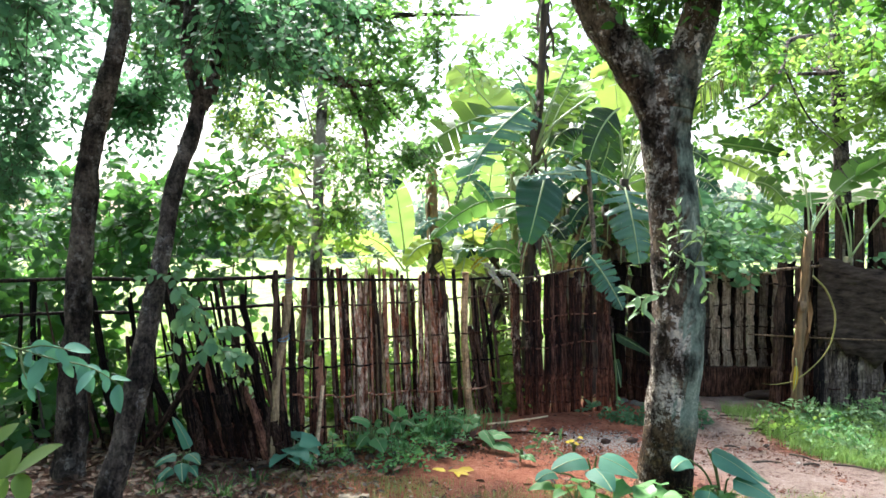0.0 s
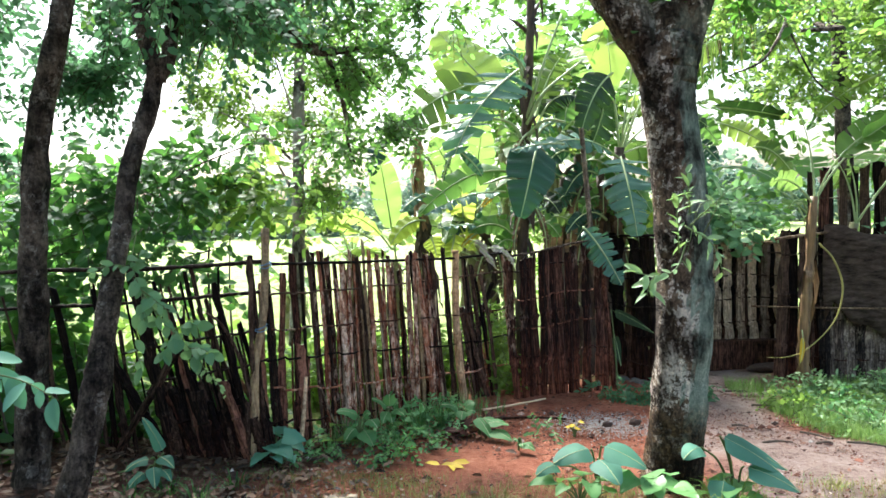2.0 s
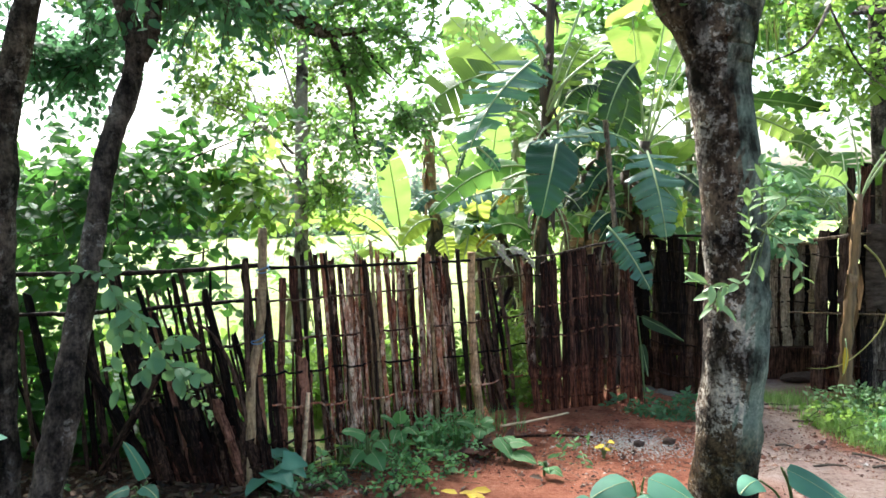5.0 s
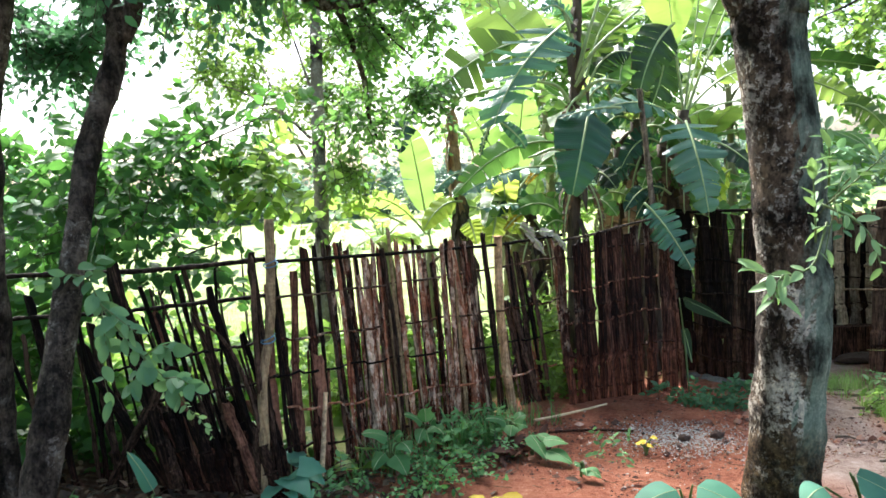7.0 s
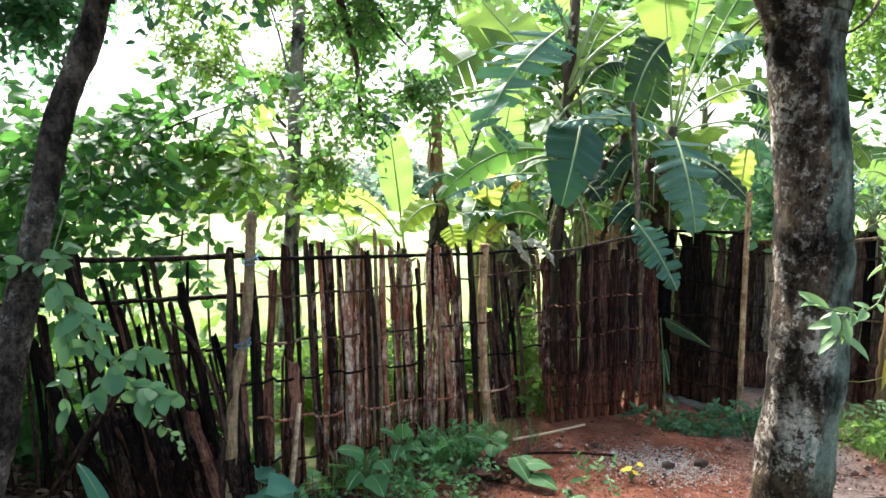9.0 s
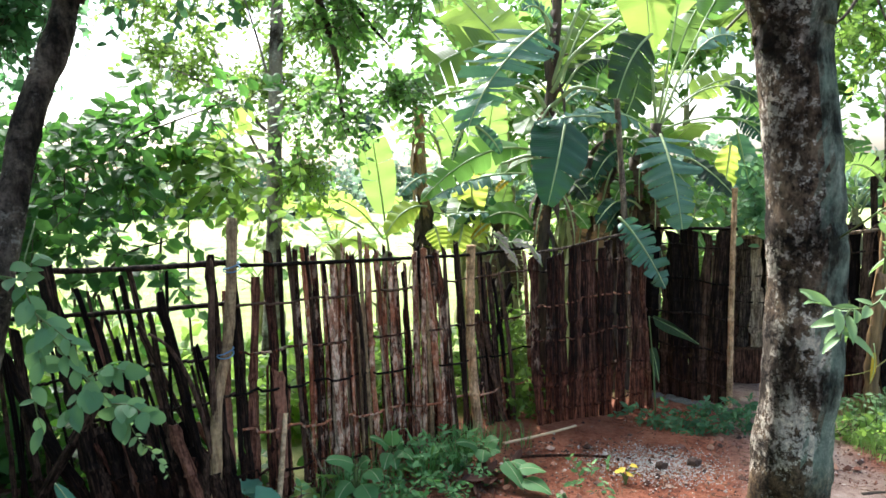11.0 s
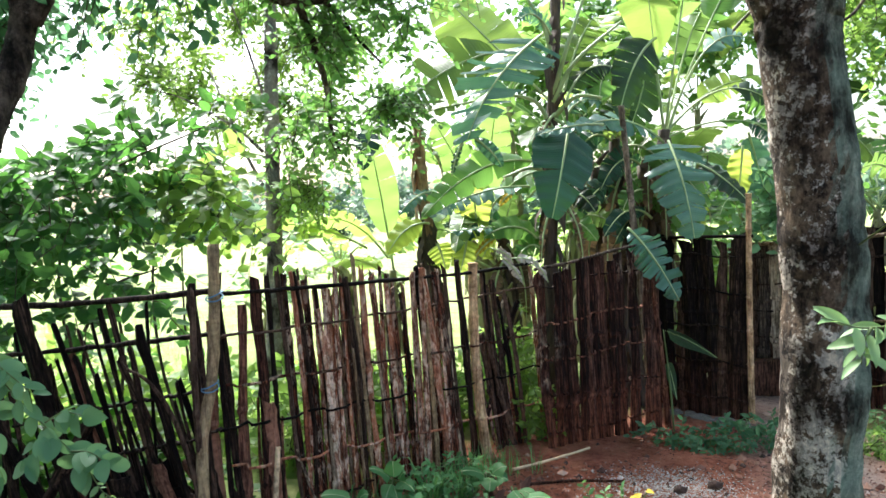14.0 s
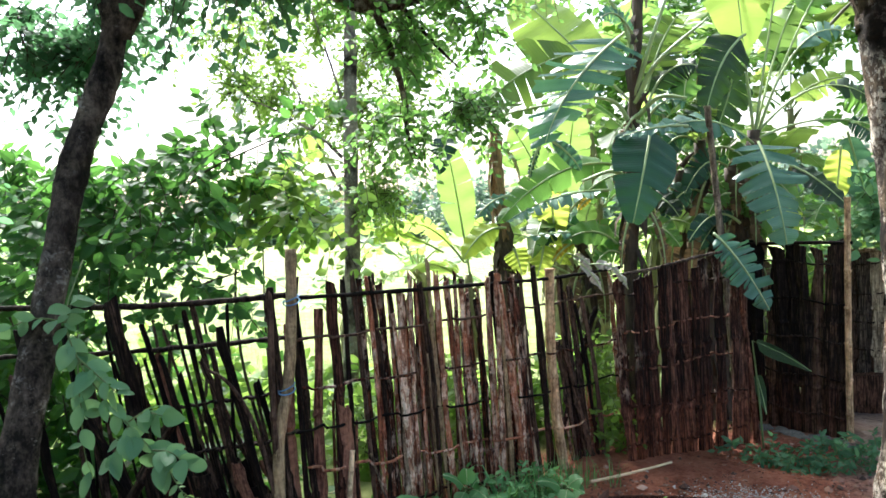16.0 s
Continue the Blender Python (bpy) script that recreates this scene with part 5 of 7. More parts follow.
tall = banana((0.77, 6.45, -0.05), "tall banana plant with dry brown stem and large dark drooping leaves",
       [(0.74, 6.45, -0.15), (0.77, 6.45, 1.1), (0.81, 6.45, 1.85), (0.87, 6.45, 2.6), (0.91, 6.45, 3.3), (0.94, 6.45, 3.8)], [0.06, 0.05, 0.042, 0.036, 0.034, 0.03],
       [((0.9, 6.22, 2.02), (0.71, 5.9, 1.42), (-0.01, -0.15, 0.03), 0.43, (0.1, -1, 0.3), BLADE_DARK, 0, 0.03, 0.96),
        # narrow pale blade painted in as the glare on the drooping leaf
        ((1.1, 6.1, 2.0), (0.66, 6.12, 1.95), (-0.02, -0.12, 0.04), 0.11, (0, -0.8, 1), BLADE_TEAL_SHEEN, 1, 0.02),
        ((0.82, 6.42, 2.69), (0.21, 6.0, 1.94), (-0.15, -0.12, 0.06), 0.5, (-0.2, -1, 0.35), BLADE_TEAL_SHEEN, 3, 0.08, 0.9, 0.6),
        ((0.22, 6.05, 1.98), (0.42, 6.0, 1.76), (0.05, -0.05, 0.01), 0.1, (-0.3, -1, 0.3), BLADE_TEAL_SHEEN, 0),
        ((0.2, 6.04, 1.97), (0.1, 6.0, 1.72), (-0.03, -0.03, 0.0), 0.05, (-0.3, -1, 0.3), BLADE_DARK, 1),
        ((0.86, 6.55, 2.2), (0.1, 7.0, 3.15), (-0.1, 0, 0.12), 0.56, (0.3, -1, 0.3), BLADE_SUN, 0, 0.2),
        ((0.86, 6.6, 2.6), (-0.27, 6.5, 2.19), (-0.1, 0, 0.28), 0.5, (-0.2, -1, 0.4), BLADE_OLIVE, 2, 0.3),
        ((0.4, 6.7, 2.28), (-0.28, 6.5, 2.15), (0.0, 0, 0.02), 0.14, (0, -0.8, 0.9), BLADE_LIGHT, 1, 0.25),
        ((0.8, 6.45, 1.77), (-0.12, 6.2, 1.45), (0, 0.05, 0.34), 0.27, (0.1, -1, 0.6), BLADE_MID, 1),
        ((0.64, 6.4, 1.63), (-0.06, 6.2, 1.46), (-0.04, 0, 0.11), 0.24, (0, -0.35, 1), BLADE_TEAL_SHEEN, 1, 0.05),
        ((0.25, 6.62, 1.66), (0.27, 6.6, 1.27), (0.02, 0, 0.04), 0.25, (0, -1, 0.2), BLADE_YOUNG_LIT, 0, 0.02, 0.85),
        ((0.44, 6.4, 1.35), (0.05, 6.2, 1.35), (0.03, 0, 0.03), 0.13, (0, -0.3, 1), BLADE_TEAL_SHEEN, 1, 0.03),
        ((0.19, 6.5, 1.29), (0.13, 6.4, 1.06), (0.02, 0, 0.02), 0.2, (0, -1, 0.3), BLADE_YOUNG_LIT, 0, 0.04, 0.92),
        ((-0.02, 6.42, 1.27), (0.03, 6.4, 1.08), (0, 0, 0.04), 0.18, (0.2, -1, 0.3), BLADE_YOUNG_LIT, 0, 0.04, 0.95),
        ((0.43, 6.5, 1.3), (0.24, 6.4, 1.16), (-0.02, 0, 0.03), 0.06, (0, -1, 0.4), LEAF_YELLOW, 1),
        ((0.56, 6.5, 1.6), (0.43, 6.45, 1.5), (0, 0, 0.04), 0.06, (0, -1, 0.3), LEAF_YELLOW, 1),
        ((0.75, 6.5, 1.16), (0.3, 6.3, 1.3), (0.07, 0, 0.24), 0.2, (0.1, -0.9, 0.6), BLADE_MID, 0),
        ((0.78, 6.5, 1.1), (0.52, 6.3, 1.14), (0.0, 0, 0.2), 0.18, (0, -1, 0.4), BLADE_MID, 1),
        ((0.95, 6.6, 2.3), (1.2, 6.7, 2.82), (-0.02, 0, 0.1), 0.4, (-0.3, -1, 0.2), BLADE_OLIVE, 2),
        ((0.95, 6.6, 2.2), (1.3, 6.6, 2.45), (-0.05, 0, 0.2), 0.3, (0.1, -0.8, 0.6), BLADE_SHADED, 1),
        ((0.95, 6.6, 2.1), (1.2, 6.5, 2.2), (-0.05, 0, 0.12), 0.24, (0.1, -0.8, 0.6), BLADE_TEAL_SHEEN, 2),
        ((0.86, 6.4, 2.6), (0.6, 6.2, 2.72), (0, 0, 0.2), 0.14, FRONT, BLADE_TEAL_SHEEN, 2),
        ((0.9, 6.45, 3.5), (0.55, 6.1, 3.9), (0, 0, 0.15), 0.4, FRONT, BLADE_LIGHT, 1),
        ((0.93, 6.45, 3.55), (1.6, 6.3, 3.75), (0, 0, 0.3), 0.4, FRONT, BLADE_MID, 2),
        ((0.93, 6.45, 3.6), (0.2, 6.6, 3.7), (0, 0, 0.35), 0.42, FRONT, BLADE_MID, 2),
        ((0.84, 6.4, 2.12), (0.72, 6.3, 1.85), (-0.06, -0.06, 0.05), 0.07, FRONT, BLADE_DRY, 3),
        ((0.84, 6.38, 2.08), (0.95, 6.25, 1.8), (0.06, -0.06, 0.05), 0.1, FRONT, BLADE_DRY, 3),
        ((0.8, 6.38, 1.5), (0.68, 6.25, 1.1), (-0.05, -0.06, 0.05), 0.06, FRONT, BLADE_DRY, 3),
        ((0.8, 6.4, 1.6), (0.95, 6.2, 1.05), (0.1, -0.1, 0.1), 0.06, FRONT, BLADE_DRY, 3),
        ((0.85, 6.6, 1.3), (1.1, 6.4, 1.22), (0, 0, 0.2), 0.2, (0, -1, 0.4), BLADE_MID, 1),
        ((0.9, 6.7, 1.5), (1.12, 6.5, 1.42), (0, 0, 0.2), 0.2, (0, -1, 0.4), BLADE_SHADED, 1),
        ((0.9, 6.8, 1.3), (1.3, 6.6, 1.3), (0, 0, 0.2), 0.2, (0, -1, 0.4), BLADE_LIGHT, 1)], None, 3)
sucker = banana((0.5, 6.75, 0.0), "young banana suckers with bright yellow-green leaves and thin stalks", [(0.5, 6.75, -0.15), (0.5, 6.75, 0.5), (0.48, 6.75, 1.0)], [0.04, 0.03, 0.02],
       [((0.48, 6.75, 0.95), (0.12, 6.7, 1.5), (0.05, 0, 0.2), 0.16, (0.1, -1, 0.3), BLADE_YOUNG_LIT, 0, 0.5),
        ((0.48, 6.75, 0.95), (0.55, 6.7, 1.55), (-0.05, 0, 0.1), 0.15, (0.1, -1, 0.3), BLADE_LIGHT, 0, 0.5),
        ((0.48, 6.75, 0.95), (0.3, 6.6, 1.12), (0, 0, 0.3), 0.18, (0, -1, 0.3), BLADE_YOUNG_LIT, 1, 0.4),
        ((0.48, 6.75, 0.95), (0.7, 6.6, 1.3), (0, 0, 0.3), 0.16, (0, -1, 0.3), BLADE_SHADED, 1, 0.4),
        ((0.48, 6.75, 0.95), (-0.1, 6.7, 1.1), (0, 0, 0.2), 0.16, (0, -0.8, 0.6), BLADE_YOUNG_LIT, 1, 0.4),
        ((0.48, 6.75, 0.95), (-0.3, 6.8, 1.35), (0.1, 0, 0.3), 0.15, (0, -1, 0.4), BLADE_LIGHT, 1, 0.6)], STEM_GREEN, 17)
# leaf stalks fanning out from the tall plant
for k, (a, b, c) in enumerate((((0.84, 6.42, 2.25), (0.95, 6.35, 2.6), (1.15, 6.35, 3.1)), ((0.84, 6.42, 2.2), (0.98, 6.35, 2.45), (1.3, 6.3, 2.7)), ((0.85, 6.42, 2.4), (0.78, 6.35, 2.7), (0.6, 6.3, 3.0)),
                                ((0.83, 6.42, 2.0), (0.7, 6.33, 2.2), (0.5, 6.25, 2.25)), ((0.83, 6.42, 1.6), (0.68, 6.3, 1.75), (0.45, 6.25, 1.7)), ((0.84, 6.42, 2.1), (0.98, 6.34, 2.22), (1.15, 6.3, 2.2)))):
    limb(tall, "stalk", [a, b, c], [0.02, 0.014, 0.008], RIB, 7, 6, 0.08, 430 + k)
banana((1.75, 6.85, -0.1), "banana plant behind the gate with a fan of arching leaves",
       [(1.62, 6.85, -0.2), (1.64, 6.85, 0.9), (1.69, 6.83, 1.5), (1.73, 6.82, 2.0)], [0.08, 0.07, 0.06, 0.045],
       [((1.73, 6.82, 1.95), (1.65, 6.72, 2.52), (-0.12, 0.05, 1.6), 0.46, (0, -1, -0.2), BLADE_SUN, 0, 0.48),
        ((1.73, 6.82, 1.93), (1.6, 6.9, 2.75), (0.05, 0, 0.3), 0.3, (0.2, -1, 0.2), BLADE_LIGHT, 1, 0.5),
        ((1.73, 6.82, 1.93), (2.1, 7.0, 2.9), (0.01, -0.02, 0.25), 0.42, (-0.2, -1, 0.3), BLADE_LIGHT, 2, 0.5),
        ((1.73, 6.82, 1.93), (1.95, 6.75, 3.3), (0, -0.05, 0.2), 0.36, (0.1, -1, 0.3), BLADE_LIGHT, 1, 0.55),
        ((1.74, 6.82, 1.94), (2.3, 6.7, 2.62), (-0.02, -0.02, 0.5), 0.26, (-0.3, -0.8, 0.7), BLADE_TEAL_SHEEN, 1, 0.5),
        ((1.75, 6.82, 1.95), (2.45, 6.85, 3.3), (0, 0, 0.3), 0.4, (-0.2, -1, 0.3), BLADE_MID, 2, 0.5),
        ((1.63, 6.7, 2.64), (1.31, 6.5, 2.08), (-0.04, 0, 0.14), 0.38, (0.25, -1, 0.35), BLADE_SHADED, 1, 0.03, 0.98),
        # pale strip laid along the dark leaf's top as its sheen
        ((1.66, 6.72, 2.66), (1.36, 6.66, 2.42), (-0.02, 0, 0.04), 0.07, (-0.3, -0.6, 1), BLADE_ASH_SHEEN, 0, 0.02),
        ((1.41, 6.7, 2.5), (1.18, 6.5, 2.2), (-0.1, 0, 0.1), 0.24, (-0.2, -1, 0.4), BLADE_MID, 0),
        ((1.62, 6.9, 2.55), (1.45, 6.8, 1.98), (0.1, 0, 0.1), 0.36, (0.2, -1, 0.2), BLADE_SHADED, 1),
        ((1.5, 6.8, 2.2), (1.24, 6.7, 2.02), (0, 0, 0.06), 0.26, (-0.1, -1, 0.3), BLADE_SHADED, 1),
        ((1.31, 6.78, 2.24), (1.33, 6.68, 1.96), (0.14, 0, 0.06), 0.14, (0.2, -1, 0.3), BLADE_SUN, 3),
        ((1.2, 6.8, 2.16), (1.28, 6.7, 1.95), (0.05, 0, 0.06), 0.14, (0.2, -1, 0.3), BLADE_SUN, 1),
        ((1.7, 6.75, 1.9), (0.94, 6.3, 1.99), (0.04, -0.05, 0.22), 0.3, (0, -0.75, 1), BLADE_TEAL_SHEEN, 1, 0.1),
        ((1.73, 6.82, 1.95), (2.53, 6.8, 2.16), (0.02, -0.02, 0.42), 0.24, (0, -0.8, 0.8), BLADE_SHADED, 1, 0.62),
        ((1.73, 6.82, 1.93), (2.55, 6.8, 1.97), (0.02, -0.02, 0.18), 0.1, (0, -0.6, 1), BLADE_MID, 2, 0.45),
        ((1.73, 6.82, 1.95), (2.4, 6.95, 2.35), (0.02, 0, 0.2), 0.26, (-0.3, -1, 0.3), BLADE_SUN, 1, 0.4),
        ((1.67, 6.55, 1.9), (1.71, 6.2, 1.22), (-0.03, -0.17, 0.08), 0.48, (0.1, -1, 0.35), BLADE_TEAL_SHEEN, 2, 0.03, 0.93),
        ((1.98, 6.86, 1.74), (2.3, 6.65, 1.41), (-0.01, 0, 0.08), 0.2, (0.3, -1, 0.5), BLADE_SHADED, 0, 0.05),
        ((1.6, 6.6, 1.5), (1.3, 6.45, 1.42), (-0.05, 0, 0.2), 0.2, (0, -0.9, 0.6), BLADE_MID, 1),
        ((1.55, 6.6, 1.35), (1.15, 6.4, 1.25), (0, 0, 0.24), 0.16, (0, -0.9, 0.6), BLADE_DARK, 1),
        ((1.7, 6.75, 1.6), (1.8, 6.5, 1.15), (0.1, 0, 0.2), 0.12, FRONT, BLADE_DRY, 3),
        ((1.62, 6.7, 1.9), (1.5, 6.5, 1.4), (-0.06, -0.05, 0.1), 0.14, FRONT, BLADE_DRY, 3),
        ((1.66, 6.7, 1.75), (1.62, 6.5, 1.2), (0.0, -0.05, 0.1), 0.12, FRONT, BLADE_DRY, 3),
        ((1.24, 6.12, 1.32), (1.52, 5.98, 0.84), (-0.02, -0.06, 0.1), 0.27, (0.3, -1, 0.5), BLADE_TEAL_SHEEN, 3, 0.04),
        ((2.4, 7.0, 1.86), (2.33, 6.95, 1.45), (0.03, 0.05, 0.02), 0.21, FRONT, BLADE_YOUNG_LIT, 0, 0.04),
        ((2.58, 7.3, 1.98), (2.68, 7.2, 1.42), (0, 0, 0), 0.3, FRONT, BLADE_TEAL_SHEEN, 0, 0.04),
        ((2.72, 7.2, 2.38), (3.4, 7.0, 2.22), (-0.01, 0, 0.04), 0.2, (0, -0.7, -0.9), BLADE_SHADED, 0, 0.03),
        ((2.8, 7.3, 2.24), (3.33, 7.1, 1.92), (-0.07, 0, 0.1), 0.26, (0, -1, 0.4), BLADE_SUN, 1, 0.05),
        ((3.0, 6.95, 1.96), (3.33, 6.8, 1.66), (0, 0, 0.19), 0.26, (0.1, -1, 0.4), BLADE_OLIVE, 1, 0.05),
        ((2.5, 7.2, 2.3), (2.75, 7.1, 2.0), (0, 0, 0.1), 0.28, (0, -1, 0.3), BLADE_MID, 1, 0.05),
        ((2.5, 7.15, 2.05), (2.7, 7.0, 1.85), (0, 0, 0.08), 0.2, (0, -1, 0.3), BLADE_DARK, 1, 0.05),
        ((1.95, 7.3, 1.5), (2.15, 7.2, 1.22), (0, 0, 0.1), 0.2, (0, -1, 0.3), BLADE_YOUNG_LIT, 0, 0.1), ((1.6, 7.1, 1.4), (1.75, 7.0, 1.16), (0, 0, 0.1), 0.18, (0, -1, 0.3), BLADE_YOUNG_LIT, 0, 0.1), ((2.25, 7.3, 1.5), (2.05, 7.2, 1.25), (0, 0, 0.1), 0.2, (0, -1, 0.3), BLADE_YOUNG_LIT, 1, 0.1)], None, 5)
# withered frond with its strips hanging
frond = thing("withered_frond", (2.8, 7.0, 2.2), "withered banana frond with drooping brown strips", "leaf")
limb(frond, "midrib", [(2.2, 6.95, 2.6), (2.51, 7.0, 2.9), (2.78, 7.0, 3.08), (3.1, 7.0, 3.2)], [0.014, 0.012, 0.01, 0.006], STALK_OLD, 7, 6, 0.08, 420)
for k in range(24):
    q = k / 23
    x, z, drop = 2.5 + 0.58 * q, 2.9 + 0.29 * q - 0.03 * (k % 2), 0.24 + 0.16 * math.sin(k * 2.3) ** 2
    banana_leaf(frond, (x, 7.0, z), (x + 0.03 * math.sin(k * 1.7), 6.97, z - drop), (0.03 * math.cos(k), -0.03, 0.02), 0.014 + 0.008 * (k % 3), (math.sin(k * 1.3), -1, 0.1), BLADE_OLIVE if k % 4 else BLADE_DRY, 0, 800 + k, stalk=0.02, rib=0.003, stations=9)
broken = banana((-0.1, 6.8, -0.05), "broken banana stem with a few ragged leaves",
       [(-0.05, 6.8, -0.15), (-0.07, 6.8, 0.9), (-0.1, 6.8, 1.5)], [0.06, 0.048, 0.04],
       [((0.0, 6.7, 2.25), (-0.5, 6.35, 1.8), (-0.2, 0, 0.3), 0.28, (-0.3, -1, 0.5), BLADE_DARK, 4),
        ((-0.02, 6.7, 1.63), (-0.28, 6.5, 1.48), (0, 0, 0.09), 0.13, (0, -0.8, 0.9), BLADE_TEAL_SHEEN, 1),
        ((-0.02, 6.72, 1.6), (0.18, 6.6, 1.6), (0, 0, 0.06), 0.08, (0, -0.8, 0.9), BLADE_DARK, 2),
        ((-0.07, 6.7, 1.4), (-0.38, 6.5, 1.2), (-0.02, 0, 0.14), 0.2, (-0.1, -0.9, 0.7), BLADE_YOUNG_LIT, 0),
        ((-0.1, 6.74, 2.0), (0.05, 6.68, 1.72), (0.06, 0, 0.1), 0.025, FRONT, BLADE_DRY, 0)], None, 7)
pseudostem(broken, [(-0.1, 6.8, 1.49), (-0.11, 6.8, 1.85), (-0.12, 6.8, 2.16)], [0.04, 0.042, 0.036], STEM_ORANGE, 71, "stem_top", 0.0)
banana((-0.44, 7.4, -0.1), "young banana plant with an upright sunlit leaf",
       [(-0.44, 7.4, -0.2), (-0.44, 7.4, 0.5), (-0.41, 7.4, 1.0)], [0.06, 0.05, 0.03],
       [((-0.4, 7.4, 1.0), (-0.52, 7.2, 2.08), (0.0, 0, 0.15), 0.3, (0.05, -1, 0.1), BLADE_LIGHT, 0, 0.22),
        ((-0.44, 7.4, 1.1), (-1.15, 7.1, 1.3), (0, 0, 0.5), 0.26, (0, 0.7, 1), BLADE_SUN, 1), ((-0.6, 7.3, 1.2), (-1.6, 7.0, 1.4), (0, 0, 0.25), 0.28, (0, 0.6, 1), BLADE_SUN, 1),
        ((-0.43, 7.4, 1.1), (-0.05, 7.0, 1.38), (0, 0, 0.12), 0.26, (-0.2, -1, 0.4), BLADE_LIGHT, 1),
        ((-0.45, 7.35, 0.95), (-0.9, 6.5, 1.12), (0, 0, 0.22), 0.24, (0, 0.5, 1), BLADE_SUN, 0)], STEM_GREEN, 9)
banana((0.35, 7.3, -0.1), "banana clump of mid-green leaves behind the panel",
       [(0.35, 7.3, -0.2), (0.36, 7.3, 0.7), (0.38, 7.3, 1.4)], [0.08, 0.07, 0.05],
       [((0.38, 7.3, 1.4), (0.27, 6.75, 1.28), (0, -0.1, 0.55), 0.26, (0, -1, 0.4), BLADE_LIGHT, 0),
        ((0.38, 7.3, 1.35), (-0.25, 6.8, 1.3), (0, 0, 0.35), 0.26, (0, -0.7, 0.8), BLADE_MID, 1),
        ((0.38, 7.3, 1.4), (0.1, 6.3, 1.2), (0, 0, 0.4), 0.24, (0, -0.8, 0.7), BLADE_LIGHT, 1),
        ((0.38, 7.3, 1.4), (1.05, 6.9, 1.7), (0, 0, 0.35), 0.3, (0, -0.8, 0.7), BLADE_MID, 1),
        ((0.38, 7.3, 1.4), (0.5, 7.0, 2.3), (0, 0, 0.1), 0.34, FRONT, BLADE_LIGHT, 1),
        ((0.38, 7.3, 1.4), (0.0, 7.2, 2.2), (0, 0, 0.1), 0.32, FRONT, BLADE_LIGHT, 1)], STEM_GREEN, 11)
banana((3.08, 6.1, -0.1), "banana plant with an orange-brown stem beside the path",
       [(3.06, 6.1, -0.2), (3.04, 6.1, 0.3), (3.09, 6.1, 0.9), (3.13, 6.1, 1.5)], [0.052, 0.044, 0.038, 0.028],
       [((3.13, 6.1, 1.4), (3.0, 6.1, 2.2), (0.08, 0, 0.06), 0.05, FRONT, BLADE_LIGHT, 1, 0.8),
        ((3.14, 6.1, 1.42), (3.8, 6.0, 2.12), (-0.25, 0, 0.16), 0.3, (0.3, 0.6, -0.6), BLADE_LIGHT, 1, 0.42),
        ((3.14, 6.12, 1.44), (4.1, 5.9, 2.2), (-0.2, 0, 0.3), 0.26, (-0.3, 0.9, 0.6), BLADE_MID, 1, 0.35),
        ((3.13, 6.1, 1.42), (2.72, 6.0, 1.62), (0, 0, 0.2), 0.2, (-0.2, 0.9, 0.6), BLADE_LIGHT, 1, 0.3),
        ((3.8, 6.3, 2.5), (3.25, 6.3, 2.17), (-0.03, 0, 0.06), 0.24, (0, -0.8, 0.8), BLADE_SUN, 2, 0.05)], STEM_YELLOW, 13)
banana((3.62, 6.35, 0.0), "small banana plant with pale leaf stalks above the netting",
       [(3.68, 6.62, -0.1), (3.69, 6.58, 0.6), (3.69, 6.5, 1.25)], [0.05, 0.045, 0.035],
       [((3.69, 6.48, 1.22), (3.44, 6.35, 1.8), (0.06, 0, 0.11), 0.04, FRONT, BLADE_LIGHT, 0, 0.85),
        ((3.7, 6.48, 1.26), (3.54, 6.35, 1.8), (0.05, 0, 0.08), 0.04, FRONT, BLADE_LIGHT, 0, 0.85),
        ((3.7, 6.48, 1.25), (4.2, 6.2, 1.9), (0, 0, 0.2), 0.3, FRONT, BLADE_MID, 1, 0.4),
        ((3.7, 6.48, 1.25), (4.5, 6.0, 2.3), (0, 0, 0.3), 0.4, FRONT, BLADE_LIGHT, 2, 0.4)], STEM_GREEN, 15)
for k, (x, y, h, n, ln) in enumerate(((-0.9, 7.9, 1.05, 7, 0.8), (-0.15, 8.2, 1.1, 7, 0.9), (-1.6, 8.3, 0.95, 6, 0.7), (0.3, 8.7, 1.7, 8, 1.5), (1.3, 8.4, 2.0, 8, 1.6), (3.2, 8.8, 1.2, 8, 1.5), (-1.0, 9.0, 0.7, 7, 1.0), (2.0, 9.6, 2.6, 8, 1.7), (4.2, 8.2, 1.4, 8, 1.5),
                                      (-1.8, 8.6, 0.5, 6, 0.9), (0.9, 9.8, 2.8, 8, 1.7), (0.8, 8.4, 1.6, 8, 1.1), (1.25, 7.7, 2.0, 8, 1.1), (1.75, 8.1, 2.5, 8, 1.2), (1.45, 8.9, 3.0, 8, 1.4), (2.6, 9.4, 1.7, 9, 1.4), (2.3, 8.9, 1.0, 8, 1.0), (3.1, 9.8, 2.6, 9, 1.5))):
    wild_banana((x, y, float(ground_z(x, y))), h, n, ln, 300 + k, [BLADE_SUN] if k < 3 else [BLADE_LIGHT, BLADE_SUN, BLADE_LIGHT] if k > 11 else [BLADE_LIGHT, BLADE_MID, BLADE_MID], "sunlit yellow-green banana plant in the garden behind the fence")

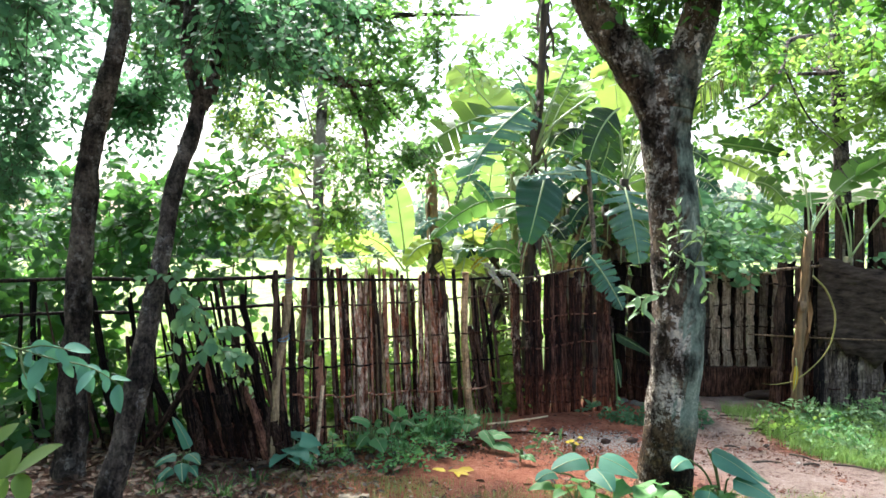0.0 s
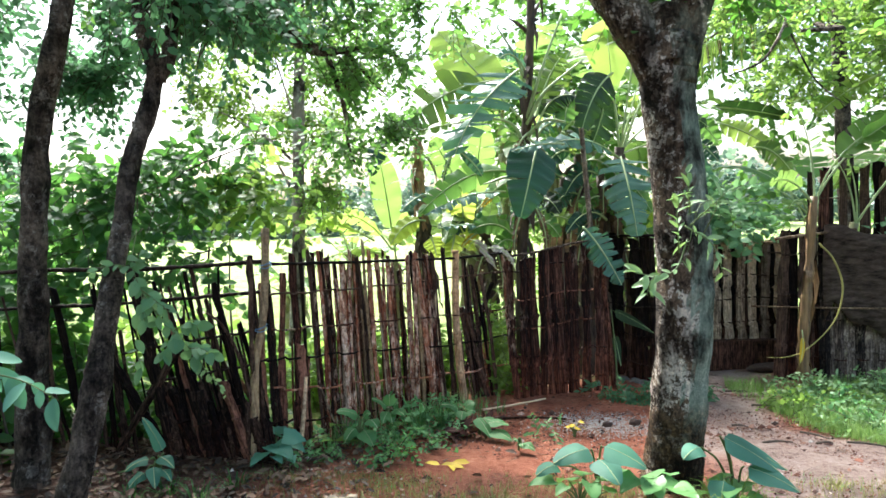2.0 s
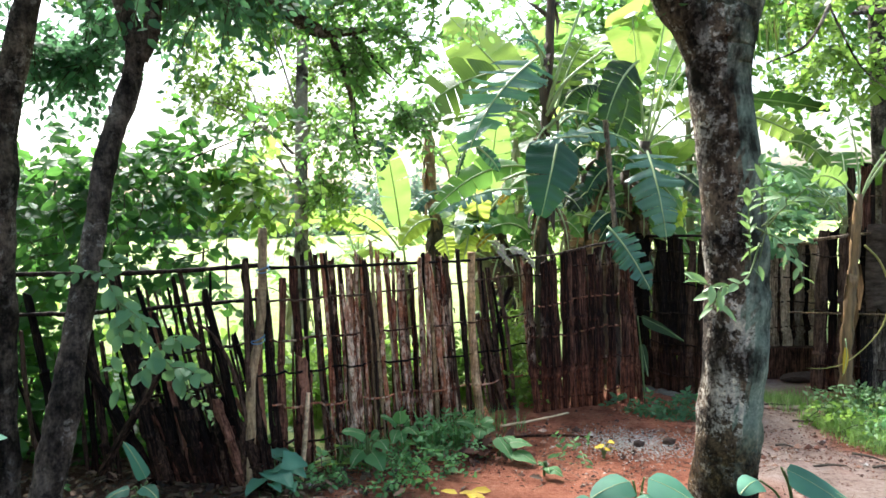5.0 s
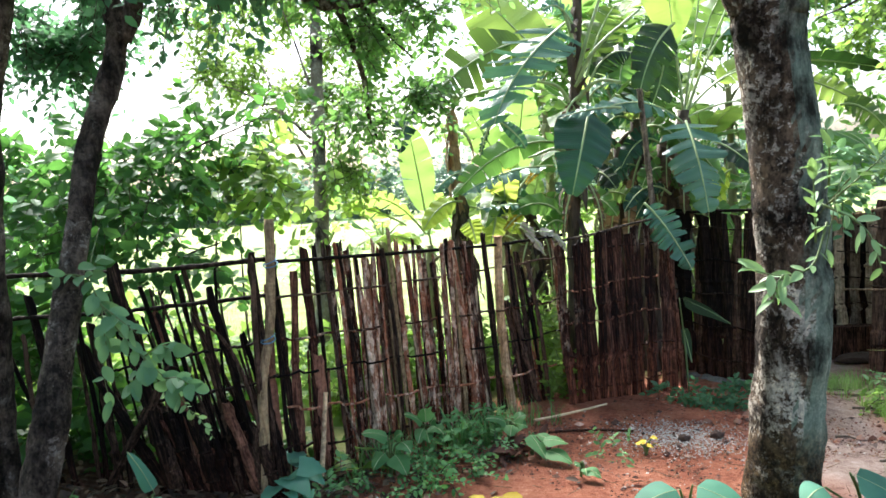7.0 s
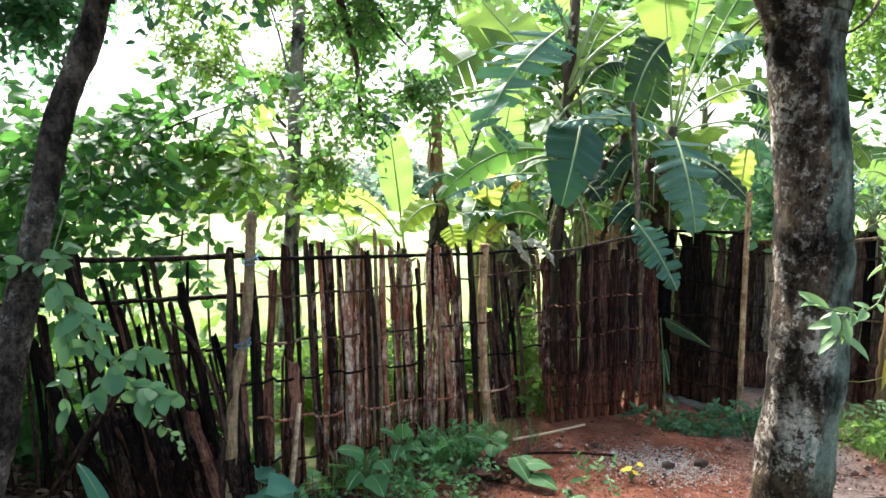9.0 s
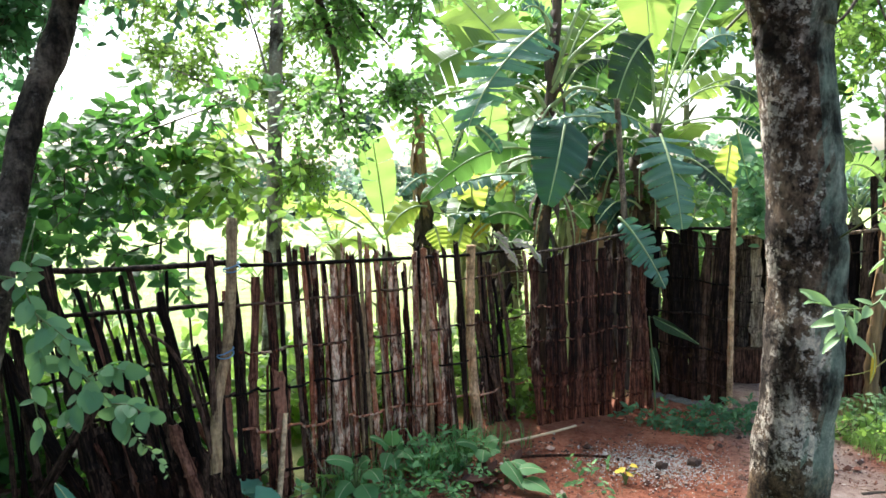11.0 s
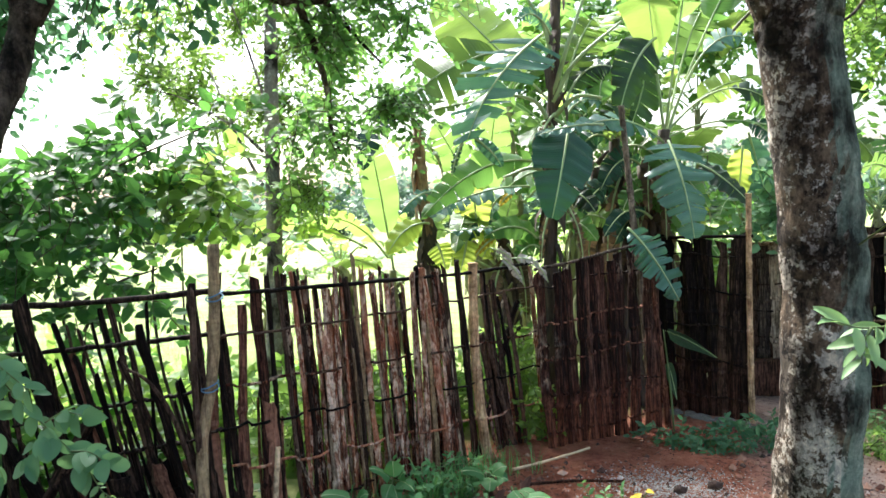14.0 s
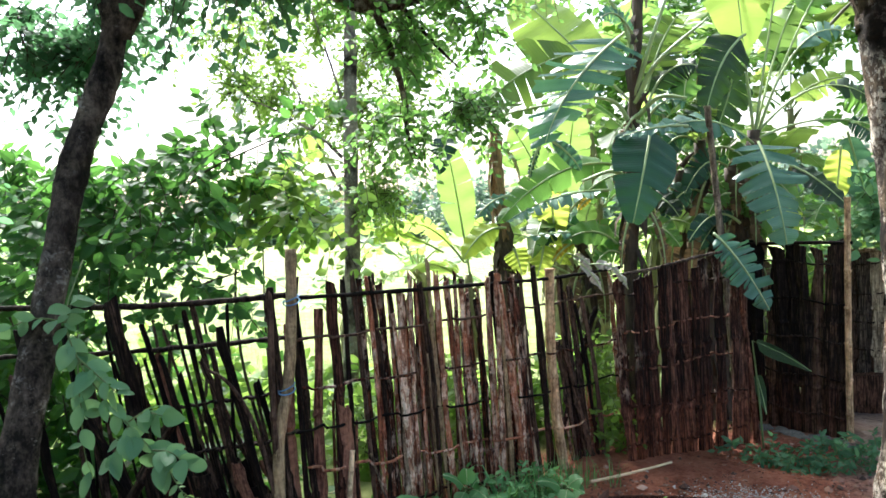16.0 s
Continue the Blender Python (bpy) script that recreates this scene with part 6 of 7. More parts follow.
for k, (x, y, h, w) in enumerate(((0.5, 6.75, 1.35, 0.045), (1.25, 6.95, 1.75, 0.05), (1.42, 6.8, 1.55, 0.05), (1.36, 6.78, 1.95, 0.055), (1.56, 6.75, 1.75, 0.06), (1.68, 6.9, 1.3, 0.06))):
    banana((x, y, gz(x, y)), "old banana stem hung with withered dark leaves", [(x, y, gz(x, y) - 0.1), (x + 0.02, y, h * 0.5), (x - 0.02, y, h)], [w * 1.2, w, w * 0.7],
           [((x, y, h * 0.97), (x - 0.4, y - 0.25, h * 0.9), (0, 0, 0.3), 0.22, FRONT, BLADE_DARK, 2), ((x, y, h * 0.95), (x + 0.35, y - 0.3, h * 0.8), (0, 0, 0.3), 0.2, FRONT, BLADE_MID, 2),
            ((x, y - 0.05, h * 0.9), (x + 0.1, y - 0.16, h * 0.5), (0.08, -0.05, 0.1), 0.13, FRONT, BLADE_DRY, 3), ((x, y - 0.05, h * 0.85), (x - 0.14, y - 0.15, h * 0.45), (-0.08, -0.05, 0.1), 0.12, FRONT, BLADE_DRY, 3)], STEM_DRY, 340 + k)

# the loop of dried yellow stalk on the orange-stemmed plant
loop = thing("dry_stalk", (3.0, 6.0, 0.0), "yellow dried leaf stalk bent in a loop against the stem", "stalk")
limb(loop, "stalk", [(3.12, 6.0, 1.12), (3.24, 6.0, 0.98), (3.31, 6.0, 0.75), (3.24, 6.0, 0.48), (3.02, 6.0, 0.26), (2.84, 6.0, 0.2), (2.7, 6.02, 0.2)], [0.009, 0.008, 0.008, 0.006, 0.004, 0.002, 0.0015], STALK, 7, 7, 0.08, 401)
strip = thing("dry_leaf_strip", (2.97, 6.0, 0.2), "yellow dried leaf strip hanging against the banana stem", "leaf")
banana_leaf(strip, (2.98, 6.0, 0.42), (2.95, 5.98, 0.14), (0.02, -0.03, 0), 0.05, (0.4, -1, 0.2), LEAF_YELLOW, 0, 411, rib=0.004, stations=10)
for k, (a, b) in enumerate((((3.75, 6.1, 0.75), (4.15, 6.0, 0.3)), ((3.72, 6.05, 0.1), (3.85, 6.08, 0.52)))):
    st = thing("stick", a, "thin pale cane leaning on the dark stakes", "stick")
    culm(st, a, b, 0.008, CANE_PALE, "cane", 0.2, 0.02, 412 + k)
st = thing("stick", (2.95, 6.35, 0.5), "thin whitish cane tied across the stakes", "stick")
culm(st, (2.75, 6.42, 0.56), (4.4, 6.12, 0.53), 0.008, CANE_PALE, "cane", 0.3, 0.01, 415)
pole = thing("bamboo_pole", (1.44, 6.42, -0.1), "brown bamboo prop standing among the banana leaves", "pole")
culm(pole, (1.46, 6.42, -0.15), (1.3, 6.4, 2.15), 0.026, CANE_STAKE, "cane", 0.3, 0.012, 402)

# ---- garden and distance behind ----


def hedge(at, label, blobs, mat, leaf, seed, twig=0.5, per=9):
    t = thing("bush", at, label, "bush", kind="stuff")
    foliage(t, blobs, mat, leaf, per, twig, 0.25, (SMALL_V, SMALL_F), seed, ("leaves", "twig_mass"))


hedge((3.0, 11.0, -0.2), "tall pale green garden bushes behind the banana plants",
      [((1.6, 11, 3.0), (1.2, 0.9, 1.0), 230), ((3.6, 11, 0.9), (1.2, 0.9, 0.9), 110), ((5.6, 10.5, 2.6), (1.6, 1.2, 2.2), 200), ((7.5, 9.5, 2.4), (1.5, 1.5, 2.6), 300), ((2.2, 12, 4.2), (1.6, 1.0, 1.2), 300), ((4.8, 11, 4.8), (2.0, 1.0, 1.2), 380), ((3.2, 9.4, 3.6), (1.2, 0.6, 0.6), 90)], LEAF_MID, 0.15, 501)
hedge((-0.5, 10.5, -0.2), "low sunlit bushes behind the fence",
      [((1.9, 10.4, 0.8), (0.7, 0.6, 0.8), 120), ((2.9, 8.1, 0.6), (0.6, 0.3, 0.6), 120)], LEAF_LIGHT, 0.12, 502)
hedge((-5.0, 8.0, -0.1), "green bushes at the edge of the field",
      [((-5.6, 8.2, 0.8), (1.0, 0.9, 0.9), 200), ((-7.0, 9.0, 1.4), (1.5, 1.2, 1.6), 260), ((-4.4, 6.4, 0.6), (0.6, 0.6, 0.6), 100)], LEAF_MID, 0.11, 503)
hedge((-2.5, 7.0, 0.0), "rank green growth along the back of the fence",
      [((-0.6, 6.6, 0.15), (0.6, 0.4, 0.2), 70), ((0.4, 6.7, 0.3), (0.4, 0.3, 0.3), 60), ((-1.6, 7.0, 0.15), (0.8, 0.4, 0.2), 70)], LEAF_LIGHT, 0.09, 504, 0.25)


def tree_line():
    t = thing("tree_line", (-12, 46, -0.8), "line of trees beyond the field, coloured bluish for haze", "trees", kind="stuff")
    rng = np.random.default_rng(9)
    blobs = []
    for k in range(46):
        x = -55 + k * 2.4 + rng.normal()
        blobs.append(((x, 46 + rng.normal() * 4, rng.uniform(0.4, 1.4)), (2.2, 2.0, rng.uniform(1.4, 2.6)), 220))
    foliage(t, blobs, LEAF_FAR_HAZE, 0.42, 7, 1.0, 0.2, (SMALL_V, SMALL_F), 505, ("leaves", "twig_mass"))


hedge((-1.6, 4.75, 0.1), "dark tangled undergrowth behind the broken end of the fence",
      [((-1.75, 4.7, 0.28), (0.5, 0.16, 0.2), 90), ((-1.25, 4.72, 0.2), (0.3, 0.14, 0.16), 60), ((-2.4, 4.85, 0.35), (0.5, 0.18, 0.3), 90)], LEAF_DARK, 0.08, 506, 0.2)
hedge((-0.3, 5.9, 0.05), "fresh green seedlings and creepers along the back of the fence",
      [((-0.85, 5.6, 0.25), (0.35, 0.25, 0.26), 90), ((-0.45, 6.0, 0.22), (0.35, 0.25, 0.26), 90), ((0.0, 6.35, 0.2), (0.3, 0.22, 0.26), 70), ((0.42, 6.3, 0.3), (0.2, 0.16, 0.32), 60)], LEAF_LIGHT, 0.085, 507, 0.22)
tree_line()

# ---- growth before the fence ----
shrub((3.9, 6.55, 0.0), "green creeper spilling over the dark netting",
      [((4.4, 6.3, 1.3), (0.3, 0.2, 0.12), 20), ((2.85, 7.0, 1.3), (0.3, 0.2, 0.2), 30), ((2.6, 7.1, 1.25), (0.15, 0.2, 0.12), 9), ((2.75, 7.1, 1.55), (0.25, 0.2, 0.1), 12)], LEAF_VINE, 0.1, 77,
      [[(3.9, 6.6, -0.1), (3.9, 6.6, 0.7), (3.8, 6.45, 1.3)], [(3.1, 7.4, -0.1), (3.0, 7.3, 0.7), (2.9, 7.1, 1.25)]])
# dark leaf colour carries the shade at the foot of the trees
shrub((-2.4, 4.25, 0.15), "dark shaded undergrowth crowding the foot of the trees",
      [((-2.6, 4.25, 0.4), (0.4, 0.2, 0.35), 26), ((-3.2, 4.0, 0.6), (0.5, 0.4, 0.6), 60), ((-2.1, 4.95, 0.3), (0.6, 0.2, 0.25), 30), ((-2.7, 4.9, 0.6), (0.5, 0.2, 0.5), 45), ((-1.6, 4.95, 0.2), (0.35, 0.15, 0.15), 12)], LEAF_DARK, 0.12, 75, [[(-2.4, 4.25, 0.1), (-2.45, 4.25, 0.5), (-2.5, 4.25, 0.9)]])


def pointed_leaf(g, centre, size, yaw, tilt, seed):
    """A pointed oval blade with a sunk midrib and a waved, uneven rim."""
    rng = np.random.default_rng(seed)
    m = Matrix.Translation(centre) @ pose(0, 0, 0, 0, 0, yaw) @ pose(0, 0, 0, rng.normal() * 14, tilt, 0)
    n, wide, bend = 9, rng.uniform(0.72, 0.95), rng.uniform(0.1, 0.4)
    rows = []
    for k in range(n + 1):
        u = k / n
        half = 0.5 * wide * math.sin(math.pi * u ** 0.5) ** 0.75 * (1 - 0.2 * u) if 0 < k < n else 0.0
        for q in (-1, -0.5, 0, 0.5, 1):
            y = half * q * rng.uniform(0.9, 1.08)
            z = 0.22 * abs(y) - bend * (u - 0.3) ** 2 + 0.02 * math.sin(5 * u + 3 * q + seed)
            rows.append(m @ Vector(((u - 0.2 - (0.16 * abs(q) if 0 < k < 4 else 0.0) * (4 - k) / 3) * size, y * size, z * size)))
    g.add(rows, [(5 * k + q, 5 * k + q + 1, 5 * k + q + 6, 5 * k + q + 5) for k in range(n) for q in range(4)])


def taro(at, count, reach, size, seed, mat=None, label="low plant with broad blue-green pointed leaves"):
    x, y, z = at
    rng = np.random.default_rng(seed)
    t = thing("taro_plant", at, label, "plant", "taro plants")
    for k in range(count):
        a = 2 * math.pi * (k + rng.random() * 0.8) / count
        d = reach * rng.uniform(0.35, 1.0)
        dx, dy, dz = d * math.cos(a), d * math.sin(a) * 0.8, rng.uniform(0.3, 1.0) * reach * 0.95 + 0.03
        c = (x + dx, y + dy, z + dz)
        g = Geo()
        pointed_leaf(g, c, size * rng.uniform(0.55, 1.2), math.degrees(a) + rng.normal() * 40, rng.uniform(-6, 20), seed * 17 + k)
        leaf = part("leaf", g, mat or LEAF_TEAL, t)
        st = Geo()
        tube(st, smooth_path([(x, y, z - 0.02), (x + dx * 0.3, y + dy * 0.3, z + dz * 0.6), c], 5), np.linspace(0.006, 0.003, 11), 6)
        part("stalk", st, TWIG_GREEN, leaf)


def big_taro(at, label, leaves, seed, mat=None):
    """A taro plant with few broad blades, each from the stalk's end to its tip."""
    t = thing("taro_plant", at, label, "plant", "taro plants")
    root = np.array(at)
    for k, (base, tip, width) in enumerate(leaves):
        leaf = banana_leaf(t, base, tip, (0, 0, 0.03), width, (0.05, -0.3, 1.0), mat or LEAF_TEAL, 0, seed + k, 7, 0.03, 0.0007, "", 14, True)
        st = Geo()
        b = np.array(base)
        tube(st, smooth_path([root - (0, 0, 0.02), root * 0.5 + b * 0.5 + (0, 0, 0.06), b], 5), np.linspace(0.007, 0.004, 11), 6)
        part("stalk", st, TWIG_GREEN, leaf)


big_taro((0.82, 3.72, gz(0.82, 3.72)), "low plant with broad blue-green leaves held flat", [((0.78, 3.65, 0.36), (0.58, 3.55, 0.33), 0.16), ((0.83, 3.66, 0.37), (1.02, 3.55, 0.29), 0.18), ((0.8, 3.6, 0.33), (0.86, 3.42, 0.27), 0.15), ((0.62, 3.66, 0.28), (0.5, 3.56, 0.27), 0.1)], 1)
big_taro((1.5, 3.7, gz(1.5, 3.7)), "low plant with broad blue-green leaves bending over", [((1.38, 3.6, 0.42), (1.62, 3.5, 0.27), 0.18), ((1.42, 3.66, 0.38), (1.7, 3.6, 0.24), 0.15), ((1.46, 3.52, 0.3), (1.66, 3.4, 0.22), 0.16), ((1.3, 3.62, 0.36), (1.19, 3.55, 0.33), 0.12), ((1.36, 3.5, 0.25), (1.3, 3.4, 0.13), 0.13)], 11)
taro((1.06, 3.6, gz(1.06, 3.6)), 11, 0.16, 0.16, 2, LEAF_WEED, "low plant with pointed light green leaves by the trunk")
taro((0.7, 3.55, gz(0.7, 3.55)), 9, 0.15, 0.12, 12, LEAF_WEED, "low plant with pointed light green leaves by the trunk")
taro((1.42, 3.5, gz(1.42, 3.5)), 8, 0.14, 0.12, 10, LEAF_WEED, "low plant with pointed light green leaves by the trunk")
big_taro((-0.45, 4.45, gz(-0.45, 4.45)), "leafy weed with broad veined green leaves before the fence", [((-0.44, 4.45, 0.31), (-0.57, 4.4, 0.36), 0.11), ((-0.39, 4.45, 0.29), (-0.33, 4.38, 0.26), 0.1), ((-0.42, 4.42, 0.24), (-0.35, 4.32, 0.17), 0.12), ((-0.46, 4.42, 0.25), (-0.52, 4.35, 0.19), 0.1), ((-0.43, 4.5, 0.28), (-0.38, 4.5, 0.31), 0.09)], 31, LEAF_HERB)
big_taro((-0.32, 4.82, gz(-0.32, 4.82)), "upright weed with a whorl of pointed green leaves", [((-0.29, 4.8, 0.25), (-0.29, 4.8, 0.34), 0.09), ((-0.3, 4.8, 0.25), (-0.4, 4.75, 0.33), 0.09), ((-0.27, 4.8, 0.24), (-0.19, 4.72, 0.22), 0.1), ((-0.3, 4.8, 0.23), (-0.33, 4.7, 0.18), 0.09), ((-0.27, 4.8, 0.24), (-0.23, 4.8, 0.28), 0.08), ((-0.29, 4.78, 0.22), (-0.27, 4.7, 0.18), 0.08)], 41, LEAF_HERB)
big_taro((0.16, 4.97, gz(0.16, 4.97)), "low plant with overlapping broad green leaves by the stick", [((0.16, 4.95, 0.18), (0.04, 4.9, 0.23), 0.1), ((0.19, 4.95, 0.18), (0.27, 4.95, 0.22), 0.11), ((0.19, 4.95, 0.17), (0.17, 4.85, 0.14), 0.12), ((0.21, 4.92, 0.17), (0.27, 4.9, 0.17), 0.1)], 51, LEAF_HERB)
big_taro((0.28, 4.78, gz(0.28, 4.78)), "sprawling plant with long green leaves trailing over the soil", [((0.27, 4.75, 0.19), (0.35, 4.62, 0.09), 0.1), ((0.33, 4.7, 0.16), (0.47, 4.68, 0.15), 0.09), ((0.35, 4.68, 0.12), (0.48, 4.58, 0.08), 0.11), ((0.3, 4.78, 0.17), (0.4, 4.7, 0.14), 0.09)], 61, LEAF_HERB)
big_taro((0.5, 4.44, gz(0.5, 4.44)), "small weed with pointed leaves on bare soil", [((0.51, 4.42, 0.12), (0.59, 4.35, 0.1), 0.08), ((0.51, 4.42, 0.12), (0.47, 4.4, 0.15), 0.06), ((0.52, 4.42, 0.12), (0.52, 4.36, 0.11), 0.06)], 71, LEAF_HERB)
taro((-0.6, 4.42, gz(-0.6, 4.42)), 6, 0.12, 0.12, 11, LEAF_LIGHT, "yellow-green seedling before the bamboo fence")
taro((-0.88, 4.2, gz(-0.88, 4.2)), 7, 0.13, 0.17, 6)
big_taro((-1.4, 3.85, gz(-1.4, 3.85)), "small plant with one tall upright leaf under the trees", [((-1.38, 3.87, 0.33), (-1.47, 3.85, 0.53), 0.075), ((-1.42, 3.8, 0.33), (-1.53, 3.74, 0.29), 0.08), ((-1.38, 3.8, 0.34), (-1.28, 3.74, 0.3), 0.08), ((-1.4, 3.78, 0.3), (-1.36, 3.69, 0.22), 0.08), ((-1.44, 3.78, 0.27), (-1.51, 3.7, 0.2), 0.08), ((-1.36, 3.78, 0.28), (-1.29, 3.72, 0.24), 0.06)], 21)
taro((-0.85, 4.12, gz(-0.85, 4.12)), 5, 0.09, 0.08, 13)

# darkest blade colour stands in for the shade at the gate
big_taro((1.5, 6.1, gz(1.5, 6.1)), "broad-leaved plant coloured dark for the shade of the gate", [((1.48, 6.2, 0.61), (1.82, 6.15, 0.41), 0.2), ((1.5, 6.2, 0.4), (1.54, 6.15, 0.14), 0.09)], 81, BLADE_SHADED)

for k, (x, y, rx, ry, n) in enumerate(((-0.24, 4.22, 0.14, 0.1, 34), (-0.1, 4.5, 0.2, 0.14, 30), (0.05, 4.75, 0.16, 0.1, 18), (-0.6, 4.3, 0.16, 0.1, 24), (-0.2, 4.65, 0.14, 0.1, 18), (-0.75, 4.2, 0.1, 0.08, 14))):
    hedge((x, y, gz(x, y)), "carpet of small-leaved creeping herbs before the fence", [((x, y, gz(x, y) + 0.05), (rx, ry, 0.045), n)], LEAF_HERB if k else LEAF_WEED, 0.036, 610 + k, 0.09, 7)

weed = dict(tmpl=(OVATE_V, OVATE_F), category="weeds", droop=0.1, stem_mat=TWIG_GREEN)
for k, (blobs, leaf) in enumerate((([((-0.38, 4.5, 0.14), (0.16, 0.12, 0.08), 14), ((-0.15, 4.85, 0.15), (0.16, 0.1, 0.1), 20)], 0.06),
                                   ([((0.02, 5.0, 0.14), (0.16, 0.1, 0.1), 22), ((-0.15, 4.45, 0.12), (0.16, 0.12, 0.05), 12)], 0.055),
                                   ([((1.4, 5.8, 0.02), (0.2, 0.1, 0.06), 30), ((1.72, 5.72, 0.02), (0.28, 0.12, 0.08), 60), ((2.02, 5.75, 0.0), (0.18, 0.1, 0.08), 34)], 0.06),
                                   ([((-1.8, 4.0, 0.16), (0.25, 0.2, 0.07), 14), ((-2.6, 3.7, 0.2), (0.5, 0.35, 0.12), 36)], 0.07),
                                   ([((0.5, 5.9, 0.2), (0.14, 0.12, 0.25), 36), ((0.5, 6.25, 0.4), (0.15, 0.15, 0.4), 50)], 0.06),
                                   ([((-0.72, 4.36, 0.12), (0.16, 0.12, 0.06), 16), ((0.75, 4.75, 0.06), (0.12, 0.1, 0.05), 10)], 0.05))):
    (cx, cy, cz) = blobs[0][0]
    shrub((cx, cy, gz(cx, cy)), "low green weeds growing along the foot of the fence", blobs, (LEAF_HERB, LEAF_HERB, LEAF_COOL, LEAF_WEED, LEAF_LIGHT, LEAF_HERB)[k], leaf * 0.85, 600 + k, per=7, twig=0.12, **weed)


def sprig(at, label, pts, r, count, leaf, mat, seed, spread_=0.9, droop=0.3, slim=False, face=(0, -0.5, 1.0), broad=1.0):
    """One thin shoot with separate leaves in two ranks."""
    rng = np.random.default_rng(seed)
    t = thing("sprig", at, label, "twig")
    for k, line in enumerate(pts):
        path = smooth_path(line, 8)
        g = Geo()
        tube(g, path, np.linspace(r, r * 0.35, len(path)), 6)
        part("stem", g, TWIG_GREEN, t)
        n = count[k]
        for i in range(n):
            s = 0.18 + 0.82 * (i + 0.5) / n
            p = path[min(len(path) - 2, int(s * (len(path) - 1)))]
            d = unit(path[min(len(path) - 1, int(s * (len(path) - 1)) + 1)] - p)
            sd = unit(np.cross(d, (0.1, -0.4, 1.0))) * (1 if i % 2 else -1)
            ax = d * 0.7 + sd * spread_ + rng.normal(size=3) * 0.45 + np.array((0, 0, -droop))
            nm = np.array(face) + rng.normal(size=3) * 0.35
            v, f = leaves_at(p[None], ax[None], nm[None], np.array([leaf * rng.uniform(0.55, 1.25)]), (FINE_V * np.array((1, (0.68 if slim else broad) * rng.uniform(0.9, 1.3), rng.uniform(0.6, 1.6))), FINE_F))
            ob = part("leaf", array_mesh("leaf", v, f, mat, True), mat, t)


sprig((1.45, 3.85, 1.6), "pale green leafy shoot growing out from the trunk",
      [[(1.4, 3.86, 1.35), (1.28, 3.35, 1.52), (1.1, 3.06, 1.52), (1.02, 3.0, 1.3)], [(1.04, 3.02, 1.4), (0.98, 2.98, 1.29), (0.89, 2.97, 1.27), (0.79, 2.96, 1.3)], [(1.06, 3.05, 1.5), (1.04, 3.0, 1.58), (1.03, 3.0, 1.66)],
       [(1.04, 3.05, 1.45), (1.12, 2.98, 1.38), (1.15, 2.95, 1.26)], [(0.9, 2.97, 1.27), (0.87, 2.95, 1.24), (0.86, 2.94, 1.2)], [(1.06, 3.05, 1.45), (1.12, 3.0, 1.52), (1.18, 2.98, 1.58)], [(1.0, 3.0, 1.35), (0.99, 2.98, 1.46), (0.98, 2.97, 1.58)]], 0.0038, [11, 12, 8, 10, 6, 8, 12], 0.07, LEAF_PALE, 701, 0.9, 0.08, slim=True)
sprig((-1.7, 2.25, 1.1), "glossy leafy twig reaching in from the side",
      [[(-1.75, 2.3, 1.3), (-1.4, 2.25, 1.22), (-1.2, 2.22, 1.17), (-1.05, 2.2, 1.14), (-0.95, 2.2, 1.08)], [(-1.3, 2.24, 1.19), (-1.2, 2.2, 1.21), (-1.1, 2.18, 1.2)], [(-1.3, 2.24, 1.19), (-1.26, 2.2, 1.12), (-1.22, 2.18, 1.08)]], 0.004, [18, 5, 4], 0.088, LEAF_TEAL, 702, 0.8, 0.75, face=(0, -0.9, 0.7))
sprig((-1.35, 2.0, 0.2), "bright green young plant at the trees' foot",
      [[(-1.4, 2.0, 0.2), (-1.36, 2.0, 0.65), (-1.24, 2.0, 0.98)], [(-1.36, 2.0, 0.6), (-1.22, 2.0, 0.84), (-1.14, 2.0, 0.88)], [(-1.36, 2.0, 0.5), (-1.24, 2.0, 0.7), (-1.14, 2.0, 0.72)]], 0.006, [7, 6, 6], 0.13, LEAF_LIGHT, 703)
sprig((-1.4, 3.6, 1.5), "drooping pale-leaved vine hanging beside the leaning trunk",
      [[(-1.28, 3.5, 1.5), (-1.24, 3.34, 1.36), (-1.19, 3.3, 1.25), (-1.14, 3.3, 1.16), (-1.06, 3.3, 1.06), (-1.0, 3.3, 0.99), (-0.96, 3.3, 0.93)], [(-1.24, 3.34, 1.34), (-1.3, 3.3, 1.36), (-1.4, 3.28, 1.33)], [(-1.24, 3.34, 1.34), (-1.2, 3.3, 1.38), (-1.17, 3.28, 1.42)],
       [(-1.19, 3.3, 1.25), (-1.12, 3.28, 1.2), (-1.06, 3.27, 1.15)], [(-1.06, 3.3, 1.07), (-1.0, 3.28, 1.1), (-0.94, 3.27, 1.09)], [(-1.06, 3.3, 1.06), (-1.09, 3.28, 1.0), (-1.1, 3.27, 0.95)], [(-1.0, 3.3, 0.99), (-0.94, 3.28, 0.99), (-0.89, 3.27, 0.96)], [(-1.19, 3.3, 1.24), (-1.18, 3.28, 1.16), (-1.17, 3.27, 1.1)],
       [(-1.2, 3.36, 1.24), (-1.27, 3.42, 1.08), (-1.29, 3.44, 0.95), (-1.27, 3.44, 0.86)]], 0.003, [26, 8, 7, 9, 9, 6, 9, 7, 6], 0.066, LEAF_VINE, 704, 0.9, 0.35, face=(0, -1.0, 0.6), broad=1.12)
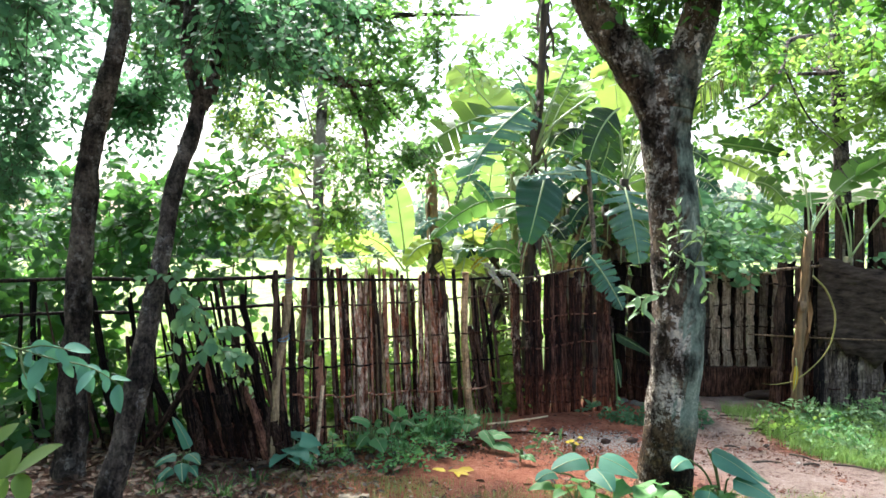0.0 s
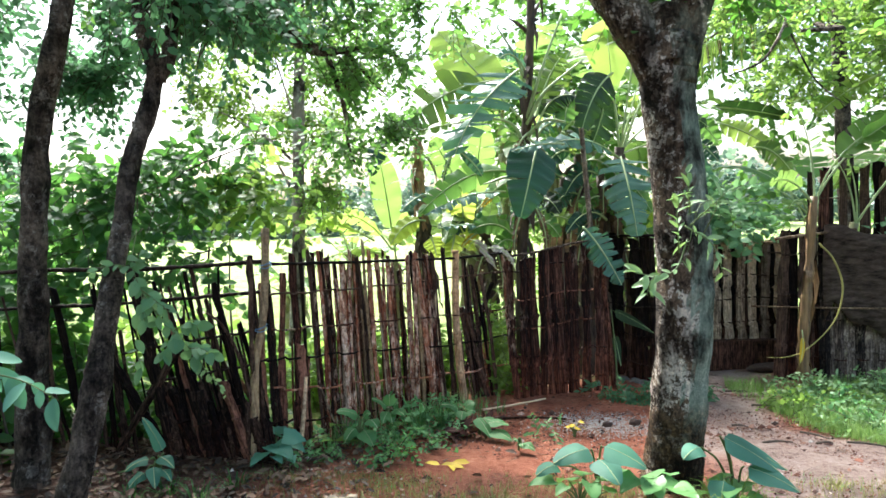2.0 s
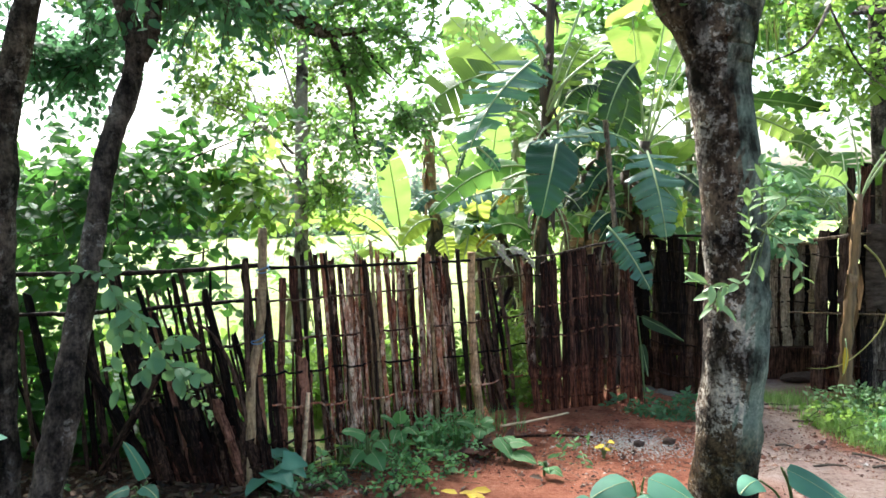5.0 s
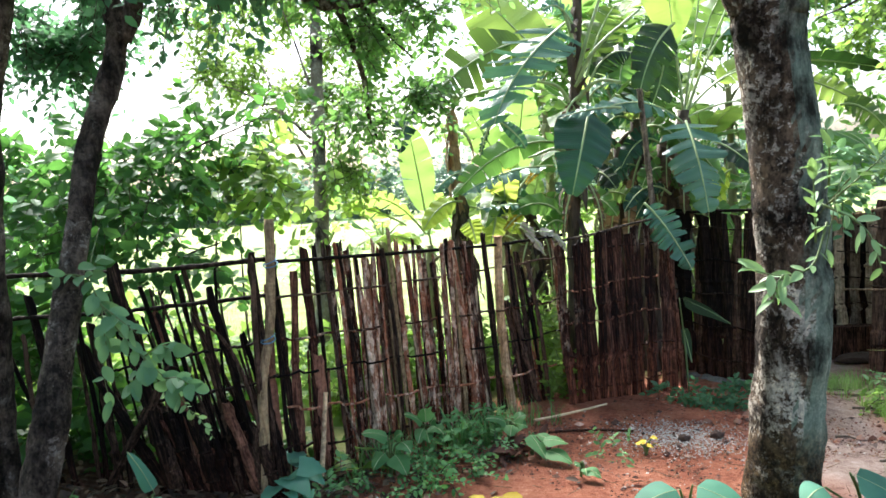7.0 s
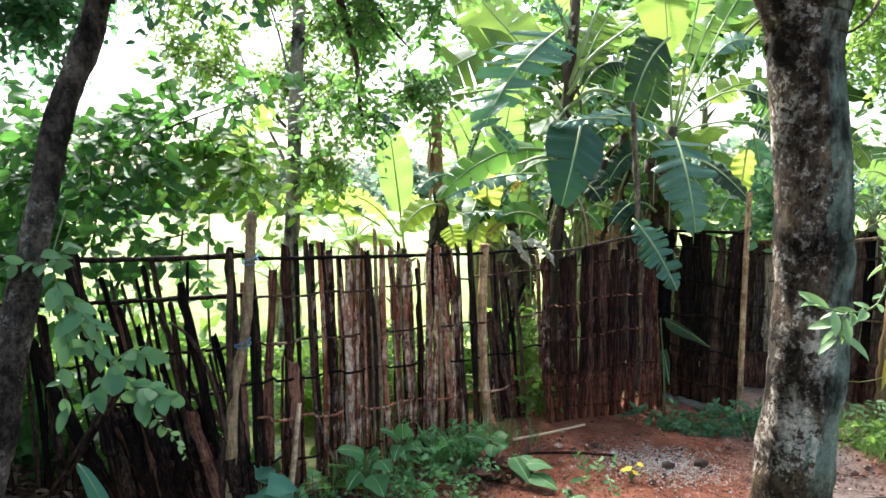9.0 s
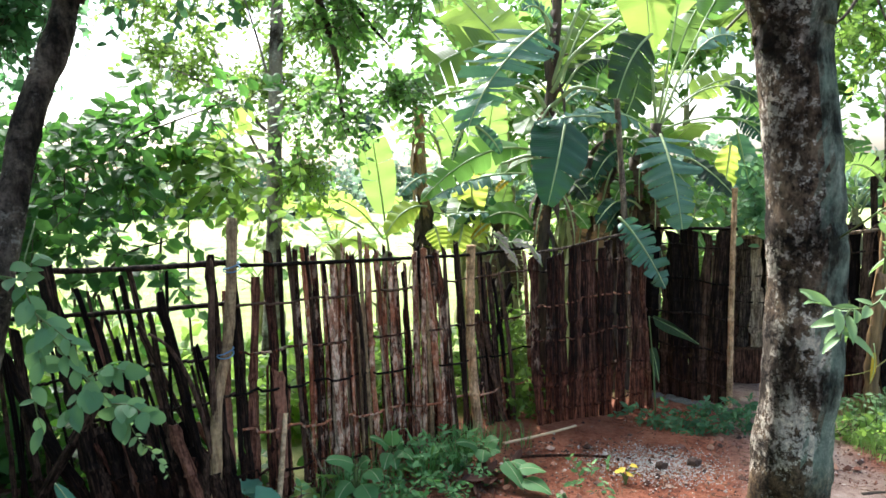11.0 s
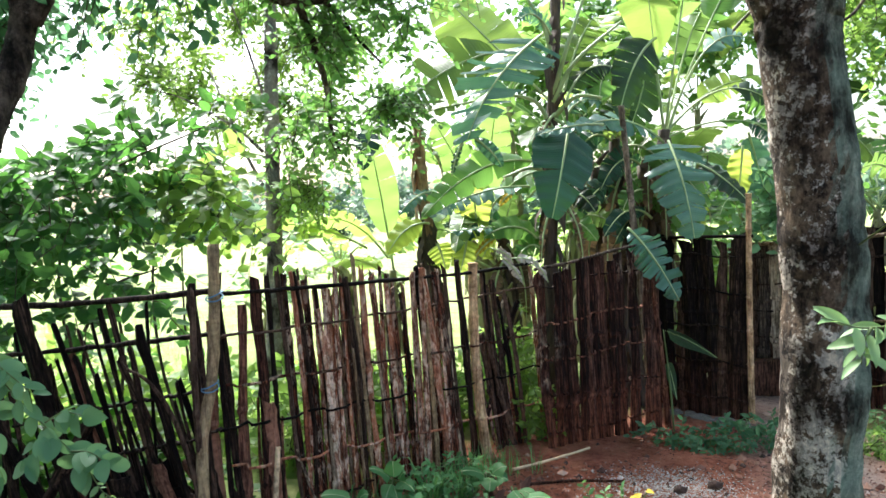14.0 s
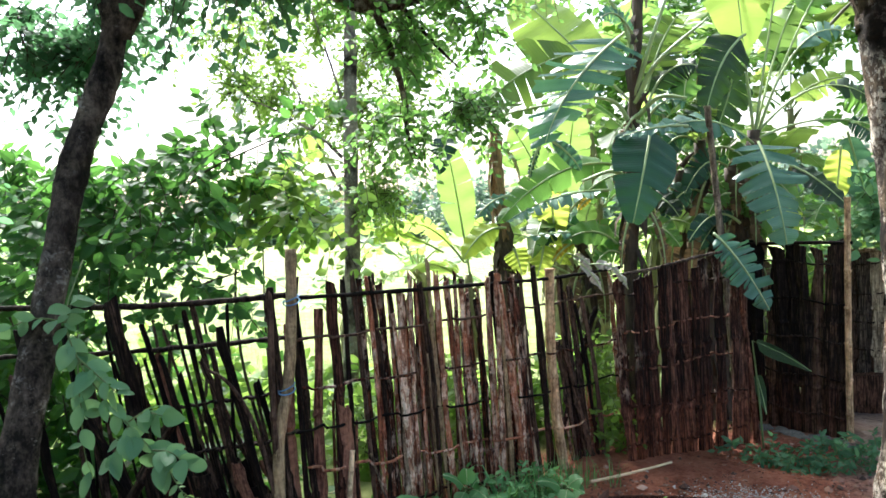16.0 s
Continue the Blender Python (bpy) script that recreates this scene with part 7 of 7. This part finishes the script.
sprig((-0.96, 3.3, 0.93), "thin yellowish tendril with tiny new leaves below the vine",
      [[(-0.96, 3.3, 0.94), (-0.93, 3.3, 0.88), (-0.9, 3.3, 0.85), (-0.85, 3.3, 0.77)]], 0.002, [14], 0.028, LEAF_PALE, 705, 0.9, 0.2, face=(0, -1.0, 0.6))


def blades(name, label, area, count, height, mat, seed, keep=None):
    """A patch of grass, blade by blade."""
    rng = np.random.default_rng(seed)
    x0, x1, y0, y1 = area
    x, y = rng.uniform(x0, x1, count * 2), rng.uniform(y0, y1, count * 2)
    tuft = np.array([noise.noise((a * 2.3, b * 2.3, 4)) for a, b in zip(x, y)])
    ok = tuft + rng.normal(size=count * 2) * 0.25 > 0.0
    if keep:
        ok &= np.array([keep(a, b) for a, b in zip(x, y)])
    x, y = x[ok][:count], y[ok][:count]
    n = len(x)
    root = np.stack([x, y, ground_z(x, y) - 0.01], 1)
    h = height * rng.uniform(0.4, 1.2, n)
    a = rng.uniform(0, 2 * np.pi, n)
    out = np.stack([np.cos(a), np.sin(a), 0 * a], 1) * (h * rng.uniform(0.15, 0.7, n))[:, None]
    w = np.stack([-np.sin(a), np.cos(a), 0 * a], 1) * (0.0014 + 0.014 * height * rng.random(n))[:, None]
    mid = root + out * 0.35 + np.stack([0 * h, 0 * h, h * 0.6], 1)
    tip = root + out + np.stack([0 * h, 0 * h, h * 0.95], 1)
    v = np.stack([root - w, root + w, mid + w * 0.7, mid - w * 0.7, tip], 1).reshape(-1, 3)
    f = (np.array([(0, 1, 2), (0, 2, 3), (3, 2, 4)])[None] + (np.arange(n) * 5)[:, None, None]).reshape(-1, 3)
    tagged(new(name, array_mesh(name, v, f, mat)), label, "grass", kind="stuff")


blades("grass", "lush bright green grass beside the path", (2.3, 5.2, 3.8, 6.4), 30000, 0.12, GRASS, 801, lambda a, b: a > 2.47 + 0.04 * math.sin(7 * b) and b > 5.08 - 1.2 * (a - 2.47) + 0.07 * math.sin(11 * a))
for k, (x, y, rx, ry, n) in enumerate(((2.62, 5.5, 0.14, 0.3, 60), (2.95, 5.5, 0.2, 0.35, 70), (3.3, 5.6, 0.25, 0.4, 80), (2.9, 5.0, 0.2, 0.12, 30), (3.6, 5.2, 0.3, 0.4, 60))):
    hedge((x, y, gz(x, y)), "leafy weeds among the grass beside the path", [((x, y, gz(x, y) + 0.07), (rx, ry, 0.06), n)], LEAF_WEED if k % 2 else LEAF_LIGHT, 0.045, 830 + k, 0.12, 7)
blades("grass", "thin dry grass on bare soil", (-0.9, 2.8, 2.4, 4.0), 14000, 0.06, STRAW, 802)
blades("grass", "short green grass tufts on the soil", (-1.8, 2.6, 2.4, 4.1), 3500, 0.045, LEAF_WEED, 803)


def tuft(at, count, height, mat, seed, label, wide=0.06):
    """A clump of grass whose blades arch outwards from one root."""
    rng = np.random.default_rng(seed)
    x, y = at
    a = rng.uniform(0, 2 * np.pi, count)
    h = height * rng.uniform(0.4, 1.1, count)
    d = np.stack([np.cos(a), np.sin(a), 0 * a], 1)
    root = np.array((x, y, gz(x, y) - 0.01)) + d * (wide * rng.random(count) ** 0.5)[:, None]
    reach = (h * rng.uniform(0.3, 1.3, count))[:, None] * d
    w = np.stack([-np.sin(a), np.cos(a), 0 * a], 1) * rng.uniform(0.0018, 0.0045, count)[:, None]
    up = lambda k: np.stack([0 * h, 0 * h, h * k], 1)
    rows = [(root, 1.0), (root + reach * 0.2 + up(0.55), 1.0), (root + reach * 0.55 + up(0.85), 0.8), (root + reach + up(0.75), 0.1)]
    v = np.stack([p + sgn * w * q for p, q in rows for sgn in (-1, 1)], 1).reshape(-1, 3)
    f = (np.array([(2 * k, 2 * k + 1, 2 * k + 3, 2 * k + 2) for k in range(3)])[None] + (np.arange(count) * 8)[:, None, None]).reshape(-1, 4)
    tagged(new("grass_tuft", array_mesh("grass_tuft", v, f, mat)), label, "grass", "tufts of grass", kind="stuff")


for k, (x, y, n, h) in enumerate(((-0.12, 4.85, 70, 0.24), (0.05, 4.98, 60, 0.2), (-0.5, 4.62, 50, 0.18), (-1.3, 3.7, 40, 0.09), (-1.12, 3.6, 40, 0.1), (-1.45, 3.6, 30, 0.08), (-1.0, 3.8, 40, 0.1), (1.36, 3.46, 120, 0.2), (1.5, 3.36, 100, 0.16), (0.3, 3.55, 50, 0.1), (0.55, 3.3, 60, 0.1), (-0.3, 3.45, 50, 0.09), (1.95, 3.6, 60, 0.09), (2.1, 3.9, 40, 0.07))):
    tuft((x, y), n, h, LEAF_WEED if k < 3 else LEAF_SHRUB if k < 7 else LEAF_LIGHT if k < 9 else STRAW, 820 + k, "arching clump of green grass on the soil" if k < 9 else "small tuft of dry grass on the soil")
blades("grass", "green grass along the foot of the fence", (-1.0, 0.5, 4.5, 5.4), 1500, 0.17, LEAF_WEED, 804, lambda a, b: abs(b - line_y(a) + 0.18) < 0.22)
blades("grass", "thin upright grass among the weeds by the fence", (-0.55, 0.3, 4.4, 5.5), 500, 0.13, LEAF_HERB, 806, lambda a, b: abs(b - line_y(a) + 0.22) < 0.2)
blades("field_grass", "bright crop growing behind the fence", (-6, 2.0, 5.4, 12.0), 5000, 0.14, GRASS, 805, lambda a, b: b > line_y(min(a, 0.45)) + 0.8 + 0.5 * max(0, a - 0.45))


shrub((3.2, 5.2, gz(3.2, 5.2)), "small round-leaved weeds among the bright grass",
      [((2.9 + 0.4 * k, 5.0 + 0.35 * (k % 3), gz(2.9 + 0.4 * k, 5.2) + 0.06), (0.35, 0.4, 0.06), 70) for k in range(5)] + [((3.0, 5.9, -0.0), (0.3, 0.2, 0.1), 60), ((3.6, 5.85, 0.0), (0.3, 0.2, 0.12), 60)],
      LEAF_PALE, 0.045, 808, per=6, twig=0.1, **weed)


def dead_leaves():
    rng = np.random.default_rng(12)
    n = 4200
    x, y = rng.uniform(-2.8, 0.8, n), rng.uniform(2.9, 4.7, n)
    near = rng.random(n) < np.clip(1.0 - np.clip(x + 0.8, 0, 2) * 1.6, 0.03, 1)
    x, y = x[near], y[near]
    at = np.stack([x, y, ground_z(x, y) + 0.012 + rng.random(len(x)) * 0.02], 1)
    a = rng.uniform(0, 6.28, len(x))
    v, f = leaves_at(at, np.stack([np.cos(a), np.sin(a), rng.normal(size=len(x)) * 0.25], 1), np.array((0, 0, 1.0)) + rng.normal(size=(len(x), 3)) * 0.35, rng.uniform(0.03, 0.08, len(x)), (OVATE_V, OVATE_F))
    mat = leaf_material("dead_leaf", (0.022, 0.014, 0.01), (0.15, 0.09, 0.056), (0.15, 0.08, 0.04), 0.1, 0.7)
    tagged(new("leaf_litter", array_mesh("leaf_litter", v, f, mat)), "brown fallen leaves scattered under the trees", "leaf litter", kind="stuff")
    # the heap by the stick
    n = 60
    at = np.stack([0.18 + rng.normal(size=n) * 0.09, 4.74 + rng.normal(size=n) * 0.06, 0.07 + rng.random(n) * 0.06], 1)
    a = rng.uniform(0, 6.28, n)
    v, f = leaves_at(at, np.stack([np.cos(a), np.sin(a), rng.normal(size=n) * 0.4], 1), rng.normal(size=(n, 3)) + (0, 0, 1), rng.uniform(0.05, 0.11, n), (OVATE_V, OVATE_F))
    mat2 = leaf_material("red_dead_leaf", (0.04, 0.015, 0.01), (0.14, 0.055, 0.03), (0.15, 0.06, 0.03), 0.1, 0.7)
    tagged(new("leaf_heap", array_mesh("leaf_heap", v, f, mat2)), "small heap of reddish dead leaves on the soil", "leaf heap", kind="stuff")


dead_leaves()


def pebble_mesh(seed, mat, flat=0.6):
    rng = np.random.default_rng(seed)
    bm = bmesh.new()
    bmesh.ops.create_icosphere(bm, subdivisions=2, radius=1.0)
    for v in bm.verts:
        k = 1 + 0.35 * noise.noise(v.co * 1.3 + Vector((seed * 3.1, 0, 0))) + 0.12 * noise.noise(v.co * 4)
        v.co = Vector((v.co.x * k, v.co.y * k * 0.8, v.co.z * k * flat))
    me = bpy.data.meshes.new("stone")
    bm.to_mesh(me)
    bm.free()
    me.polygons.foreach_set("use_smooth", [False] * len(me.polygons))
    me.materials.append(mat)
    return me


def stones():
    rng = np.random.default_rng(5)
    meshes = [pebble_mesh(k, STONE, 0.4) for k in range(4)]
    for k in range(11):
        t = k / 10
        x, y = 1.62 + 0.4 * t, 6.52 - 0.36 * t + rng.normal() * 0.03
        ob = tagged(new("stone", meshes[k % 4]), "rough pale grey stone under the bamboo gate", "stone", "stones under the gate")
        r = rng.uniform(0.03, 0.065)
        ob.matrix_basis = pose(x, y, gz(x, y) + r * 0.3, 0, 0, rng.uniform(0, 360)) @ Matrix.Diagonal((r * 1.3, r, r, 1))
    for k in range(14):
        x, y = 2.3 + 0.12 * (k % 4) + rng.normal() * 0.02, 6.05 + 0.13 * (k // 4) + rng.normal() * 0.02
        g = Geo()
        w, d = rng.uniform(0.045, 0.06), rng.uniform(0.045, 0.058)
        out = [(x + w * math.cos(a) * rng.uniform(0.85, 1.25), y + d * math.sin(a) * rng.uniform(0.85, 1.25)) for a in np.linspace(0.3, 6.58, 7)[:-1]]
        z = gz(x, y)
        n = len(out)
        g.add([(a, b, z - 0.03) for a, b in out] + [(a, b, z + 0.006) for a, b in out] + [(x + (a - x) * 0.85, y + (b - y) * 0.85, z + 0.011) for a, b in out],
              [(i, (i + 1) % n, n + (i + 1) % n, n + i) for i in range(n)] + [(n + i, n + (i + 1) % n, 2 * n + (i + 1) % n, 2 * n + i) for i in range(n)] + [tuple(range(2 * n, 3 * n))])
        solo("paving_stone", g.mesh("paving_stone", BRICK, False), BRICK, "worn flat paving stone set in the path", "paving stone", "paving stones at the gate")
    for (x, y, r), lab in (((1.16, 5.0, 0.035), "dark round clod of earth on the gravel"), ((1.36, 5.05, 0.04), "dark round clod of earth on the gravel")):
        ob = tagged(new("clod", pebble_mesh(9, CLAY, 0.8)), lab, "clod", "clods of earth")
        ob.matrix_basis = pose(x, y, gz(x, y) + r * 0.5) @ Matrix.Diagonal((r, r, r, 1))
    ob = tagged(new("stone", pebble_mesh(12, CLAY, 0.35)), "dark flat stone slab lying by the hut", "stone")
    ob.matrix_basis = pose(3.15, 6.95, gz(3.15, 6.95) + 0.03) @ Matrix.Diagonal((0.22, 0.12, 0.14, 1))
    # crushed shell and gravel
    n = 2600
    x, y = rng.normal(1.14, 0.19, n), rng.normal(5.05, 0.15, n)
    at = np.stack([x, y, ground_z(x, y) + 0.008], 1)
    tv = np.array([(1, 0, 0), (-1, 0, 0), (0, 1, 0), (0, -1, 0), (0, 0, 0.7), (0, 0, -0.7)], float)
    tf = np.array([(0, 2, 4), (2, 1, 4), (1, 3, 4), (3, 0, 4), (2, 0, 5), (1, 2, 5), (3, 1, 5), (0, 3, 5)])
    size = rng.uniform(0.0025, 0.0065, n)
    v = at[:, None] + tv[None] * size[:, None, None] * rng.uniform(0.5, 1.3, (n, 1, 3))
    f = (tf[None] + (np.arange(n) * 6)[:, None, None]).reshape(-1, 3)
    tagged(new("gravel", array_mesh("gravel", v.reshape(-1, 3), f, plain_material("pale_gravel", (0.28, 0.22, 0.19), (0.58, 0.53, 0.48), 60.0, 0.8))), "pale crushed gravel spread on red soil", "gravel", kind="stuff")


stones()


def crumbs():
    """Loose crumbs of earth and small pebbles over the bare soil."""
    rng = np.random.default_rng(66)
    n = 13000
    x, y = rng.uniform(-1.2, 2.6, n), rng.uniform(2.6, 6.2, n)
    ok = np.array([y_ < line_y(min(x_, 0.45)) - 0.1 + 0.5 * max(0, x_ - 0.45) for x_, y_ in zip(x, y)])
    x, y = x[ok], y[ok]
    n = len(x)
    at = np.stack([x, y, ground_z(x, y) + 0.004], 1)
    tv = np.array([(1, 0, 0), (-1, 0, 0), (0, 1, 0), (0, -1, 0), (0, 0, 0.7), (0, 0, -0.7)], float)
    tf = np.array([(0, 2, 4), (2, 1, 4), (1, 3, 4), (3, 0, 4), (2, 0, 5), (1, 2, 5), (3, 1, 5), (0, 3, 5)])
    size = rng.uniform(0.003, 0.01, n) * (1 + 1.8 * (rng.random(n) < 0.06))
    v = at[:, None] + tv[None] * size[:, None, None] * rng.uniform(0.5, 1.4, (n, 1, 3))
    f = (tf[None] + (np.arange(n) * 6)[:, None, None]).reshape(-1, 3)
    mat, nn, ll, p = node_material("soil_crumb")
    g = nn.new("ShaderNodeNewGeometry")
    ll.new(ramp(nn, ll, g.outputs["Random Per Island"], [(0.0, (0.025, 0.013, 0.01)), (0.6, (0.19, 0.075, 0.045)), (0.93, (0.3, 0.17, 0.12)), (1.0, (0.55, 0.5, 0.44))]), p.inputs["Base Color"])
    p.inputs["Roughness"].default_value = 0.95
    tagged(new("soil_crumbs", array_mesh("soil_crumbs", v.reshape(-1, 3), f, mat)), "crumbs of red earth and small pebbles on the ground", "soil", kind="stuff")
    # dry stalks and bits of straw
    m = 520
    x, y = rng.uniform(-1.4, 2.7, m), rng.uniform(3.0, 6.0, m)
    g = Geo()
    for a, b in zip(x, y):
        t = rng.uniform(0, 6.28)
        ln = rng.uniform(0.02, 0.11)
        z = gz(a, b) + 0.008
        tube(g, [(a, b, z), (a + ln * math.cos(t), b + ln * math.sin(t), z + rng.uniform(0, 0.01))], [0.0022, 0.0015], 4)
    tagged(new("straw", g.mesh("straw", CANE_PALE)), "bits of dry straw and twig on the soil", "straw", kind="stuff")


crumbs()


def path_twigs():
    """Dark twigs and bark scraps lying across the path."""
    rng = np.random.default_rng(31)
    for k in range(9):
        x, y = rng.uniform(1.75, 2.7), rng.uniform(4.6, 6.1)
        ln, a = rng.uniform(0.1, 0.3), rng.normal() * 0.5
        s = thing("twig", (x, y, gz(x, y)), "short dark twig lying on the trodden path", "twig", "twigs on the path")
        limb(s, "stick", [(x, y, gz(x, y) + 0.012), (x + ln * 0.5 * math.cos(a), y + ln * 0.5 * math.sin(a), gz(x, y) + 0.018), (x + ln * math.cos(a), y + ln * math.sin(a), gz(x, y) + 0.008)], [0.008, 0.007, 0.004], TWIG, 6, 4, 0.1, 40 + k)


path_twigs()


def small_things():
    s = thing("stick", (0.5, 5.2, 0.03), "pale peeled bamboo stick lying on the soil", "stick")
    culm(s, (0.33, 5.27, 0.075), (0.83, 5.63, 0.035), 0.009, plain_material("peeled_stick", (0.42, 0.28, 0.16), (0.72, 0.54, 0.34), 14.0, 0.6, 0.2, (1.0, 1.0, 0.2)), "cane", 0.2, 0.01, 901)
    s = thing("stick", (0.6, 4.9, 0.02), "thin dark stick lying on the soil", "stick")
    culm(s, (0.4, 5.1, 0.06), (0.9, 5.12, 0.035), 0.009, CANE_DARK, "cane", 0.2, 0.015, 902)
    s = thing("stick", (-0.75, 4.5, 0.1), "pale split cane leaning on the fence", "stick")
    culm(s, (-0.78, 4.32, 0.12), (-0.76, 4.5, 0.55), 0.014, CANE_PEELED, "cane", 0.2, 0.01, 903)
    s = thing("stick", (-0.6, 4.6, 0.1), "thin grey twig leaning on the fence", "stick")
    culm(s, (-0.52, 4.5, 0.1), (-0.7, 4.6, 0.5), 0.006, CANE_BEIGE, "cane", 0.2, 0.015, 904)
    rng = np.random.default_rng(4)
    n = 5
    at = np.array([(0.12 + 0.05 * rng.normal(), 4.12 + 0.03 * rng.normal(), gz(0.12, 4.12) + 0.025) for _ in range(n)])
    a = rng.uniform(0, 6.28, n)
    v, f = leaves_at(at, np.stack([np.cos(a), np.sin(a), 0 * a + 0.1], 1), np.array((0, -0.2, 1.0)) + rng.normal(size=(n, 3)) * 0.25, np.full(n, 0.1), (OVATE_V, OVATE_F))
    tagged(new("fallen_leaf", array_mesh("fallen_leaf", v, f, LEAF_YELLOW, True)), "bright yellow fallen leaf on red soil", "leaf")
    g = Geo()
    pts = [(-0.52 + 0.018 * k, 3.62 + 0.02 * math.sin(k), gz(-0.45, 3.62) + 0.012 + 0.006 * (k % 2)) for k in range(10)]
    g.add([p for q in pts for p in ((q[0], q[1] - 0.02, q[2]), (q[0], q[1] + 0.015, q[2] + 0.012))], [(2 * k, 2 * k + 2, 2 * k + 3, 2 * k + 1) for k in range(9)])
    ob = solo("husk", g, plain_material("pale_husk", (0.12, 0.09, 0.06), (0.32, 0.26, 0.18), 20.0, 0.8), "pale dry strip of husk lying on the soil", "husk")
    ob.modifiers.new("thick", "SOLIDIFY").thickness = 0.002


small_things()


def rail_scraps():
    """Withered grey leaf scraps caught on the rail, and a yellowing plant on the gravel."""
    for k, (a, b, w) in enumerate((((0.33, 5.7, 1.24), (0.49, 5.66, 1.04), 0.06), ((0.42, 5.72, 1.2), (0.56, 5.66, 1.17), 0.07), ((0.52, 5.72, 1.2), (0.63, 5.66, 1.05), 0.045), ((0.3, 5.72, 1.27), (0.43, 5.68, 1.18), 0.05))):
        t = thing("dry_leaf", a, "withered pale grey leaf hanging over the fence rail", "leaf", "withered leaves on the rail")
        banana_leaf(t, a, b, (0.02, -0.04, 0.03), w, (0.2, -1, 0.5), BLADE_ASH_SHEEN, 2, 640 + k, rib=0.004, stations=12)
    taro((0.9, 4.8, gz(0.9, 4.8)), 6, 0.06, 0.06, 33, LEAF_YELLOW, "small yellowing weed on the gravel")


rail_scraps()

# ---- unseen trees added behind the viewer, dimming the front light ----
for k, (x, y) in enumerate(((-4.5, -1.5), (-2.6, -5.0), (-5.5, 2.0))):
    t = thing("tree", (x, y, gz(x, y)), "unseen tree added to close the clearing and dim the front light", "tree")
    limb(t, "trunk", [(x, y, gz(x, y) - 0.1), (x + 0.1, y, 1.5), (x, y + 0.2, 3.2)], [0.16, 0.13, 0.08], BARK_L, 12, 5, 0.12, 950 + k)
    foliage(t, [((x, y, 3.6), (1.9, 1.7, 1.3), 320), ((x * 0.9, y * 0.9, 1.6), (1.6, 1.2, 1.3), 220), ((x * 0.8, y * 0.8, 4.6), (1.4, 1.2, 0.7), 40)], LEAF_DARK, 0.14, 10, 0.5, seed=960 + k)
